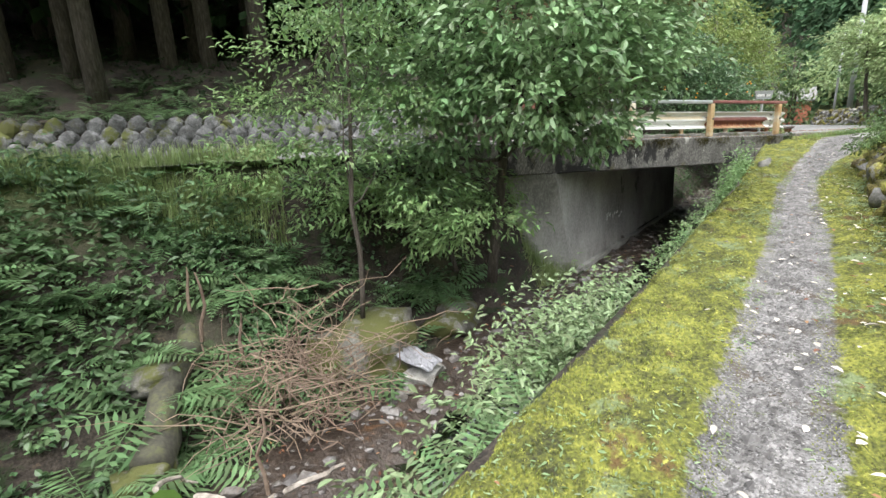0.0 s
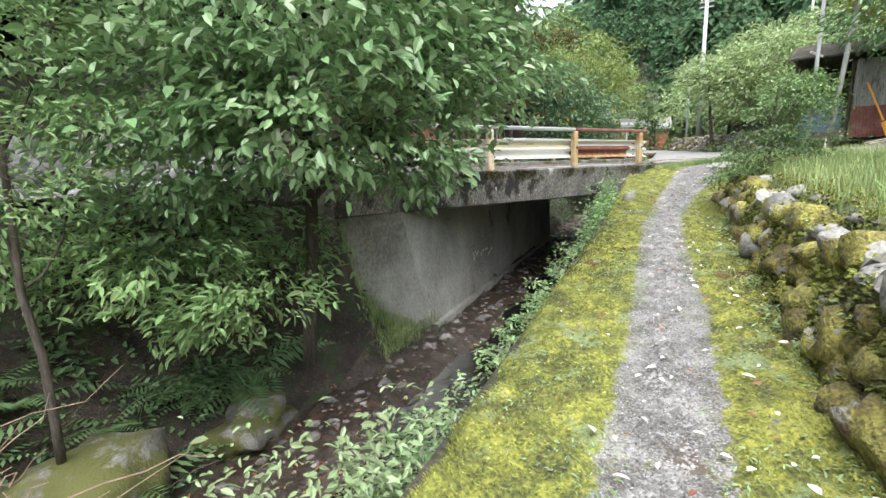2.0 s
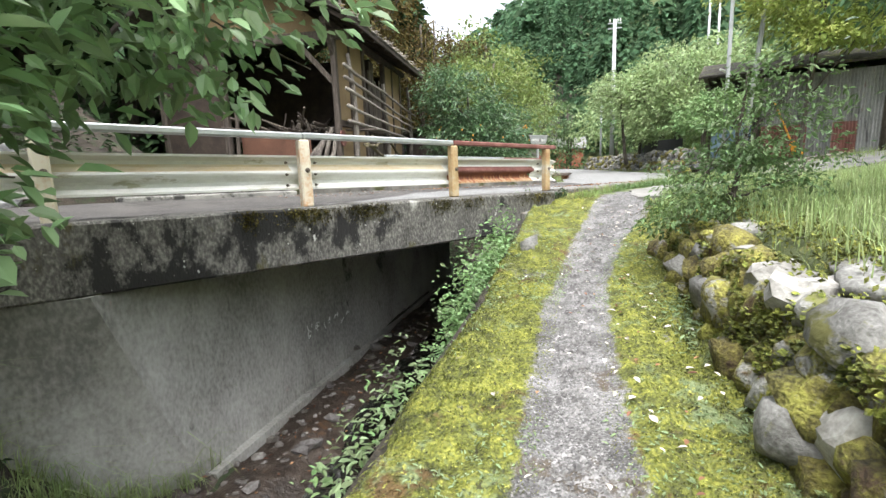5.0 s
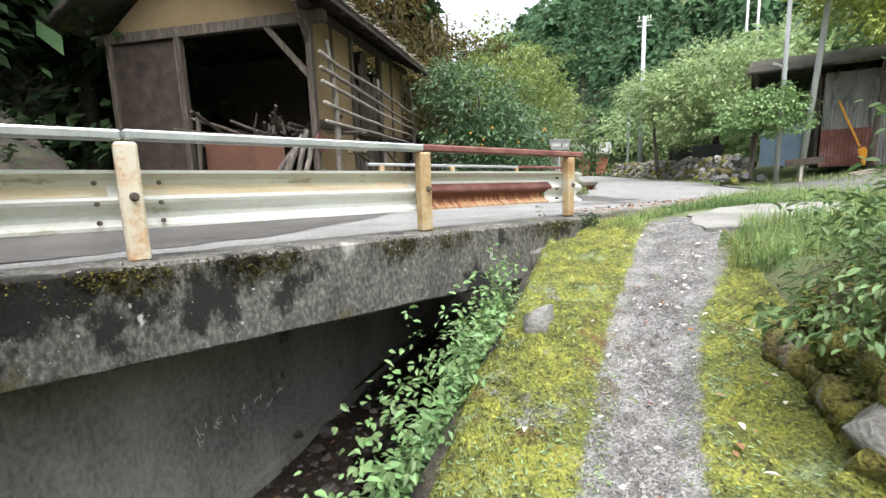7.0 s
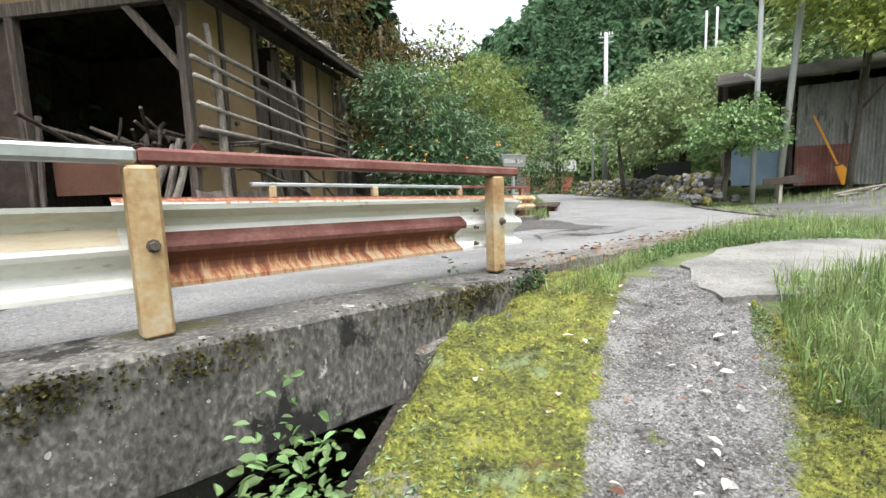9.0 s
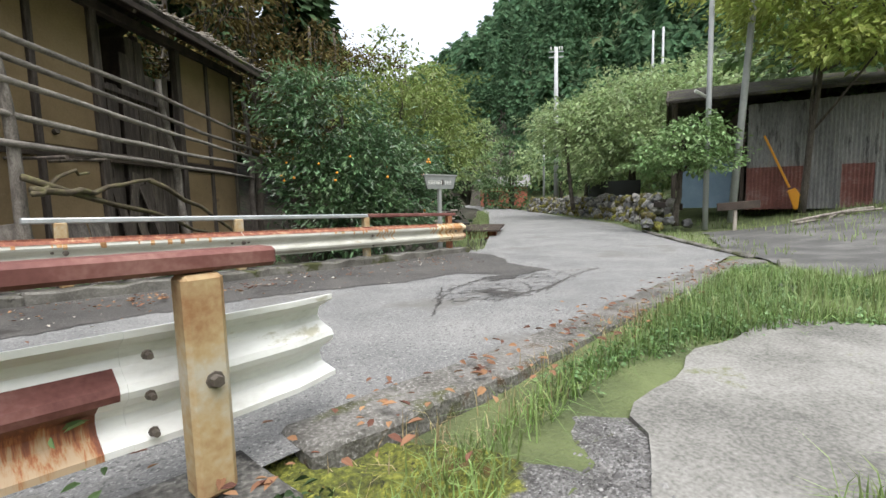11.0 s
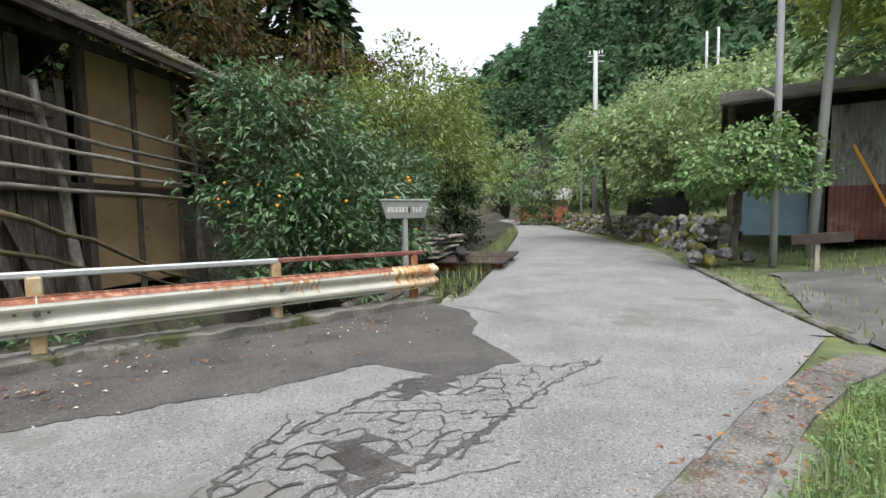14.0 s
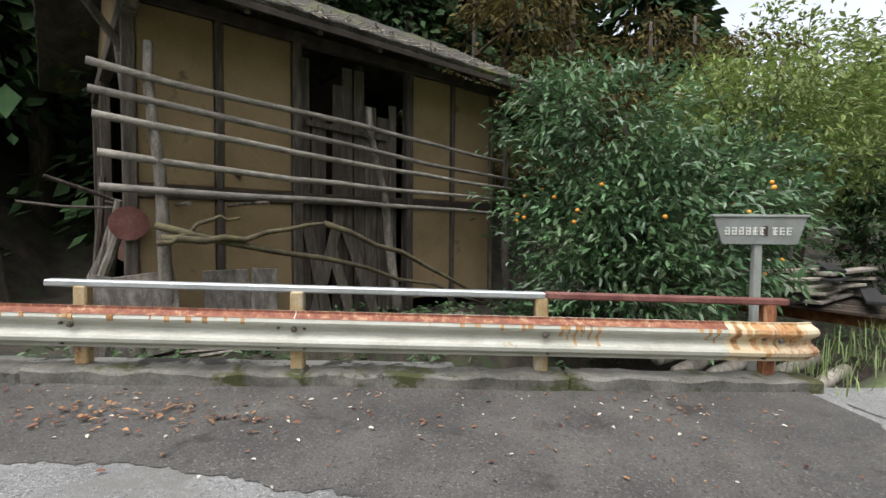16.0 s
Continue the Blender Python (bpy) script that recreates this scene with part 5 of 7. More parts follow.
for i, (k, w) in enumerate(((0.12, 0.7), (1.0, 0.55), (1.45, 0.35), (-0.35, 0.3))):
    ob = tagged(part("plank", boxm((w, 0.03, 0.95), pose(k, -0.42, 1.18, -14, 6 * (i - 1), 0), 0.008), M["grey_wood"]), "grey split plank leaning on the barn wall", "plank", "planks on the barn wall")
    ob.matrix_world = pose(5.39, 16.7, 0, 0, 0, 58.25)
bm = bmesh.new()
bmesh.ops.create_cone(bm, cap_ends=True, segments=28, radius1=0.2, radius2=0.2, depth=0.025, matrix=pose(0.0, -0.12, 2.22, 90))
ob = single("round_lid", bm, M["rust_rail"], "round rusty brown lid hung on the corner post", "lid")
ob.matrix_world = pose(5.39, 16.7, 0, 0, 0, 58.25)
pcs = [tube_np(wobble((r.uniform(-0.3, 4), -0.6 - r.uniform(0, 0.5), 0.74 + r.uniform(0, 0.12)), (r.uniform(0.5, 5), -0.6 - r.uniform(0, 0.6), 0.74 + r.uniform(0, 0.1)), 4, 0.03, i), 0.025, 5) for i in range(16)]
ob = single("timber_scraps", mesh_np("scraps", *join(pcs), M["grey_wood"]), None, "heap of grey timber scraps before the barn", "timber scraps", kind="stuff")
ob.matrix_world = pose(5.39, 16.7, 0, 0, 0, 58.25)

# ---- direction sign on a post ----
sign = thing("direction_sign", "grey wooden direction sign with white lettering on a post", "sign", at=(12.2, 17.98, 0), rz=16)
part("post", boxm((0.08, 0.07, 1.75), pose(0, 0.05, 1.35), 0.01), M["galv_wood"], sign)
bm = bmesh.new()
vs = [bm.verts.new(p) for p in ((-0.36, 0, -0.13), (0.36, 0, -0.13), (0.45, 0, 0.14), (-0.45, 0, 0.14))]
fc = bm.faces.new(vs)
ext = bmesh.ops.extrude_face_region(bm, geom=[fc])
bmesh.ops.translate(bm, verts=[e for e in ext["geom"] if isinstance(e, bmesh.types.BMVert)], vec=(0, 0.03, 0))
bmesh.ops.recalc_face_normals(bm, faces=bm.faces[:])
bm.transform(pose(0, 0, 2.18))
brd = part("board", bm, M["sign"], sign, "tapered grey board")
part("top_batten", boxm((0.94, 0.05, 0.025), pose(0, 0.01, 2.33), 0.004), M["galv_wood"], sign)
def glyphs(x0, n, h, w, seed):
    """Rows of small bars for writing that cannot be read."""
    rr = np.random.default_rng(seed)
    for i in range(n):
        bm = bmesh.new()
        for j in range(3):
            box(bm, (w * rr.uniform(0.6, 0.95), 0.004, h * 0.13), pose(x0 + i * w * 1.12, -0.005, 2.18 + h * (j - 1) * 0.36))
        box(bm, (w * 0.14, 0.004, h * 0.9), pose(x0 + i * w * 1.12 + rr.choice([-0.3, 0.0, 0.3]) * w, -0.0055, 2.18))
        box(bm, (w * 0.12, 0.004, h * 0.6), pose(x0 + i * w * 1.12 - 0.25 * w, -0.006, 2.17))
        part("character", bm, M["lettering"], brd)
glyphs(-0.32, 6, 0.085, 0.06, 1)
glyphs(0.14, 3, 0.085, 0.06, 2)
part("divider", boxm((0.04, 0.006, 0.1), pose(0.05, -0.004, 2.18), 0), M["dark_wood"], brd)

# ---- stones ----
def rock_mesh(name, seed, material, flat=0.7, sub=2, rough=0.28, smooth=False):
    bm = bmesh.new()
    bmesh.ops.create_icosphere(bm, subdivisions=sub, radius=0.5)
    for v in bm.verts:
        d = v.co.normalized()
        q = 0.5 + rough * noise.noise(d * 1.6 + Vector((seed * 7.3, 0, 0))) + 0.14 * noise.noise(d * 3.6 + Vector((0, seed * 3.1, 0)))
        v.co = d * q
        for ax in range(3):
            lim = 0.4 + 0.05 * ((seed * 3 + ax) % 3)
            v.co[ax] = max(-lim, min(lim, v.co[ax]))
        v.co.z *= flat
    me = bpy.data.meshes.new(name)
    bm.to_mesh(me)
    bm.free()
    me.materials.append(material)
    if smooth:
        me.shade_smooth()
    return me


STONES = [rock_mesh("stone", i, M["stone"]) for i in range(5)]
MOSSY = [rock_mesh("stone", i + 9, M["mossy_stone"], 0.75, 2, 0.3, True) for i in range(6)]
DARK = [rock_mesh("stone", i + 60, M["grey_lichen"]) for i in range(3)]
PALE = [rock_mesh("stone", i + 20, M["pale_stone"], 0.7, 2, 0.28, True) for i in range(4)]


def place(mesh, name, parent, loc, size, r, tilt=25):
    m = pose(*loc, r.uniform(-tilt, tilt), r.uniform(-tilt, tilt), r.uniform(0, 360)) @ Matrix.Diagonal((*size, 1))
    return part(name, mesh, None, parent, "", m)


def kerb_run(pts, w, h, name, label, material):
    pts = [np.array(p, float) for p in pts]
    for i, (a, b) in enumerate(zip(pts, pts[1:])):
        L = np.linalg.norm(b - a)
        z = road_z((a[0] + b[0]) / 2, (a[1] + b[1]) / 2)
        m = pose((a[0] + b[0]) / 2, (a[1] + b[1]) / 2, z + 0.025 - h / 2, 0, 0, math.degrees(math.atan2(b[1] - a[1], b[0] - a[0])))
        single(name, grid_box((L + 0.02 * (i % 2), w, h), m, 0.12, 0.014, i), M[material], label, "kerb", kind="structure")


kerb_run([(8.05, 11.12), (9.0, 11.4), (10.0, 11.75), (11.0, 12.12), (12.0, 12.48), (13.0, 12.86), (13.9, 13.1), (14.75, 13.2)], 0.3, 0.16, "kerb", "crumbling concrete gutter kerb along the lane", "lane_kerb")
kerb_run([(12.6, 11.75), (13.3, 12.05), (14.1, 12.45), (15.0, 12.95)], 0.18, 0.2, "kerb", "grey concrete kerb beside the drive", "lane_kerb")
kerb_run([(15.2, 13.5), (15.95, 14.5), (17.0, 15.8), (18.2, 17.2), (19.8, 19.2)], 0.16, 0.1, "kerb", "low concrete edge of the lane", "kerb")


def bilinear(p00, p10, p11, p01, lift=0.0, zf=None, wob=0.0):
    P = [np.array(p, float) for p in (p00, p10, p11, p01)]
    def f(a, b):
        q = (P[0] * ((1 - a) * (1 - b))[..., None] + P[1] * (a * (1 - b))[..., None] + P[2] * (a * b)[..., None] + P[3] * ((1 - a) * b)[..., None])
        x, y = q[..., 0], q[..., 1]
        if wob:
            x = x + wob * vnoise(x, y, 30, 3, 1.5)
            y = y + wob * vnoise(x, y, 31, 3, 1.5)
        return x, y, (zf(x, y) if zf else height(x, y)) + lift
    return f


single("driveway", sheet("drive", np.linspace(0, 1, 50), np.linspace(0, 1, 40), bilinear((13.6, 11.7), (15.7, 14.1), (19.6, 17.2), (27, 11.5), 0.03, wob=0.15), M["wet_gravel"]), None,
       "damp dark grey drive with puddled gravel", "driveway", kind="structure")
poly = [(8.75, 9.95), (9.35, 10.75), (10.35, 11.1), (11.5, 11.2), (11.9, 10.6), (11.2, 10.0), (9.9, 9.7)]
bm = bmesh.new()
cx, cy = 10.4, 10.5
ring = []
for (xa, ya), (xb, yb) in zip(poly, poly[1:] + poly[:1]):
    for q in range(6):
        x, y = xa + (xb - xa) * q / 6, ya + (yb - ya) * q / 6
        k = 1 + 0.05 * math.sin(7 * x + 5 * y)
        ring.append((cx + (x - cx) * k, cy + (y - cy) * k))
def slab_z(x, y):
    return max(float(height(x, y)) + 0.02, float(np.interp(uv(x, y)[0], [13.0, 14.0, 15.5], [0.8, 0.865, 0.9])))
tops = [[bm.verts.new((cx + (x - cx) * f, cy + (y - cy) * f, slab_z(cx + (x - cx) * f, cy + (y - cy) * f))) for x, y in ring] for f in (0.35, 0.7, 1.0)]
low = [bm.verts.new((v.co.x, v.co.y, v.co.z - 0.15)) for v in tops[2]]
mid = bm.verts.new((cx, cy, slab_z(cx, cy)))
for i in range(len(ring)):
    j = (i + 1) % len(ring)
    bm.faces.new((mid, tops[0][j], tops[0][i]))
    for a_, b_ in ((tops[0], tops[1]), (tops[1], tops[2]), (tops[2], low)):
        bm.faces.new((a_[i], a_[j], b_[j], b_[i]))
bmesh.ops.recalc_face_normals(bm, faces=bm.faces[:])
single("concrete_slab", bm, M["slab"], "worn pale concrete slab in the grass", "slab", kind="structure")
single("concrete_slab", grid_box((1.5, 0.45, 0.15), pose(12.05, 12.12, 0.785, 0, 0, 24), 0.2, 0.012, 5), M["slab"], "broken concrete slab between the kerbs", "slab", kind="structure")

# ---- shed (local x along its front, y inwards) ----
shed = thing("shed", "low shed clad in patched grey and red corrugated steel", "shed", at=(23.1, 18.3, 0), rz=-53.13)
def corrugate(x0, x1, z0, z1, material, name, y=0.0, label=""):
    n = int((x1 - x0) / 0.02)
    xs = np.linspace(x0, x1, n)
    yo = y - 0.012 * np.cos(xs * 2 * np.pi / 0.1)
    v = np.concatenate([np.stack([xs, yo, xs * 0 + z0], 1), np.stack([xs, yo, xs * 0 + z1], 1), np.stack([xs, yo + 0.004, xs * 0 + z0], 1), np.stack([xs, yo + 0.004, xs * 0 + z1], 1)])
    i = np.arange(n - 1)
    f = np.concatenate([np.stack([i, i + 1, n + i + 1, n + i], 1), np.stack([2 * n + i, 3 * n + i, 3 * n + i + 1, 2 * n + i + 1], 1), np.stack([n + i, n + i + 1, 3 * n + i + 1, 3 * n + i], 1)])
    part(name, mesh_np(name, v, f, material), None, shed, label)
r = np.random.default_rng(3)
for i in range(12):
    x0 = 0.15 + i * 0.78
    corrugate(x0, x0 + 0.8, 2.55, 4.55, M["corrugated"], "upper_sheet", 0.003 * (i % 2))
    corrugate(x0, x0 + 0.8, 1.3, 2.6, M["corrugated_red"] if i in (0, 1, 3, 6) else M["corrugated"], "lower_sheet", -0.02 + 0.003 * (i % 2), "rust-red steel sheet" if i in (0, 1, 3, 6) else "")
part("side_wall", boxm((0.1, 5.0, 3.2), pose(0.05, 2.6, 2.95)), M["dark_wood"], shed)
part("back_wall", boxm((9.4, 0.1, 3.4), pose(4.9, 5.1, 2.9)), M["corrugated"], shed)
for w0, z0, w1, z1 in ((-0.7, 4.75, 2.6, 5.7), (5.8, 4.75, 2.62, 5.69)):
    L = math.hypot(w1 - w0, z1 - z0)
    part("roof_slope", grid_box((12.4, L, 0.1), pose(4.0, (w0 + w1) / 2, (z0 + z1) / 2, math.degrees(math.atan2(z1 - z0, w1 - w0))), 0.5, 0.02, 8), M["roof"], shed, "dark weathered shed roof")
for w in (0.1, 5.0):
    part("porch_post", beam((-1.9, w, 1.2), (-1.9, w, 4.8), 0.12, 0.12), M["old_wood"], shed)
part("porch_beam", beam((-1.95, -0.6, 4.75), (-1.95, 5.6, 4.75), 0.12, 0.14), M["old_wood"], shed)
part("barge_board", beam((-2.15, -0.75, 4.7), (-2.15, 2.6, 5.68), 0.05, 0.16), M["old_wood"], shed)
part("barge_board", beam((-2.15, 5.85, 4.7), (-2.15, 2.6, 5.68), 0.05, 0.16), M["old_wood"], shed)
part("shutter", boxm((1.5, 0.06, 1.7), pose(-0.9, 0.8, 2.2)), M["shutter"], shed, "faded blue shutter under the porch")
part("lamp_arm", mesh_np("arm", *tube_np(wobble((-1.0, -0.75, 4.75), (-1.4, -1.1, 4.95), 4, 0.0), 0.05, 8), M["lettering"]), None, shed, "white fluorescent lamp under the eave")
# snow shovel leaning on the shed
sh = thing("snow_shovel", "orange plastic snow shovel leaning against the shed", "shovel", at=(23.82, 17.2, 0), rz=-53.13)
part("handle", mesh_np("handle", *tube_np([(-0.75, -0.06, 3.55), (-0.1, -0.28, 1.95)], 0.032, 8), M["orange"]), None, sh)
bm = bmesh.new()
box(bm, (0.34, 0.07, 0.62), None, 0.03)
for v in bm.verts:
    v.co.x *= 1 - 0.35 * (v.co.z > 0.2)
    v.co.y -= 0.25 * v.co.x ** 2 * 4
bm.transform(pose(0.06, -0.33, 1.62, 0, -24))
part("blade", bm, M["orange"], sh)

# ---- poles ----
def pole(name, a, b, r0, r1, material, label, cat="pole"):
    t = thing(name, label, cat)
    part("shaft", mesh_np("shaft", *tube_np([a, [(p + q) / 2 for p, q in zip(a, b)], b], [r0, (r0 + r1) / 2, r1], 12), material, True), None, t)
    return t
up = pole("utility_pole", (32.6, 37.9, 0.5), (32.6, 37.9, 13.2), 0.2, 0.14, M["pole"], "tall grey utility pole with insulators on top")
for dz in (0.1, 0.5):
    part("cross_arm", boxm((1.1, 0.08, 0.08), pose(32.6, 37.9, 13.0 - dz, 0, 0, -35)), M["pole"], up)
for dx in (-0.4, -0.1, 0.25, 0.45):
    part("insulator", boxm((0.09, 0.09, 0.25), pose(32.6 + dx * 0.8, 37.9 - dx * 0.55, 13.15), 0.02), M["lettering"], up)
pole("utility_pole", (31.8, 38.4, 0.5), (31.8, 38.4, 7.5), 0.09, 0.07, M["pole"], "thin grey pole beside the lane")
pole("utility_pole", (20.6, 17.8, 0.8), (20.75, 17.9, 9.5), 0.075, 0.065, M["pole"], "slim blue-grey steel pole before the shed")
pole("utility_pole", (21.0, 17.3, 1.0), (22.4, 17.6, 9.3), 0.1, 0.08, M["galv_wood"], "leaning weathered wooden pole before the shed")
pole("utility_pole", (24.2, 14.4, 1.2), (24.3, 14.4, 9.0), 0.1, 0.08, M["bark"], "dark wooden pole beside the shed")
pole("utility_pole", (45.5, 62.0, 0.5), (45.5, 62.0, 9.5), 0.14, 0.12, M["dark_wood"], "dark wooden utility pole down the lane")
pole("utility_pole", (46.0, 40.0, 6), (46.0, 40.0, 17), 0.12, 0.1, M["pole"], "grey pole rising behind the trees")
pole("utility_pole", (46.6, 39.4, 6), (46.6, 39.4, 17.2), 0.12, 0.1, M["pole"], "grey pole rising behind the trees")

# ---- dry-stone retaining wall beside the lane ----
rw = thing("retaining_wall", "mossy dry-stone retaining wall along the lane", "stone wall")
wall_line = [(22.2, 20.9), (23.6, 23.0), (25.2, 26.0), (27.3, 30.0), (30.0, 35.5), (33.0, 42.0)]
r = np.random.default_rng(17)
d_acc = 0
for (xa, ya), (xb, yb) in zip(wall_line, wall_line[1:]):
    L = math.hypot(xb - xa, yb - ya)
    nx, ny = (yb - ya) / L, -(xb - xa) / L
    d = 0.0
    while d < L:
        t = d / L
        w = r.uniform(0.22, 0.42)
        for c in range(5):
            x, y = xa + (xb - xa) * t, ya + (yb - ya) * t
            place(r.choice(MOSSY + STONES + DARK), "stone", rw, (x + nx * 0.06 * c + r.normal(0, 0.06), y + ny * 0.06 * c + r.normal(0, 0.04), 0.76 + 0.23 * c + r.normal(0, 0.05)), (w * 1.4, 0.42, 0.4 * r.uniform(0.8, 1.3)), r, 40)
        d += w
    bmw = boxm((L, 0.5, 1.15), pose((xa + xb) / 2 + nx * 0.42, (ya + yb) / 2 + ny * 0.42, 1.1, 0, 0, math.degrees(math.atan2(yb - ya, xb - xa))), 0.05)
    part("earth_core", bmw, M["soil"], rw)
rw2 = thing("stone_heap", "small heap of pale boulders at the yard entrance", "boulders")
for i in range(8):
    place(r.choice(DARK + MOSSY[:2]), "stone", rw2, (19.9 + r.normal(0, 0.45), 18.9 + r.normal(0, 0.35) , 0.85 + r.uniform(0, 0.35)), (0.45, 0.36, 0.4), r)
# stone marker, low board fence and name board
bm = bmesh.new()
bmesh.ops.create_uvsphere(bm, u_segments=12, v_segments=8, radius=0.16, matrix=pose(0, 0, 0.62))
box(bm, (0.34, 0.28, 0.5), pose(0, 0, 0.25), 0.05)
bm.transform(pose(20.6, 18.9, 0.95))
single("stone_marker", bm, M["stone"], "small rounded grey stone marker at the yard", "stone marker")
single("fence_board", beam((20.7, 18.6, 1.45), (22.0, 20.6, 1.5), 0.05, 0.2), M["dark_wood"], "dark weathered board fence rail at the yard", "fence")
nb_ = thing("name_board", "dark wooden name board on a pale post in the yard", "sign", at=(20.1, 16.6, 0), rz=-40)
part("board", boxm((1.0, 0.05, 0.2), pose(0, -0.03, 1.5, 0, -4)), M["dark_wood"], nb_)
part("post", boxm((0.08, 0.08, 0.8), pose(-0.05, 0.03, 1.1)), M["pale_wood"], nb_)
for i in range(6):
    ob = single("fallen_pole", mesh_np("stick", *tube_np(wobble((20.8 + r.uniform(-0.4, 1), 15.8 + r.uniform(-0.5, 0.6), 0.95 + r.uniform(0, 0.2)), (22.6 + r.uniform(-0.4, 0.6), 15.0 + r.uniform(-0.5, 0.6), 1.1 + r.uniform(0, 0.3)), 6, 0.06, i), 0.03, 6), M["pale_wood"]), None,
                "bare grey pole lying in the yard", "pole", "poles lying in the yard")

# ---- dry-stone wall between footpath and meadow ----
sw = thing("dry_stone_wall", "low mossy dry-stone wall beside the footpath", "stone wall")
r = np.random.default_rng(23)
u = -2.5
n_st = 0
while u < 11.0:
    w = r.uniform(0.15, 0.27)
    top = np.interp(u, [-3, 3, 6, 9.5, 11], [0.72, 0.72, 0.72, 0.78, 0.75])
    base = path_z(u)
    courses = 4 if base < 0.3 else 3
    for c in range(courses):
        k = c / max(1, courses - 1)
        x, y = xy(u + r.normal(0, 0.03), 0.84 + 0.14 * k + r.normal(0, 0.03) + 0.1 * (u < 3))
        zz = base + 0.1 + (top - base - 0.16) * k
        mesh = r.choice(MOSSY) if r.random() < (0.86 if c < courses - 1 else 0.62) else r.choice(STONES + PALE)
        s = w * r.uniform(0.95, 1.5)
        place(mesh, "stone", sw, (x, y, zz + r.normal(0, 0.02)), (s * 1.2, s, s * r.uniform(0.9, 1.3)), r, 25)
        n_st += 1
    if r.random() < 0.4:
        x, y = xy(u, 1.12 + r.uniform(0, 0.25))
        place(r.choice(PALE), "stone", sw, (x, y, top + 0.05), (w * 1.3, w * 1.1, w * 0.7), r, 15)
    u += w * 0.85

r = np.random.default_rng(24)
uw = r.uniform(-2.5, 11, 26000)
kw = r.random(26000)
keep = vnoise(uw * 2, kw * 2, 25, 3, 1.2) > -0.25
uw, kw = uw[keep], kw[keep]
tw, bw = np.interp(uw, [-3, 3, 6, 9.5, 11], [0.74, 0.74, 0.74, 0.8, 0.77]), path_z(uw)
wx, wy = xy(uw, 0.72 + 0.16 * kw + 0.05 * vnoise(uw * 4, kw * 4, 26, 2, 1.0) + 0.1 * (uw < 3) + np.where(kw > 0.85, r.uniform(0, 0.3, len(uw)), 0))
WALL_MOSS = np.stack([wx, wy, bw + 0.04 + (tw - bw) * kw], 1)

# ---- diamond-laid stone wall at the foot of the wooded slope ----
dw = thing("retaining_wall", "old retaining wall of stones laid on the diagonal", "stone wall", rz=20.97)
r = np.random.default_rng(29)
DIAM = [rock_mesh("stone", 40 + i, M["grey_lichen"], 1.0, 2, 0.12) for i in range(4)]
for c in range(4):
    for i in range(46):
        s = -13.5 + i * 0.4 + (c % 2) * 0.2
        part("stone", DIAM[(i * 3 + c) % 4], None, dw, "", pose(s + r.normal(0, 0.02), 13.1 + 0.05 * c, 1.1 + c * 0.25 + r.normal(0, 0.02), 90, 45 + r.normal(0, 8), 0) @ Matrix.Diagonal((0.45, 0.45, 0.22, 1)))
part("earth_core", boxm((19, 0.6, 1.5), pose(-4.4, 13.5, 1.15)), M["soil"], dw)
single("white_post", boxm((0.1, 0.1, 0.9), pose(-9.0, 9.4, 1.2), 0.02), M["lettering"], "short white marker post in the ferns", "post")

# ---- timber stack on a small platform over the creek ----
plat = thing("timber_platform", "rough plank platform over the creek with stacked boards", "platform")
px, py = xy(27.2, -2.3)
ang = 51.7
part("girder", boxm((0.2, 3.4, 0.22), Matrix.Translation((*xy(26.4, -2.5), 0.75)) @ pose(0, 0, 0, 0, 0, ang)), M["rust"], plat, "rusty steel girder")
part("girder", boxm((0.2, 3.4, 0.22), Matrix.Translation((*xy(28.2, -2.5), 0.75)) @ pose(0, 0, 0, 0, 0, ang)), M["rust"], plat, "rusty steel girder")
for i in range(12):
    part("plank", boxm((0.22, 3.6, 0.05), Matrix.Translation((*xy(26.0 + i * 0.24, -2.5), 0.9 + 0.01 * (i % 3))) @ pose(0, 0, 0, 0, 0, ang + (i % 3 - 1) * 2)), M["dark_wood"], plat)
r = np.random.default_rng(31)
for i in range(14):
    single("stacked_board", boxm((2.4, 0.25, 0.05), Matrix.Translation((*xy(27.2 + r.normal(0, 0.3), -2.9 + r.normal(0, 0.5)), 0.98 + 0.045 * i)) @ pose(0, 0, 0, 0, 0, ang + r.normal(0, 14))), M["pale_wood"] if i % 3 else M["black"],
           "weathered board in an untidy stack", "board", "stack of boards")
for i in range(5):
    single("bank_log", mesh_np("log", *tube_np(wobble(w3(22.6, -2.0 - 0.3 * i, -0.1 + 0.12 * i), w3(25.4, -1.9 - 0.35 * i, 0.1 + 0.1 * i), 6, 0.04, i), 0.1, 8), M["pale_wood"], True), None, "grey barkless log on the creek bank", "log", "logs on the bank")
wh = thing("wood_shed", "small dark wood shed with a sagging roof among the trees", "shed", at=(*xy(31, -7.2), 0), rz=51.7)
part("body", boxm((5, 3, 2.6), pose(0, 0, 2.0)), M["dark_wood"], wh)
part("roof", grid_box((6, 4.2, 0.12), pose(0, 0, 3.6, -14), 0.5, 0.02), M["roof"], wh)
hs = thing("house", "distant house with brick-red wall and tiled roof", "house", at=(50, 70, 0), rz=-35)
part("wall", boxm((7, 5, 3.4), pose(0, 0, 2.2)), M["red_wall"], hs)
part("roof", grid_box((8, 3.6, 0.2), pose(0, -1.6, 4.6, 30), 0.8), M["corrugated"], hs)
part("roof", grid_box((8, 3.6, 0.2), pose(0, 1.6, 4.6, -30), 0.8), M["corrugated"], hs)
part("window", boxm((1.6, 0.08, 1.2), pose(-1.5, -2.54, 2.4)), M["black"], hs)
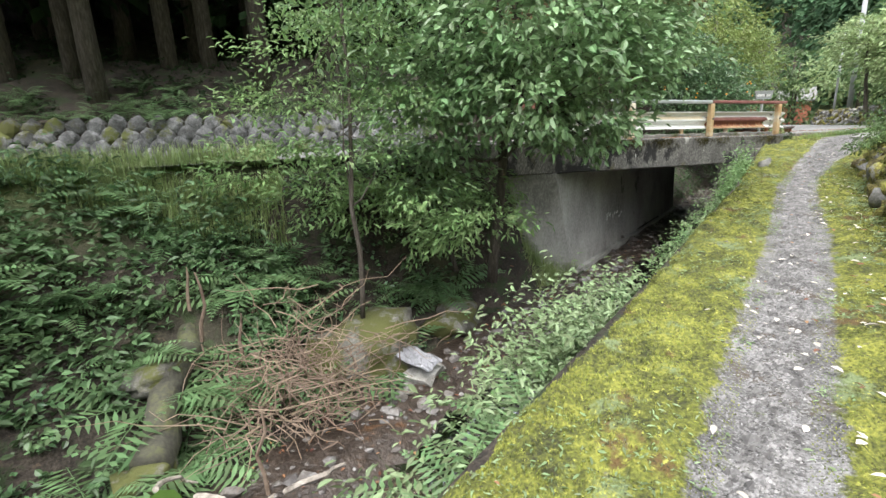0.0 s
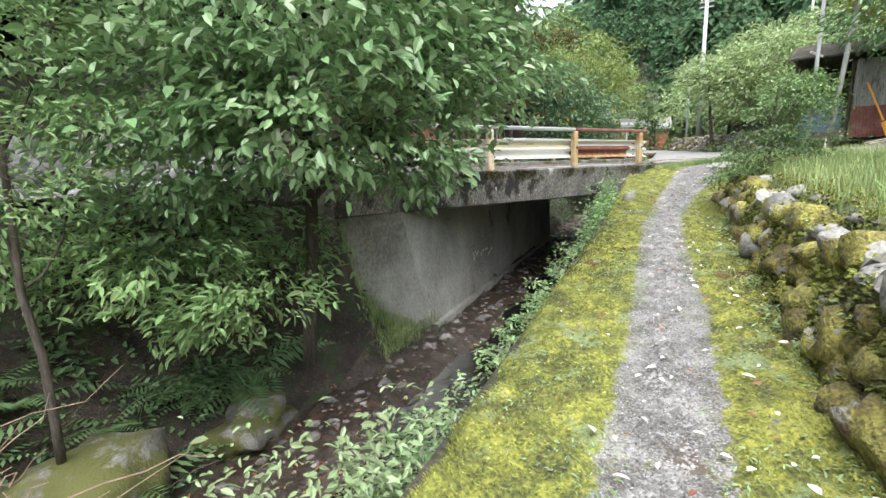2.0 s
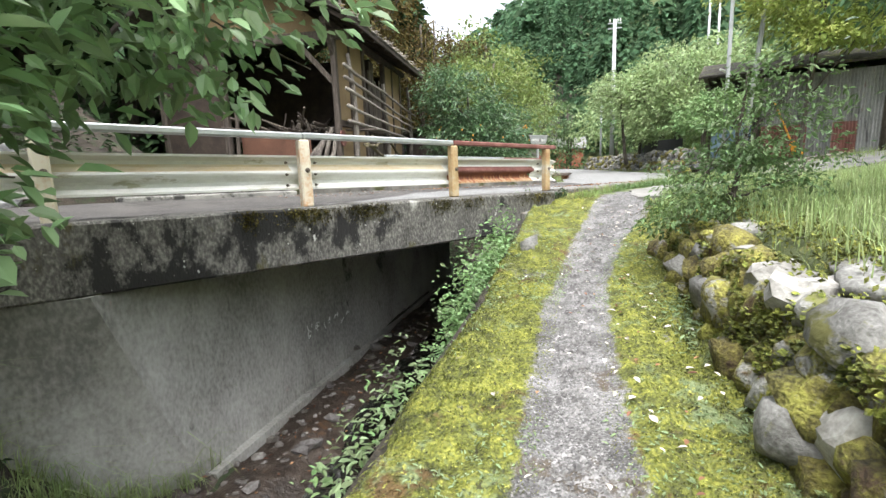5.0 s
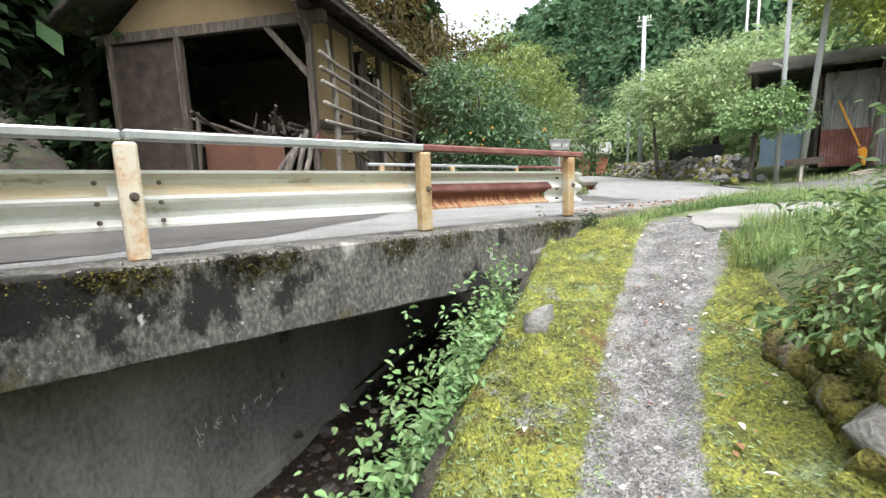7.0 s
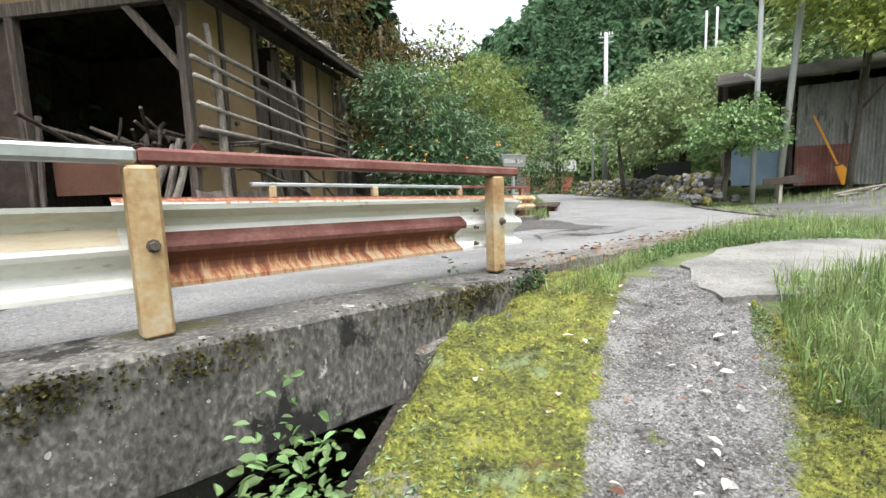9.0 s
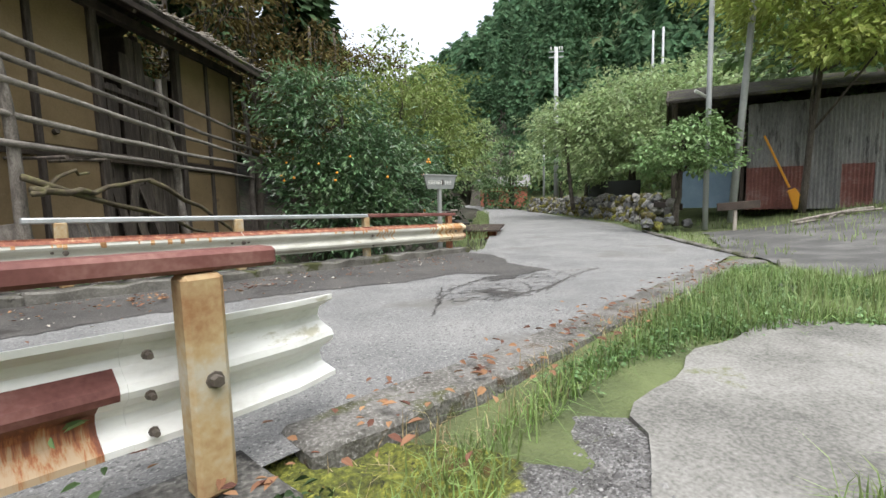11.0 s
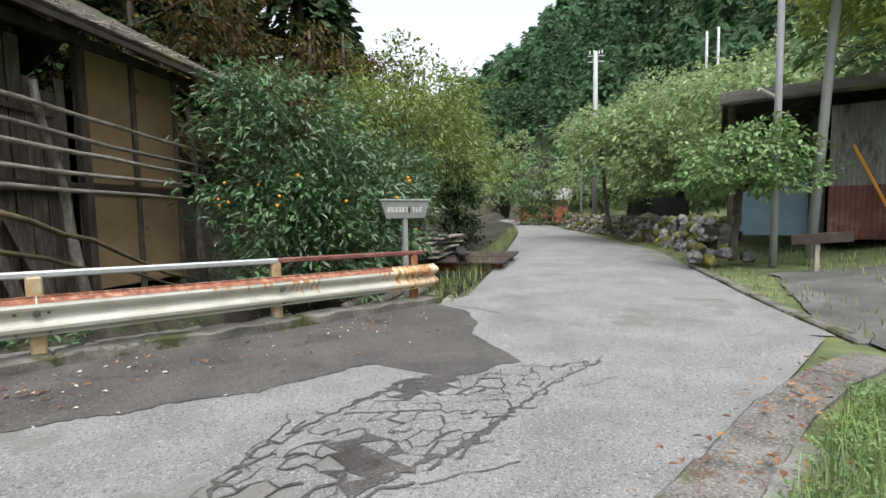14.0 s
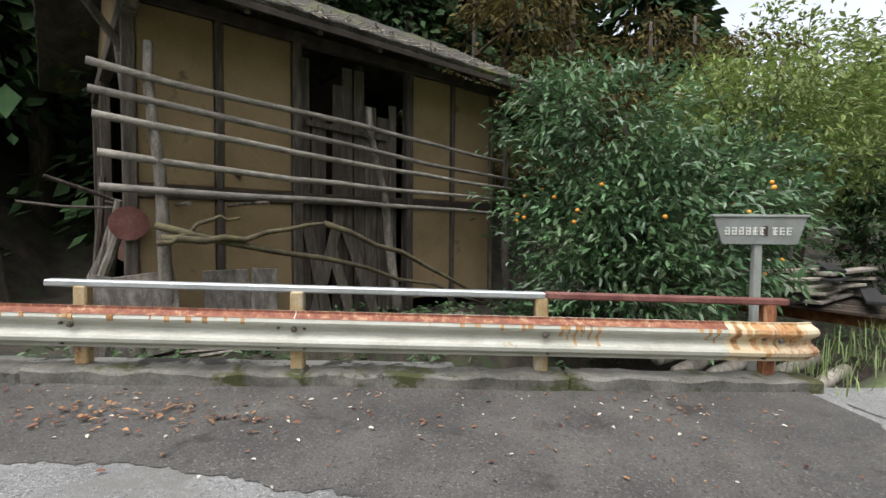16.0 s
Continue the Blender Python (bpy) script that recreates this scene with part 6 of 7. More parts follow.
single("shade_net", beam((25.6, 24.2, 1.9), (36, 38, 2.4), 0.03, 1.3), M["black"], "black shade netting behind the garden trees", "netting")

# ---- creek boulders and debris ----
BOULDER = rock_mesh("boulder", 3, M["boulder"], 0.75, 3, 0.28, True)
def boulder(loc, size, rz, label, mesh=BOULDER):
    ob = tagged(part("boulder", mesh), label, "boulder", "creek boulders")
    ob.matrix_world = pose(*loc, 0, 0, rz) @ Matrix.Diagonal((*size, 1))
    return ob
boulder((-1.05, 5.45, -1.42), (1.75, 1.25, 1.35), 20, "big moss-capped boulder at the water's edge")
boulder((-0.35, 5.2, -1.6), (0.7, 0.55, 0.6), 70, "dark wet rock in the creek", STONES[1])
boulder((0.1, 6.6, -1.5), (1.2, 0.8, 0.75), 70, "mossy rock on the far bank", BOULDER)
boulder((-3.0, 4.3, -1.0), (0.7, 0.5, 0.4), 10, "mossy flat rock on the bank", BOULDER)
boulder((-2.6, 3.4, -1.45), (0.6, 0.45, 0.4), 40, "mossy flat rock on the bank", BOULDER)
boulder((6.26, 8.98, 0.36), (0.34, 0.24, 0.6), 40, "pale upright stone at the path edge", PALE[3])
rag = bmesh.new()
bmesh.ops.create_grid(rag, x_segments=14, y_segments=20, size=0.5)
for v in rag.verts:
    v.co = Vector((v.co.x * 0.34 + 0.04 * math.sin(v.co.y * 9), v.co.y * 0.75, 0.16 - v.co.y ** 2 * 0.5 + 0.05 * noise.noise(v.co * 6)))
rag.transform(pose(-0.5, 5.15, -1.4, 0, 0, 60))
single("plastic_rag", rag, M["rag"], "grey shredded plastic sheet snagged on a rock", "plastic sheet")
r = np.random.default_rng(37)
pcs = []
PEBBLE = rock_mesh("pebble", 5, M["creek_stone"], 0.7, 1)
base_v, base_f = [np.array([v.co for v in PEBBLE.vertices])], [list(p.vertices) for p in PEBBLE.polygons]
for i in range(2200):
    u_ = r.uniform(1, 26)
    v_ = -3.6 + abs(r.normal(0, 0.55)) if r.random() < 0.7 else r.uniform(-3.3, -1.0)
    x, y = xy(u_, v_)
    s = r.lognormal(-2.85, 0.6)
    if s > 0.3 or v_ > -0.95:
        continue
    rot = np.array(Euler((r.uniform(0, 6), r.uniform(0, 6), r.uniform(0, 6))).to_matrix())
    z = float(height(x, y))
    pcs.append((base_v[0] @ rot.T * [s, s * 0.8, s * 0.6] + [x, y, z + s * 0.12], base_f))
single("creek_stones", mesh_np("stones", *join(pcs), M["creek_stone"]), None, "grey and brown stones scattered along the creek bed", "stones", kind="stuff")
log = single("mossy_log", mesh_np("log", *tube_np(wobble((-3.1, 5.4, -0.75), (-2.55, 3.4, -1.35), 10, 0.05, 5), np.linspace(0.1, 0.17, 10), 10), M["wet_stone"], True), None, "moss-covered fallen log on the bank", "log")
log2 = single("dead_log", mesh_np("log", *tube_np(wobble((-3.4, 1.9, -1.0), (-1.4, 2.3, -1.45), 9, 0.05, 6), np.linspace(0.13, 0.05, 9), 9), M["mossy_stick"], True), None, "broken brown log across the bank", "log")
for i, (x, y, z, h) in enumerate(((-2.55, 4.5, -0.7, 0.75), (-2.85, 4.9, -0.5, 0.5), (-2.2, 4.6, -0.9, 0.45), (-1.55, 3.3, -1.6, 0.8))):
    single("dead_stake", mesh_np("stake", *tube_np(wobble((x, y, z), (x + 0.05, y, z + h), 5, 0.025, i), [0.02, 0.018, 0.016, 0.014, 0.008], 6), M["twig"]), None, "broken dead stem standing on the bank", "dead stem", "dead stems")
pcs = []
for i in range(430):
    a = np.array([-1.6 + r.normal(0, 0.38), 4.5 + r.normal(0, 0.42), -1.45 + abs(r.normal(0, 0.4))])
    b = a + [r.normal(0, 0.5), r.normal(0, 0.4), r.normal(0.0, 0.32)]
    pcs.append(tube_np(wobble(a, b, 6, 0.05, i), np.linspace(0.0075, 0.0025, 6), 4))
single("brush_pile", mesh_np("twigs", *join(pcs), M["twig"]), None, "tangle of dead brown twigs caught in the creek", "brush pile", kind="stuff")
for i in range(7):
    a = np.array([-2.6 + r.uniform(0, 1.4), 2.3 + r.uniform(0, 0.8), -1.2])
    single("dead_branch", mesh_np("branch", *tube_np(wobble(a, a + [r.normal(0.3, 0.4), r.normal(-0.1, 0.4), r.normal(0.05, 0.2)], 6, 0.05, i), np.linspace(0.025, 0.01, 6), 6), M["pale_wood"]), None, "pale driftwood branch on the bank", "branch", "driftwood branches")

# ---- plants ----
def leaf6(c, size, seed=0, aspect=0.45, droop=0.25, dirs=None, spread=0.5, flat=0.5):
    """Pointed oval leaves at the places c, folded along the midrib and drooping at the tip."""
    r = np.random.default_rng(seed)
    n = len(c)
    if dirs is None:
        az = r.uniform(0, 2 * np.pi, n)
        d = np.stack([np.cos(az), np.sin(az), r.normal(-droop, 0.35, n)], 1)
    else:
        d = dirs + r.normal(0, spread, (n, 3)) + [0, 0, -droop]
    d /= np.linalg.norm(d, axis=1)[:, None] + 1e-9
    up = np.stack([r.normal(0, flat, n), r.normal(0, flat, n), np.ones(n)], 1)
    side = np.cross(d, up)
    side /= np.linalg.norm(side, axis=1)[:, None] + 1e-9
    nor = np.cross(side, d)
    L = (size * r.uniform(0.55, 1.25, n))[:, None]
    W = L * aspect * 0.5
    l1 = c + d * L * 0.3 + side * W * 0.9 + nor * W * 0.35
    l2 = c + d * L * 0.65 + side * W * 0.8 + nor * W * 0.15
    r1 = c + d * L * 0.3 - side * W * 0.9 + nor * W * 0.35
    r2 = c + d * L * 0.65 - side * W * 0.8 + nor * W * 0.15
    v = np.stack([c, l1, l2, c + d * L - nor * L * 0.12, r2, r1], 1).reshape(-1, 3)
    k = np.arange(n)[:, None] * 6
    f = np.concatenate([k + [0, 3, 2, 1], k + [0, 5, 4, 3]], 0)
    return v, f


def leaf4(c, size, seed=0, aspect=0.6, dirs=None, droop=0.2, spread=0.5):
    """Cheap four-cornered leaf sprays for plants further off."""
    r = np.random.default_rng(seed)
    n = len(c)
    d = (dirs if dirs is not None else r.normal(0, 1, (n, 3))) + r.normal(0, spread, (n, 3)) + [0, 0, -droop]
    d /= np.linalg.norm(d, axis=1)[:, None] + 1e-9
    side = np.cross(d, r.normal(0, 0.5, (n, 3)) + [0, 0, 1])
    side /= np.linalg.norm(side, axis=1)[:, None] + 1e-9
    L = (size * r.uniform(0.5, 1.3, n))[:, None]
    W = L * aspect * 0.5
    v = np.stack([c, c + d * L * 0.5 + side * W, c + d * L - [0, 0, 0.1] * L, c + d * L * 0.5 - side * W], 1).reshape(-1, 3)
    k = np.arange(n)[:, None] * 4
    return v, k + [0, 1, 2, 3]


def crown_pts(blobs, seed, clump=22, tight=0.16, shell=0.45):
    """Leaf places in ragged clumps through ellipsoids; blobs: centre, radii, number of leaves."""
    r = np.random.default_rng(seed)
    pts, dirs = [], []
    for c, rad, n in blobs:
        c, rad = np.array(c, float), np.array(rad, float)
        m = max(1, n // clump)
        d = r.normal(0, 1, (m, 3))
        d /= np.linalg.norm(d, axis=1)[:, None]
        q = d * (shell + (1.08 - shell) * r.random((m, 1)) ** 0.6) * rad * (1 + 0.25 * r.normal(0, 1, (m, 1)) * 0.5)
        p = np.repeat(c + q, clump, 0)
        spread = tight * rad.mean() ** 0.5
        p = p + r.normal(0, 1, p.shape) * [spread, spread, spread * 0.45]
        pts.append(p)
        dirs.append(np.repeat(d * [1, 1, 0.35], clump, 0))
    return np.concatenate(pts), np.concatenate(dirs)


def stems(root, top, blobs, r0, seed, bend=0.12):
    """Trunk pieces and limbs that reach from the trunk into every blob."""
    tr = wobble(root, top, 10, bend * 0.3, seed)
    trunk = tube_np(tr, np.linspace(r0, r0 * 0.35, 10), 9)
    limbs = []
    for i, (c, rad, n) in enumerate(blobs):
        k = int(np.clip(3 + (i * 2) % 6, 2, 8))
        a, b = tr[k], np.array(c, float)
        limbs.append(tube_np(wobble(a, b, 7, bend * 0.35, seed + i + 1), np.linspace(r0 * 0.4, r0 * 0.08, 7), 6))
        rr = np.random.default_rng(seed * 31 + i)
        for j in range(5):
            q = b + rr.normal(0, 0.55, 3) * np.array(rad)
            limbs.append(tube_np(wobble(a * 0.4 + b * 0.6, q, 5, bend * 0.3, seed + 50 + j), np.linspace(r0 * 0.14, r0 * 0.04, 5), 5))
    return trunk, limbs


def limbs_of(limbs, per=6):
    """One mesh per main limb: the limb with its own twigs."""
    return [join(limbs[i:i + per]) for i in range(0, len(limbs), per)]


def tree(name, label, cat, root, top, blobs, r0, leaf, size, seed, near=True, aspect=0.45, bark="bark", tight=0.16, droop=0.25, group=""):
    t = thing(name, label, cat, group)
    trunk, limbs = stems(root, top, blobs, r0, seed)
    part("trunk", mesh_np("trunk", *trunk, M[bark], True), None, t)
    for lv, lf in limbs_of(limbs):
        part("branch", mesh_np("branch", lv, lf, M[bark], True), None, t)
    p, d = crown_pts(blobs, seed + 5, tight=tight)
    part("crown", mesh_np("crown", *(leaf6 if near else leaf4)(p, size, seed + 6, aspect=aspect, dirs=d, droop=droop), M[leaf]), None, t)
    return t


# broadleaf tree that overhangs the creek before the bridge
tree("broadleaf_tree", "leafy broadleaf tree overhanging the creek by the bridge", "tree", (0.75, 7.0, -1.0), (1.0, 6.7, 4.6),
     [((1.0, 5.5, 2.5), (1.2, 0.9, 0.8), 2300), ((1.95, 6.0, 2.45), (0.8, 0.8, 0.75), 1500), ((0.1, 6.3, 2.4), (1.1, 0.9, 0.9), 1900), ((1.2, 6.8, 4.0), (2.0, 1.6, 1.2), 3200),
      ((0.0, 6.2, 1.4), (0.8, 0.7, 0.6), 900), ((1.6, 6.9, 1.45), (0.6, 0.6, 0.5), 700), ((2.9, 7.1, 3.0), (0.75, 0.7, 0.7), 1100), ((2.4, 6.5, 3.6), (1.0, 0.9, 0.8), 1300),
      ((-0.9, 6.6, 3.2), (1.0, 1.0, 0.9), 1300),
      ((1.0, 5.6, 1.75), (1.0, 0.7, 0.5), 1700), ((2.1, 6.3, 1.75), (0.75, 0.6, 0.5), 1300), ((2.9, 7.0, 2.3), (0.8, 0.6, 0.6), 1400), ((3.3, 7.3, 3.2), (0.8, 0.7, 0.8), 1200), ((1.9, 6.2, 1.3), (0.7, 0.5, 0.35), 800), ((0.1, 5.9, 1.9), (0.9, 0.7, 0.6), 1300), ((-0.2, 6.6, 0.9), (0.9, 0.6, 0.5), 900)],
     0.085, "leaf_side", 0.115, 101, aspect=0.54, tight=0.17)
tree("understorey_shrub", "low leafy boughs spreading over the creek bank", "shrub", (0.2, 7.3, -0.9), (0.1, 7.2, 0.5),
     [((-0.1, 7.0, 0.25), (0.9, 0.6, 0.35), 1000), ((-0.9, 6.6, 0.35), (0.8, 0.7, 0.4), 900), ((-1.6, 6.4, 0.6), (0.8, 0.7, 0.4), 800), ((0.7, 7.2, 0.5), (0.5, 0.5, 0.5), 400), ((-2.4, 6.2, 0.9), (0.9, 0.7, 0.4), 700),
      ((0.45, 5.65, 0.2), (0.75, 0.45, 0.22), 700), ((-0.3, 5.8, 0.6), (0.7, 0.5, 0.25), 650), ((0.0, 6.2, 0.0), (0.6, 0.5, 0.25), 450)],
     0.04, "leaf_bright", 0.105, 131, aspect=0.36, tight=0.15)
tree("young_tree", "slender young tree with fine light-green foliage on the bank", "tree", (-1.06, 5.5, -1.0), (-1.0, 5.6, 3.4),
     [((-1.1, 5.5, 2.3), (1.0, 0.9, 0.35), 1500), ((-0.5, 5.8, 2.9), (1.0, 0.9, 0.4), 1400), ((-1.7, 5.6, 1.75), (0.8, 0.7, 0.25), 900), ((-0.4, 5.5, 1.6), (0.8, 0.6, 0.25), 900),
      ((-1.1, 5.4, 1.25), (0.9, 0.6, 0.25), 800), ((-1.3, 5.9, 3.4), (0.9, 0.9, 0.4), 900)],
     0.035, "leaf_bright", 0.07, 151, aspect=0.4, tight=0.17, droop=0.1)
# fruiting bush behind the far rail
citrus = tree("fruit_bush", "dense glossy-leaved bush with small orange fruit beside the barn", "bush", (11.0, 21.0, 0.4), (11.1, 21.2, 4.2),
     [((10.7, 20.9, 3.6), (1.4, 1.3, 1.4), 3400), ((11.6, 20.6, 2.5), (1.5, 1.2, 1.2), 3400), ((10.4, 20.4, 2.2), (1.2, 1.0, 1.1), 2600), ((12.5, 21.0, 2.0), (1.1, 1.0, 1.0), 2200),
      ((11.2, 20.0, 1.4), (1.4, 0.8, 0.8), 2200), ((10.0, 21.0, 4.3), (0.9, 0.8, 0.7), 1100), ((12.9, 22.0, 3.0), (1.3, 1.2, 1.1), 1900)],
     0.1, "leaf_dark", 0.165, 171, aspect=0.38, tight=0.2)
r = np.random.default_rng(61)
FRUIT = bmesh.new()
bmesh.ops.create_icosphere(FRUIT, subdivisions=2, radius=0.03)
FRUIT_ME = bpy.data.meshes.new("fruit")
FRUIT.to_mesh(FRUIT_ME)
FRUIT.free()
FRUIT_ME.materials.append(M["fruit"])
FRUIT_ME.shade_smooth()
for i in range(30):
    a, b = r.uniform(0, 2 * np.pi), r.uniform(-0.6, 0.5)
    part("fruit", FRUIT_ME, None, citrus, "small orange fruit" if i == 0 else "", pose(11.3 + 1.9 * math.cos(a) * math.cos(b), 20.5 + 1.15 * math.sin(a) * math.cos(b) - 0.2, 2.2 + 1.4 * math.sin(b)))

# bush on the dry-stone wall
tree("evergreen_bush", "small dark evergreen bush on the dry-stone wall", "bush", (7.25, 7.2, 0.6), (7.35, 7.25, 2.1),
     [((7.2, 7.25, 1.15), (0.5, 0.5, 0.4), 1700), ((7.35, 7.2, 1.65), (0.42, 0.42, 0.45), 1200), ((6.95, 7.45, 0.95), (0.35, 0.35, 0.28), 800), ((7.75, 6.95, 1.35), (0.4, 0.4, 0.5), 900), ((7.5, 7.0, 2.0), (0.3, 0.3, 0.3), 350)], 0.03, "leaf", 0.055, 181, tight=0.13)
tree("evergreen_tree", "dark glossy evergreen leaning over the meadow wall", "tree", (10.2, 4.6, 0.7), (9.6, 5.2, 4.2),
     [((8.1, 6.5, 2.75), (0.65, 0.6, 0.35), 1100), ((8.8, 5.9, 3.2), (0.9, 0.8, 0.5), 1400), ((9.3, 5.2, 3.9), (1.1, 1.0, 0.6), 1500), ((8.2, 5.9, 2.3), (0.45, 0.4, 0.25), 400), ((9.6, 5.6, 4.6), (1.0, 1.0, 0.6), 1000)], 0.13, "leaf_dark", 0.085, 187, tight=0.16)
# trees round the yard
tree("maple", "small bright green maple before the shed", "tree", (20.15, 18.4, 0.9), (20.3, 18.4, 3.6),
     [((20.2, 18.3, 3.2), (1.2, 1.2, 0.5), 1500), ((20.6, 17.9, 2.8), (0.9, 0.9, 0.35), 900), ((19.8, 18.8, 2.8), (0.9, 0.9, 0.35), 900), ((20.4, 18.3, 3.7), (0.8, 0.8, 0.35), 700)], 0.1, "leaf_bright", 0.14, 191, tight=0.17, aspect=0.6)
tree("broad_tree", "broad-crowned tree with olive-green leaves in the garden", "tree", (27.4, 26.2, 1.5), (27.6, 26.0, 7.0),
     [((27.3, 25.6, 6.0), (2.8, 2.6, 1.6), 4200), ((25.2, 25.6, 4.6), (2.2, 2.0, 1.3), 2800), ((29.2, 24.2, 5.2), (2.4, 2.2, 1.5), 2800), ((26.2, 24.0, 4.2), (2.0, 1.8, 1.0), 2400), ((28.6, 27.5, 7.2), (2.4, 2.2, 1.5), 2400), ((25.0, 27.5, 5.6), (1.8, 1.8, 1.2), 1600)],
     0.22, "leaf_olive", 0.26, 201, near=False, tight=0.2)
tree("yard_tree", "tall tree with yellowing leaves before the shed", "tree", (23.2, 16.6, 1.2), (23.8, 16.4, 8.5),
     [((23.0, 16.4, 7.0), (2.2, 2.0, 1.2), 3000), ((24.5, 14.8, 6.2), (2.0, 1.8, 1.0), 2200), ((22.2, 17.4, 8.3), (2.2, 2.0, 1.2), 2200), ((24.0, 14.0, 7.8), (2.2, 2.0, 1.3), 2400), ((22.6, 15.6, 5.6), (1.3, 1.1, 0.5), 900), ((25.5, 12.5, 6.0), (1.8, 1.8, 1.0), 1500), ((26, 18, 9), (3, 3, 1.6), 2400)],
     0.1, "leaf_yellow", 0.22, 211, aspect=0.5, tight=0.2)
tree("roadside_tree", "slim grey tree beside the lane", "tree", (24.6, 27.4, 1.2), (25.0, 28.4, 5.8),
     [((24.6, 27.8, 5.0), (1.6, 1.6, 1.0), 1300), ((25.6, 29.6, 6.0), (1.8, 1.8, 1.2), 1400)], 0.12, "leaf_olive", 0.24, 221, near=False, tight=0.2)
# trees along the creek past the bush
tree("creek_tree", "spreading yellow-green tree over the creek", "tree", (*xy(29.5, -5.0), 0.3), (*xy(30, -4.6), 6.5),
     [((*xy(28.5, -4.6), 5.0), (2.4, 2.2, 0.9), 2600), ((*xy(30.5, -3.6), 4.0), (2.0, 1.8, 0.7), 1800), ((*xy(30.5, -5.2), 6.0), (2.4, 2.2, 1.0), 2200), ((*xy(32.5, -4.2), 6), (2.2, 2.2, 1.2), 1800)],
     0.16, "leaf_yellow2", 0.2, 231, aspect=0.4, tight=0.2)
tree("creek_tree", "yellow-green tree further along the creek", "tree", (*xy(38, -7.0), 0.3), (*xy(38, -6.6), 9.5),
     [((*xy(37, -6.6), 6.0), (2.8, 2.6, 1.4), 2200), ((*xy(39, -5.6), 4.2), (2.4, 2.2, 1.2), 1600), ((*xy(38, -7.2), 9.0), (2.8, 2.6, 1.6), 2000)], 0.2, "leaf_yellow2", 0.3, 241, near=False, tight=0.22)
for i, (u_, v_, h, lf) in enumerate(((46, 5.5, 7, "leaf_olive"), (52, 4.5, 9, "leaf"), (60, 3.0, 9, "leaf_olive"), (66, -2, 10, "leaf"), (50, -9, 9, "leaf"), (58, -11, 11, "leaf_olive"), (68, -13, 12, "leaf"), (40, 9, 8, "leaf_olive"),
                                     (75, -6, 11, "leaf_olive"), (34, 12, 8, "leaf"), (44, 13, 10, "leaf_olive"), (30, 16, 8, "leaf"), (27, 21, 9, "leaf_olive"), (55, 10, 11, "leaf"))):
    x, y = xy(u_, v_)
    z = float(height(x, y))
    rr = np.random.default_rng(300 + i)
    bl = [((x + rr.normal(0, 1.2), y + rr.normal(0, 1.2), z + h * k), (2.6, 2.6, h * 0.2), 1000) for k in (0.35, 0.5, 0.65, 0.85)]
    tree("roadside_tree", "leafy tree in the valley beside the lane", "tree", (x, y, z - 0.3), (x + 0.3, y, z + h * 0.9), bl, 0.2, lf, 0.42, 310 + i * 7, near=False, tight=0.24, group="valley trees")
tree("small_conifer", "dark small conifer beside the lane", "tree", (*xy(36, -4.4), 0.4), (*xy(36, -4.4), 4.6),
     [((*xy(36, -4.4), 1.4), (1.3, 1.3, 0.8), 1200), ((*xy(36, -4.4), 2.6), (1.0, 1.0, 0.8), 1000), ((*xy(36, -4.4), 3.7), (0.6, 0.6, 0.8), 700)], 0.08, "cedar", 0.22, 251, near=False)


# ---- cedars on the wooded slope ----
def cedar_mesh(h, n, size, seed, lo=0.25, wide=0.2, leafm="cedar"):
    r = np.random.default_rng(seed)
    t = r.random(n) ** 0.75
    az = r.uniform(0, 2 * np.pi, n)
    z = h * (lo + (1 - lo) * t)
    rad = h * wide * (1 - t) ** 0.8 * (0.5 + 0.5 * r.random(n)) * (0.85 + 0.15 * np.sin(z * 5 / h * 7) + 0.25 * np.sin(az * 3 + z * 2.1)) + 0.1
    p = np.stack([rad * np.cos(az), rad * np.sin(az), z - rad * 0.25], 1)
    d = np.stack([np.cos(az), np.sin(az), -0.35 + 0 * az], 1)
    return leaf4(p, size, seed + 1, 0.55, d, 0.2, 0.35)


def cedar_kind(h, n, size, seed, lo, wide, leafm):
    return mesh_np("crown", *cedar_mesh(h, n, size, seed, lo, wide), M[leafm]), mesh_np("trunk", *tube_np([(0, 0, -1), (0, 0, h * 0.4), (0.1, 0, h * 0.9)], [0.26, 0.2, 0.06], 8), M["bark"], True)


KINDS = [cedar_kind(15, 2700, 0.7, 400, 0.2, 0.2, "cedar"), cedar_kind(18, 2900, 0.75, 410, 0.26, 0.19, "cedar"), cedar_kind(13, 4200, 0.44, 420, 0.12, 0.22, "cedar")]
BAY_KIND = cedar_kind(17, 6500, 0.3, 440, 0.24, 0.19, "cedar")
r = np.random.default_rng(71)


def cedar(x, y, kind, label, sc=1.0, group="cedars on the slope"):
    t = thing("cedar_tree", label, "tree", group, at=(x, y, float(height(x, y)) - 0.2), rz=r.uniform(0, 360))
    part("crown", kind[0], None, t, "", pose(0, 0, 0) @ Matrix.Scale(sc, 4))
    part("trunk", kind[1], None, t, "", pose(0, 0, 0) @ Matrix.Scale(sc, 4))


spots = []
while len(spots) < 84:
    s_, n_ = r.uniform(-26, 34), r.uniform(14.5, 40)
    x, y = from_sn(s_, n_)
    u_, v_ = uv(x, y)
    if -v_ - 12.6 < 0 or n_ < 14.6 or any(math.hypot(x - a, y - b) < 2.2 for a, b in spots):
        continue
    spots.append((x, y))
for i, (x, y) in enumerate(spots):
    cedar(x, y, KINDS[i % 3], "dark cedar on the shaded wooded slope", r.uniform(0.85, 1.15))
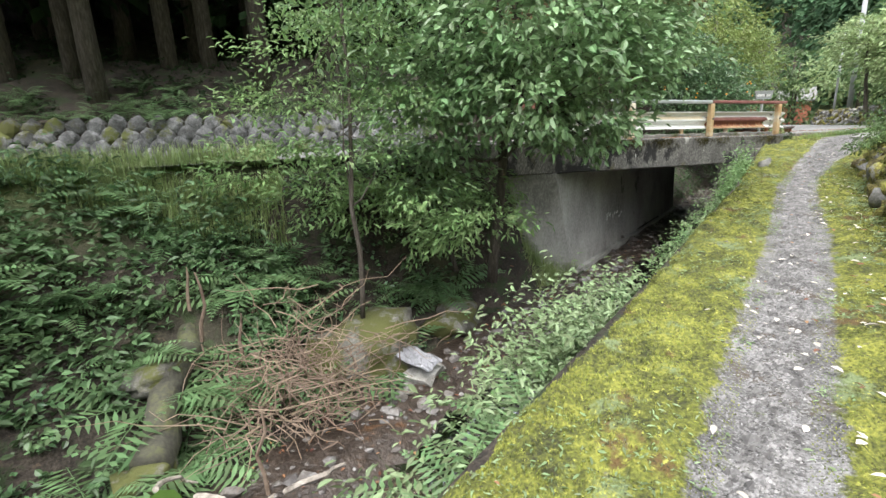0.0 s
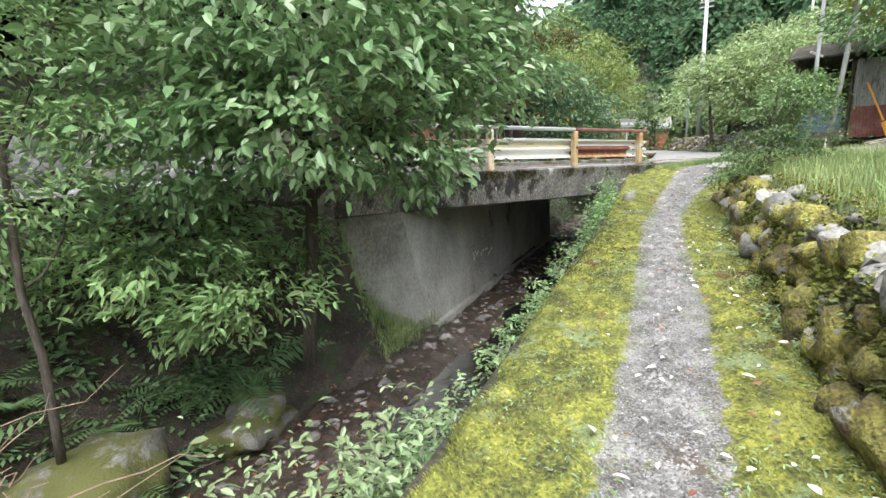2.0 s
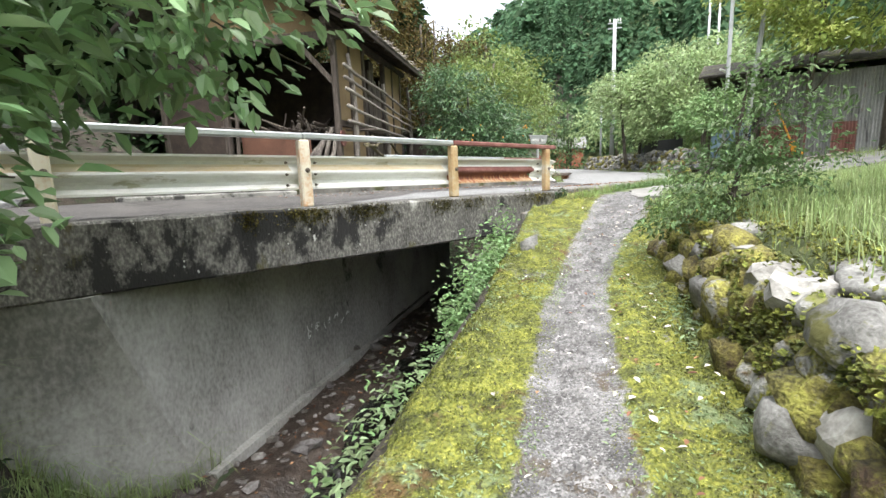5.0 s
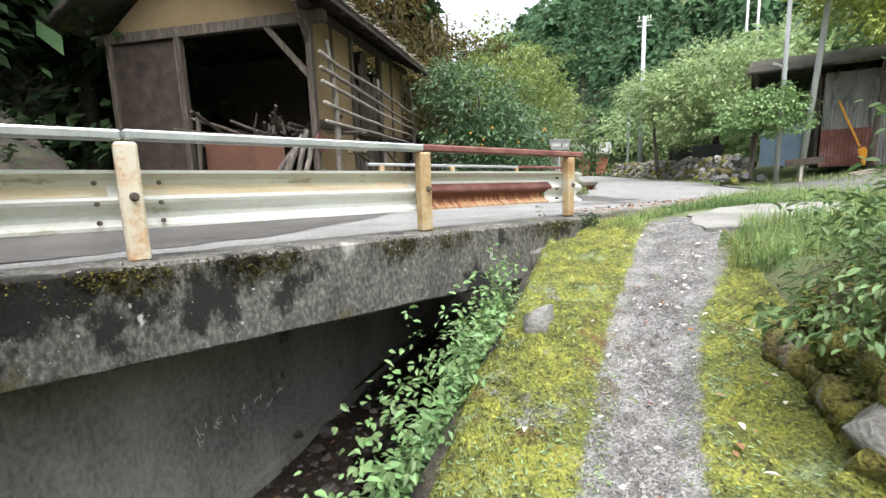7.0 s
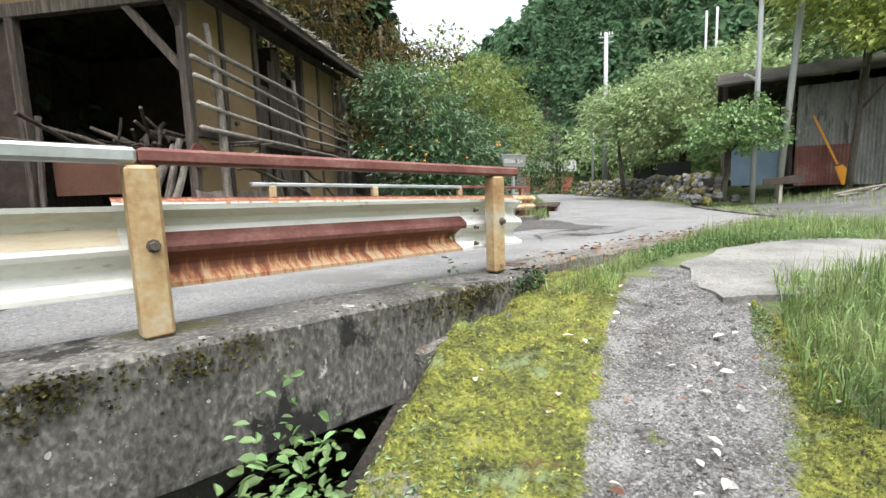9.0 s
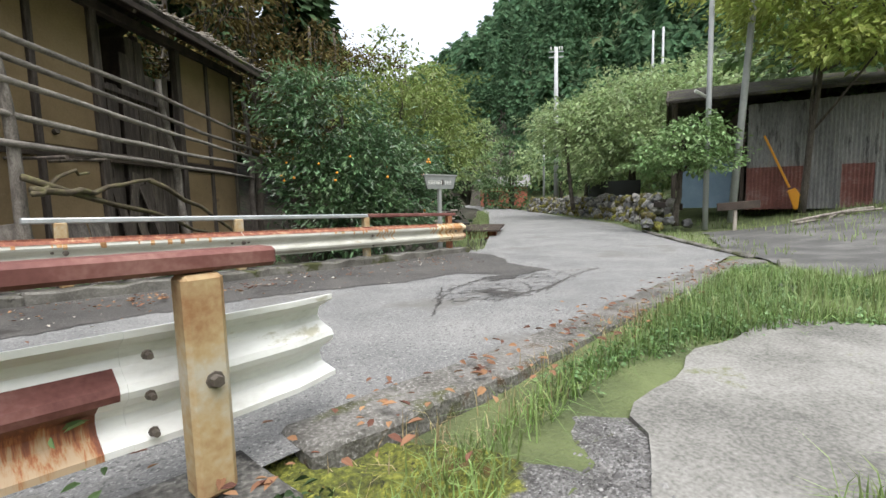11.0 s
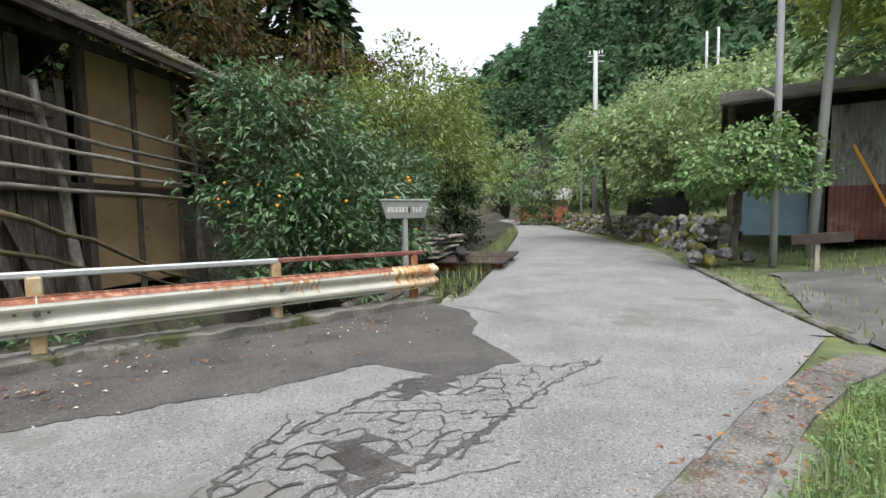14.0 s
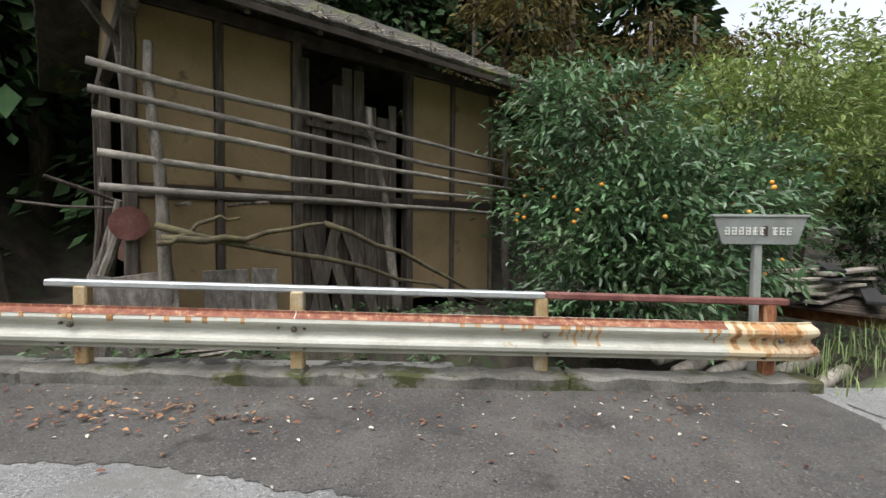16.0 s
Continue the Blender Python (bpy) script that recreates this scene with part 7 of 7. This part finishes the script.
for i, (u_, v_, h) in enumerate(((24.5, -10.3, 9.0), (27.5, -9.4, 9.5), (30.5, -8.8, 9.0), (33.5, -9.0, 10.0))):
    x, y = xy(u_, v_)
    rr = np.random.default_rng(900 + i)
    bl = [((x + rr.normal(0, 1.0), y + rr.normal(0, 1.0), h * k), (2.2 * (1.25 - k * 0.7), 2.2 * (1.25 - k * 0.7), 0.55), 620) for k in (0.42, 0.5, 0.58, 0.66, 0.75, 0.84, 0.93)]
    tree("cedar_tree", "ragged cedar with rust-brown drooping foliage behind the barn", "tree", (x, y, 0.2), (x + 0.2, y, h), bl, 0.16, "leaf_rust", 0.2, 910 + i * 9, near=False, tight=0.24, droop=0.5, group="rusty cedars")
# unseen cedar, added outside the view to keep light off the creek bank
for x, y in ((-6.6, 4.3),):
    cedar(x, y, KINDS[1], "unseen tall cedar added to shade the creek bank", 0.95)
for s_, n_ in ((-15, 17), (-12, 16.2), (-9.5, 17.5), (-7, 16.4), (-4.5, 17.3), (-2, 16.3), (0.5, 17.2), (3, 16.6), (-11, 20), (-6, 20), (-1, 20.5)):
    x, y = from_sn(s_, n_)
    cedar(x, y, KINDS[(s_ > -5) + 0], "dark cedar standing above the stone wall", r.uniform(0.85, 1.05))
# extra cedars whose crowns are added to darken the bay and the slope
for s_, n_ in ((-3.5, 14.6), (0.5, 15.0), (2.6, 16.2), (4.4, 18.2), (-1.4, 18.4), (2.2, 20.0), (-8.4, 14.8), (-13, 14.9), (-5.6, 15.6)):
    x, y = from_sn(s_, n_)
    cedar(x, y, BAY_KIND, "tall dark cedar added to shade the barn bay and slope", 1.0)
for u_, v_, sc in ((21, -12.2, 0.9), (17.5, -12.6, 0.95), (13.5, -13.2, 0.9), (24, -13, 1.0)):
    x, y = xy(u_, v_)
    cedar(x, y, KINDS[2], "dark cedar close behind the barn", sc)

# dark ivy curtain on the bank beside the abutment
iv = np.random.default_rng(88)
ip = np.stack([iv.uniform(-1.4, 1.55, 6000), iv.uniform(6.9, 8.4, 6000), iv.uniform(-1.0, 1.0, 6000)], 1)
ip = ip[(ip[:, 2] < 1.0 - 0.0 * ip[:, 0]) & (vnoise(ip[:, 0] * 2, ip[:, 2] * 2, 89, 3, 1.0) > -0.3) & (sn(ip[:, 0], ip[:, 1])[1] < 7.5) & (sn(ip[:, 0], ip[:, 1])[0] < 4.55) & (np.abs(height(ip[:, 0], ip[:, 1]) - ip[:, 2]) < 0.3)]
single("ivy_curtain", mesh_np("ivy", *leaf6(ip, 0.065, 90, 0.6, 0.7), M["ivy"]), None, "dark ivy hanging down the bank beside the abutment", "ivy", kind="stuff")

# ---- far woods on the mountain ----
pcs_v, pcs_f, k = [], [], 0
base = [cedar_mesh(14, 120, 2.0, 500 + i, 0.02, 0.19) for i in range(5)]
base_near = [cedar_mesh(14, 380, 1.05, 520 + i, 0.02, 0.19) for i in range(5)]
cnt = 0
while cnt < 1500:
    phi, rad = math.radians(r.uniform(12, 100)), 60 + 175 * r.random()
    x, y = 9 + rad * math.sin(phi), 11 + rad * math.cos(phi)
    u_, v_ = uv(x, y)
    lft, rgt = road_edges(u_)
    if v_ < rgt + 6 and u_ < 110:
        continue
    z = float(height(x, y))
    if z < 1.8:
        continue
    v, f = (base_near if rad < 125 else base)[cnt % 5]
    sc = r.uniform(0.65, 1.5)
    a = r.uniform(0, 6.28)
    rot = np.array([[math.cos(a), -math.sin(a), 0], [math.sin(a), math.cos(a), 0], [0, 0, 1]])
    pcs_v.append(v @ rot.T * sc + [x, y, z - 0.5])
    pcs_f.append(f + k)
    k += len(v)
    cnt += 1
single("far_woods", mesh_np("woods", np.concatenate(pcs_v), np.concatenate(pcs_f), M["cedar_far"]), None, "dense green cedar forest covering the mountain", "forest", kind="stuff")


# ---- ferns ----
def frond_mesh(seed, l):
    """One arching frond along +x with paired leaflets."""
    r = np.random.default_rng(seed)
    vs, fs, k = [], [], 0
    t = np.linspace(0, 1, 15)
    spine = np.stack([l * t * 0.9, 0.04 * l * np.sin(t * 3 + seed), l * (0.75 * t - 0.62 * t * t)], 1)
    for j in range(1, 15):
        w = l * 0.26 * math.sin(math.pi * (0.12 + 0.85 * t[j])) * (1.05 - 0.5 * t[j]) * r.uniform(0.85, 1.1)
        for sg in (-1, 1):
            c = spine[j]
            tip = c + np.array([w * 0.35, sg * w, -w * 0.2])
            m1 = c + (tip - c) * 0.45 + [l * 0.022, 0, 0]
            m2 = c + (tip - c) * 0.45 - [l * 0.022, 0, 0]
            vs += [c, m1, tip, m2]
            fs.append([k, k + 1, k + 2, k + 3])
            k += 4
    for j in range(14):
        p, q = spine[j], spine[j + 1]
        e = np.array([0, 0.006 * l * (1 - t[j] * 0.7), 0])
        vs += [p - e, p + e, q + e, q - e]
        fs.append([k, k + 1, k + 2, k + 3])
        k += 4
    return mesh_np("frond", np.array(vs), fs, M["fern"])


FRONDS = [frond_mesh(600 + i, 0.55 + 0.07 * i) for i in range(5)]
r = np.random.default_rng(73)


def fern(x, y, sc, z=None, label="arching green fern on the creek bank", group="ferns"):
    t = tagged(new("fern"), label, "fern", group)
    t.matrix_world = pose(x, y, float(height(x, y)) if z is None else z, r.normal(0, 10), r.normal(0, 10), r.uniform(0, 360)) @ Matrix.Scale(sc, 4)
    n = int(r.integers(7, 10))
    for i in range(n):
        part("frond", FRONDS[r.integers(5)], None, t, "", pose(0, 0, 0, 0, r.normal(0, 8), 360 * i / n + r.normal(0, 14)))


n_f = 0
while n_f < 150:
    u_, v_ = r.uniform(-4, 9.5), r.uniform(-9, -4.0)
    x, y = xy(u_, v_)
    s_, n_ = sn(x, y)
    if n_ > 7.4:
        continue
    fern(x, y, r.uniform(0.7, 1.5))
    n_f += 1
for i in range(110):
    s_ = r.uniform(-13.5, 5)
    x, y = from_sn(s_, 13.3 + r.uniform(0, 2.0))
    fern(x, y, r.uniform(0.7, 1.2), max(2.0, float(height(x, y))), "fern growing along the top of the stone wall", "wall-top ferns")
for u_, v_, sc in ((1.3, -0.98, 0.75), (1.9, -1.0, 0.7), (5.6, -0.95, 0.6), (6.2, -1.0, 0.6), (4.0, -1.05, 0.6), (8.6, -0.9, 0.5), (9.4, -0.9, 0.45), (3.0, -1.1, 0.6)):
    x, y = xy(u_, v_)
    fern(x, y, sc, path_z(u_) - 0.28, "small fern on the edge of the path bank", "path-edge ferns")
for i in range(50):
    t = r.random()
    x, y = np.interp(t, [0, 0.3, 1], [22.8, 26.5, 33]) + r.uniform(0.6, 3), np.interp(t, [0, 0.3, 1], [20.6, 25.6, 39]) + r.uniform(-2, 0)
    fern(x, y, r.uniform(0.7, 1.2), max(1.55, float(height(x, y))), "brownish fern on the garden terrace", "terrace ferns")


# ---- herbs, grass, moss, gravel and litter ----
def herb_clumps(pts, heights, per, size, seed, aspect=0.5):
    """Leafy stalks: leaves set up along short stems."""
    r = np.random.default_rng(seed)
    c = np.repeat(pts, per, 0)
    h = np.repeat(heights, per)
    t = r.random(len(c))
    c = c + np.stack([r.normal(0, 0.05, len(c)) + 0.0, r.normal(0, 0.05, len(c)), h * t], 1)
    return leaf6(c, size, seed + 1, aspect, 0.15)


def spots_in(n, u0, u1, v0, v1, seed, ok=None, density=None):
    r = np.random.default_rng(seed)
    u_, v_ = r.uniform(u0, u1, n), r.uniform(v0, v1, n)
    keep = np.ones(n, bool)
    x, y = xy(u_, v_)
    if ok is not None:
        keep &= ok(x, y, u_, v_)
    keep &= vnoise(x, y, seed, 3, 0.9) > (density if density is not None else -9)
    x, y = x[keep], y[keep]
    return np.stack([x, y, height(x, y)], 1)


def stuff(name, vf, material, label, cat):
    return single(name, mesh_np(name, *vf, M[material]), None, label, cat, kind="stuff")


bank = spots_in(7000, -5, 9.6, -9.5, -4.35, 700, lambda x, y, u, v: sn(x, y)[1] < 7.3, -0.15)
stuff("bank_herbs", herb_clumps(bank, np.random.default_rng(1).uniform(0.05, 0.6, len(bank)), 9, 0.12, 701), "herb", "mixed green herbs and weeds covering the creek bank", "undergrowth")
bank2 = spots_in(2600, -5, 9.6, -9.5, -3.9, 702, lambda x, y, u, v: sn(x, y)[1] < 7.3, 0.0)
stuff("bank_ivy", herb_clumps(bank2, np.random.default_rng(2).uniform(0.03, 0.2, len(bank2)), 8, 0.075, 703, 0.75), "leaf_dark", "dark ivy-like ground cover on the creek bank", "undergrowth")
far_bank = spots_in(1500, 15.5, 40, -6.3, -3.6, 704, lambda x, y, u, v: sn(x, y)[1] > 12.4, -0.3)
stuff("bank_weeds", herb_clumps(far_bank, np.random.default_rng(3).uniform(0.05, 0.4, len(far_bank)), 9, 0.1, 705), "herb", "weeds on the bank below the barn", "undergrowth")
# dark leaves added over the bare slope in place of its deep shade
slope = spots_in(5600, -8, 24, -22, -8.7, 706, lambda x, y, u, v: (sn(x, y)[1] > 13.4) & (height(x, y) > 1.5), -0.2)
stuff("slope_undergrowth", herb_clumps(slope, np.random.default_rng(4).uniform(0.05, 0.5, len(slope)), 7, 0.12, 707), "ivy", "dark leaf cover added for the deep shade beneath the cedars", "undergrowth")
r = np.random.default_rng(5)
uu = np.where(r.random(760) < 0.62, r.normal(2.9, 0.75, 760), r.uniform(0.6, 10.2, 760))
lush = np.exp(-((uu - 2.9) / 1.2) ** 2)
edge_p = np.stack([*xy(uu, -1.03 - np.abs(r.normal(0, 0.14 + 0.12 * lush, 760))), path_z(uu) - r.uniform(0.15, 1.2, 760)], 1)
stuff("path_edge_plants", herb_clumps(edge_p, r.uniform(0.15, 0.6, 760) * (0.45 + 0.55 * lush), 15, 0.06, 709, 0.42), "silver_herb", "pale-leaved weeds hanging over the creek wall", "weeds")
uh = r.uniform(-1, 11.5, 900)
hang = np.stack([*xy(uh, -1.1 - np.abs(r.normal(0, 0.06, 900))), path_z(uh) - 0.15 - 1.5 * r.random(900) ** 1.3], 1)
stuff("wall_creepers", herb_clumps(hang, r.uniform(0.02, 0.2, 900), 6, 0.045, 713, 0.5), "bramble", "dark creepers hanging on the creek wall", "creepers")
uu = np.concatenate([r.uniform(9.0, 11.6, 270), r.uniform(12.6, 13.3, 50)])
edge_q = np.stack([*xy(uu, -0.95 - np.abs(r.normal(0, 0.13, 320))), path_z(uu) - r.uniform(0.1, 0.8, 320)], 1)
stuff("path_edge_shrub", herb_clumps(edge_q, r.uniform(0.1, 0.7, 320), 22, 0.055, 711, 0.55), "bramble", "leafy bramble at the bridge end of the path", "bramble")


# moss cushions hanging over the girder's top edge, ivy at its end
gm = np.random.default_rng(718)
gs = np.concatenate([gm.normal(c, w, n) for c, w, n in ((6.25, 0.06, 160), (6.85, 0.14, 420), (7.55, 0.16, 420), (8.65, 0.1, 260), (9.2, 0.2, 200), (10.6, 0.25, 300))])
gx, gy = from_sn(gs, 7.2 + gm.uniform(-0.012, 0.02, len(gs)))
gz = 1.0 - 0.0218 * (gs - 7.55) - np.abs(gm.normal(0, 0.075, len(gs)))
stuff("girder_moss", leaf4(np.repeat(np.stack([gx, gy, gz], 1), 3, 0) + gm.normal(0, 0.012, (len(gs) * 3, 3)) * [1, 0.3, 1], 0.018, 719, 0.8), "dark_moss", "brown-green moss hanging over the girder edge", "moss")
iq = np.stack([*from_sn(gm.normal(11.25, 0.1, 260), 7.18 + gm.uniform(-0.05, 0.05, 260)), gm.uniform(0.55, 0.98, 260)], 1)
stuff("girder_ivy", leaf6(iq, 0.045, 717, 0.7, 0.5), "ivy", "ivy clinging to the end of the bridge girder", "ivy")


def blades(pts, h, w, seed, lean=0.5):
    """Bent grass blades, each of two tapering pieces."""
    r = np.random.default_rng(seed)
    n = len(pts)
    az = r.uniform(0, 2 * np.pi, n)
    d = np.stack([np.cos(az), np.sin(az), 0 * az], 1)
    s = np.stack([-np.sin(az), np.cos(az), 0 * az], 1)
    H = (h * r.uniform(0.45, 1.2, n))[:, None]
    ln = np.abs(r.normal(0, lean, n))[:, None]
    W = w * r.uniform(0.6, 1.3, (n, 1))
    mid = pts + d * H * ln * 0.35 + [0, 0, 1] * H * 0.6
    tip = pts + d * H * ln + [0, 0, 1] * H * (1 - 0.35 * ln)
    v = np.stack([pts - s * W, pts + s * W, mid + s * W * 0.7, mid - s * W * 0.7, tip], 1).reshape(-1, 3)
    k = np.arange(n)[:, None] * 5
    f = (k + [0, 1, 2, 3]).tolist() + (k + [3, 2, 4]).tolist()
    return v, f


def off_paving(x, y, u, v):
    s_, n_ = sn(x, y)
    a = np.hypot((x - 10.3) / 1.5, (y - 10.55) / 0.62) > 1.0
    l, rr = path_half(u)
    return a & (road_mask(x, y) == 0) & ~((v > l - 0.05) & (v < rr + 0.05) & (u < 14)) & ~((n_ > 7.1) & (s_ < 19)) & ~((x > 14) & (v > 1.2) & (v < 5.5) & (u > 17) & (n_ > 4.5) & (x < 23))
meadow = spots_in(38000, 2, 17.5, 1.05, 7.5, 720, off_paving, -0.45)
stuff("meadow_grass", blades(meadow, 0.26, 0.004, 721), "blade", "tall fresh meadow grass above the stone wall", "grass")
meadow_far = spots_in(16000, -3, 32, 4, 22, 722, off_paving, -0.4)
stuff("yard_grass", blades(meadow_far, 0.22, 0.009, 723), "blade", "rough grass in the meadow and yard", "grass")
tuft = spots_in(42000, 11.6, 18.4, -0.8, 3.4, 724, lambda x, y, u, v: off_paving(x, y, u, v) & ((u > 13.3) | (v > 0.75)), -0.35)
stuff("verge_grass", blades(tuft, 0.17, 0.0035, 725, 0.9), "blade_green", "grass tufts between slab and lane", "grass")
tuft_dry = spots_in(5200, 13.2, 18.5, -0.6, 2.4, 726, lambda x, y, u, v: (np.abs(sn(x, y)[1] - 7.15) < 0.17), -0.3)
stuff("dry_grass", blades(tuft_dry, 0.14, 0.003, 727, 0.9), "dry", "dry straw-coloured grass along the lane edge", "grass")
clover = spots_in(3200, 14.5, 19, 0.2, 3.2, 728, lambda x, y, u, v: off_paving(x, y, u, v) & (sn(x, y)[1] < 7.1) & (sn(x, y)[1] > 5.8), -0.2)
stuff("clover_patch", herb_clumps(clover, np.random.default_rng(6).uniform(0.02, 0.12, len(clover)), 12, 0.028, 729, 0.8), "bramble", "bright green clover patch beside the drive", "clover")
road_l = spots_in(9000, 21.5, 60, -4.2, -0.5, 730, lambda x, y, u, v: (v < road_edges(u)[0] - 0.02) & (v > road_edges(u)[0] - 0.75))
road_l[:, 2] = 0.7
stuff("roadside_grass", blades(road_l, 0.35, 0.007, 731), "blade", "long grass along the creek side of the lane", "grass")
road_r = spots_in(9000, 20, 60, 1, 5, 732, lambda x, y, u, v: (v > road_edges(u)[1] + 0.1) & (v < road_edges(u)[1] + 0.9))
stuff("roadside_grass", blades(road_r, 0.15, 0.008, 733), "blade", "short grass strip below the retaining wall", "grass")
q = np.random.default_rng(734)
sx, sy = from_sn(q.uniform(-14, 0.3, 22000), q.uniform(6.8, 8.2, 22000))
strip = np.stack([sx, sy, np.minimum(height(sx, sy), 0.95)], 1)
stuff("bank_top_grass", blades(strip, 0.42, 0.007, 735), "blade", "long pale grass on top of the creek bank", "grass")
tus = spots_in(260, 7.2, 8.9, -4.2, -3.55, 736)
tus = np.repeat(tus, 12, 0) + np.random.default_rng(8).normal(0, 0.03, (len(tus) * 12, 3)) * [1, 1, 0]
stuff("creek_grass", blades(tus, 0.3, 0.004, 737, 0.9), "blade", "tuft of green grass at the foot of the abutment", "grass")
# low growth on the path's verges
def verge_pts(n, seed, right):
    r = np.random.default_rng(seed)
    u_ = r.uniform(-1, 13.4, n)
    l, rr = path_half(u_)
    v_ = rr - 0.09 + (1.01 - rr) * r.random(n) ** 0.85 if right else l + 0.09 - (l + 1.02) * r.random(n)
    x, y, z = path_place(u_, v_)
    return np.stack([x, y, z - 0.004], 1), u_, v_
for right, seed in ((False, 740), (True, 742)):
    p, u_, v_ = verge_pts(36000, seed, right)
    k = vnoise(p[:, 0], p[:, 1], 41, 3, 2.2) > -0.9
    stuff("moss_tufts", blades(p[k], 0.022, 0.0035, seed, 1.2), "moss", "cushions of yellow-green moss on the path verge", "moss")
    p, u_, v_ = verge_pts(9000, seed + 10, right)
    k = vnoise(p[:, 0], p[:, 1], 43, 3, 1.4) > (0.05 if right else 0.12)
    stuff("verge_weeds", leaf6(p[k] + [0, 0, 0.01], 0.03, seed + 11, 0.35, 0.0), "silver_herb", "low grey-green weeds among the moss", "weeds")
foot = spots_in(1300, 1, 11, 0.55, 0.9, 744, None, 0.0)
stuff("wall_foot_weeds", herb_clumps(foot, np.random.default_rng(9).uniform(0.02, 0.16, len(foot)), 9, 0.045, 745, 0.3), "silver_herb", "small weeds at the foot of the stone wall", "weeds")
wt = spots_in(700, -2, 11.2, 1.0, 1.5, 746)
wt[:, 2] += 0.02
stuff("wall_top_moss", leaf4(np.repeat(wt, 30, 0) + np.random.default_rng(10).normal(0, 0.06, (len(wt) * 30, 3)) * [1, 1, 0.3], 0.03, 747, 0.7), "moss", "moss cushions on top of the stone wall", "moss")
# gravel
r = np.random.default_rng(77)
n = 26000
u_ = r.uniform(-1, 14, n)
l, rr = path_half(u_)
kk = r.beta(1.2, 1.2, n) * 1.16 - 0.08
x, y, z = tread_place(u_, kk)
s = r.lognormal(-5.0, 0.5, n)[:, None, None]
octa = np.array([[1, 0, 0], [0, 1, 0], [-1, 0, 0], [0, -1, 0], [0, 0, 0.7], [0, 0, -0.5]], float)
a = r.uniform(0, 6.28, n)
rot = np.stack([np.stack([np.cos(a), -np.sin(a), 0 * a], 1), np.stack([np.sin(a) * 0.7, np.cos(a) * 0.7, 0 * a], 1), np.stack([0 * a, 0 * a, 1 + 0 * a], 1)], 1)
v = (np.einsum("nij,kj->nki", rot, octa) + r.normal(0, 0.15, (n, 6, 3))) * s + np.stack([x, y, z + 0.002], 1)[:, None]
k = np.arange(n)[:, None] * 6
f = np.concatenate([k + q for q in ([0, 1, 4], [1, 2, 4], [2, 3, 4], [3, 0, 4])])
stuff("gravel_stones", (v.reshape(-1, 3), f), "pebble", "loose grey gravel on the footpath", "gravel")
# fallen leaves
def litter(n, place_fn, size, seed, material, label):
    r = np.random.default_rng(seed)
    p = place_fn(r, n)
    dirs = np.stack([np.cos(q := r.uniform(0, 6.28, len(p))), np.sin(q), 0.05 + 0 * q], 1)
    stuff("fallen_leaves", leaf6(p + [0, 0, 0.012], size, seed, 0.5, 0.0, dirs, 0.1, 0.25), material, label, "fallen leaves")
def on_path(r, n):
    u_ = r.uniform(0.5, 13.5, n)
    v_ = np.clip(r.normal(0.3, 0.33, n), -0.8, 0.85)
    x, y, z = path_place(u_, v_)
    return np.stack([x, y, z + 0.03], 1)
litter(240, on_path, 0.055, 780, "pale_litter", "pale dead leaves scattered on the footpath")
litter(110, on_path, 0.045, 781, "litter", "brown dead leaves scattered on the footpath")
def on_lane(r, n):
    s_ = r.uniform(8, 17.3, n)
    n_ = 11.8 - np.abs(r.normal(0, 0.65, n))
    x, y = from_sn(s_, n_)
    return np.stack([x, y, road_z(x, y) + 0.012 * vnoise(x, y, 2, 3, 0.8) + 0.008], 1)
litter(300, on_lane, 0.045, 782, "litter", "rust-brown leaves scattered on the lane")
litter(130, on_lane, 0.04, 783, "pale_litter", "pale dry leaves scattered on the lane")
def on_pile(r, n):
    x, y = from_sn(12.4 + r.normal(0, 0.5, n), 11.25 + r.normal(0, 0.13, n))
    return np.stack([x, y, road_z(x, y) + 0.02], 1)
litter(110, on_pile, 0.06, 784, "litter", "drift of orange-brown leaves by the kerb")
def on_edge(r, n):
    s_ = r.uniform(11, 18, n)
    x, y = from_sn(s_, 7.3 + r.normal(0, 0.16, n))
    return np.stack([x, y, road_z(x, y) + 0.05], 1)
litter(260, on_edge, 0.06, 785, "litter", "brown leaves along the lane edge")
def on_bed(r, n):
    x, y = xy(r.uniform(1, 14, n), r.uniform(-4.2, -2.2, n))
    return np.stack([x, y, height(x, y) + 0.02], 1)
litter(500, on_bed, 0.06, 786, "litter", "dead leaves along the creek bed")
# big-leaved plant hanging in by the start
bl = thing("broadleaf_plant", "low plant with broad lobed light-green leaves", "plant", at=(-1.5, 2.0, -0.95))
for i in range(9):
    q = np.random.default_rng(800 + i)
    p = np.array([[q.normal(0, 0.28), q.normal(0, 0.28), q.uniform(0.0, 0.4)]])
    part("leaf", mesh_np("leaf", *leaf6(np.repeat(p, 3, 0), 0.3, 801 + i, 0.7, 0.1), M["herb_bright"]), None, bl)
    part("stalk", mesh_np("stalk", *tube_np(wobble((0, 0, -0.3), p[0], 4, 0.02, i), 0.008, 5), M["twig"]), None, bl)
stuff("wall_moss", leaf4(WALL_MOSS, 0.034, 760, 0.8, np.tile([[-0.5, 0.4, 0.3]], (len(WALL_MOSS), 1)), 0.1, 0.6), "moss", "shaggy moss grown over the dry-stone wall", "moss")
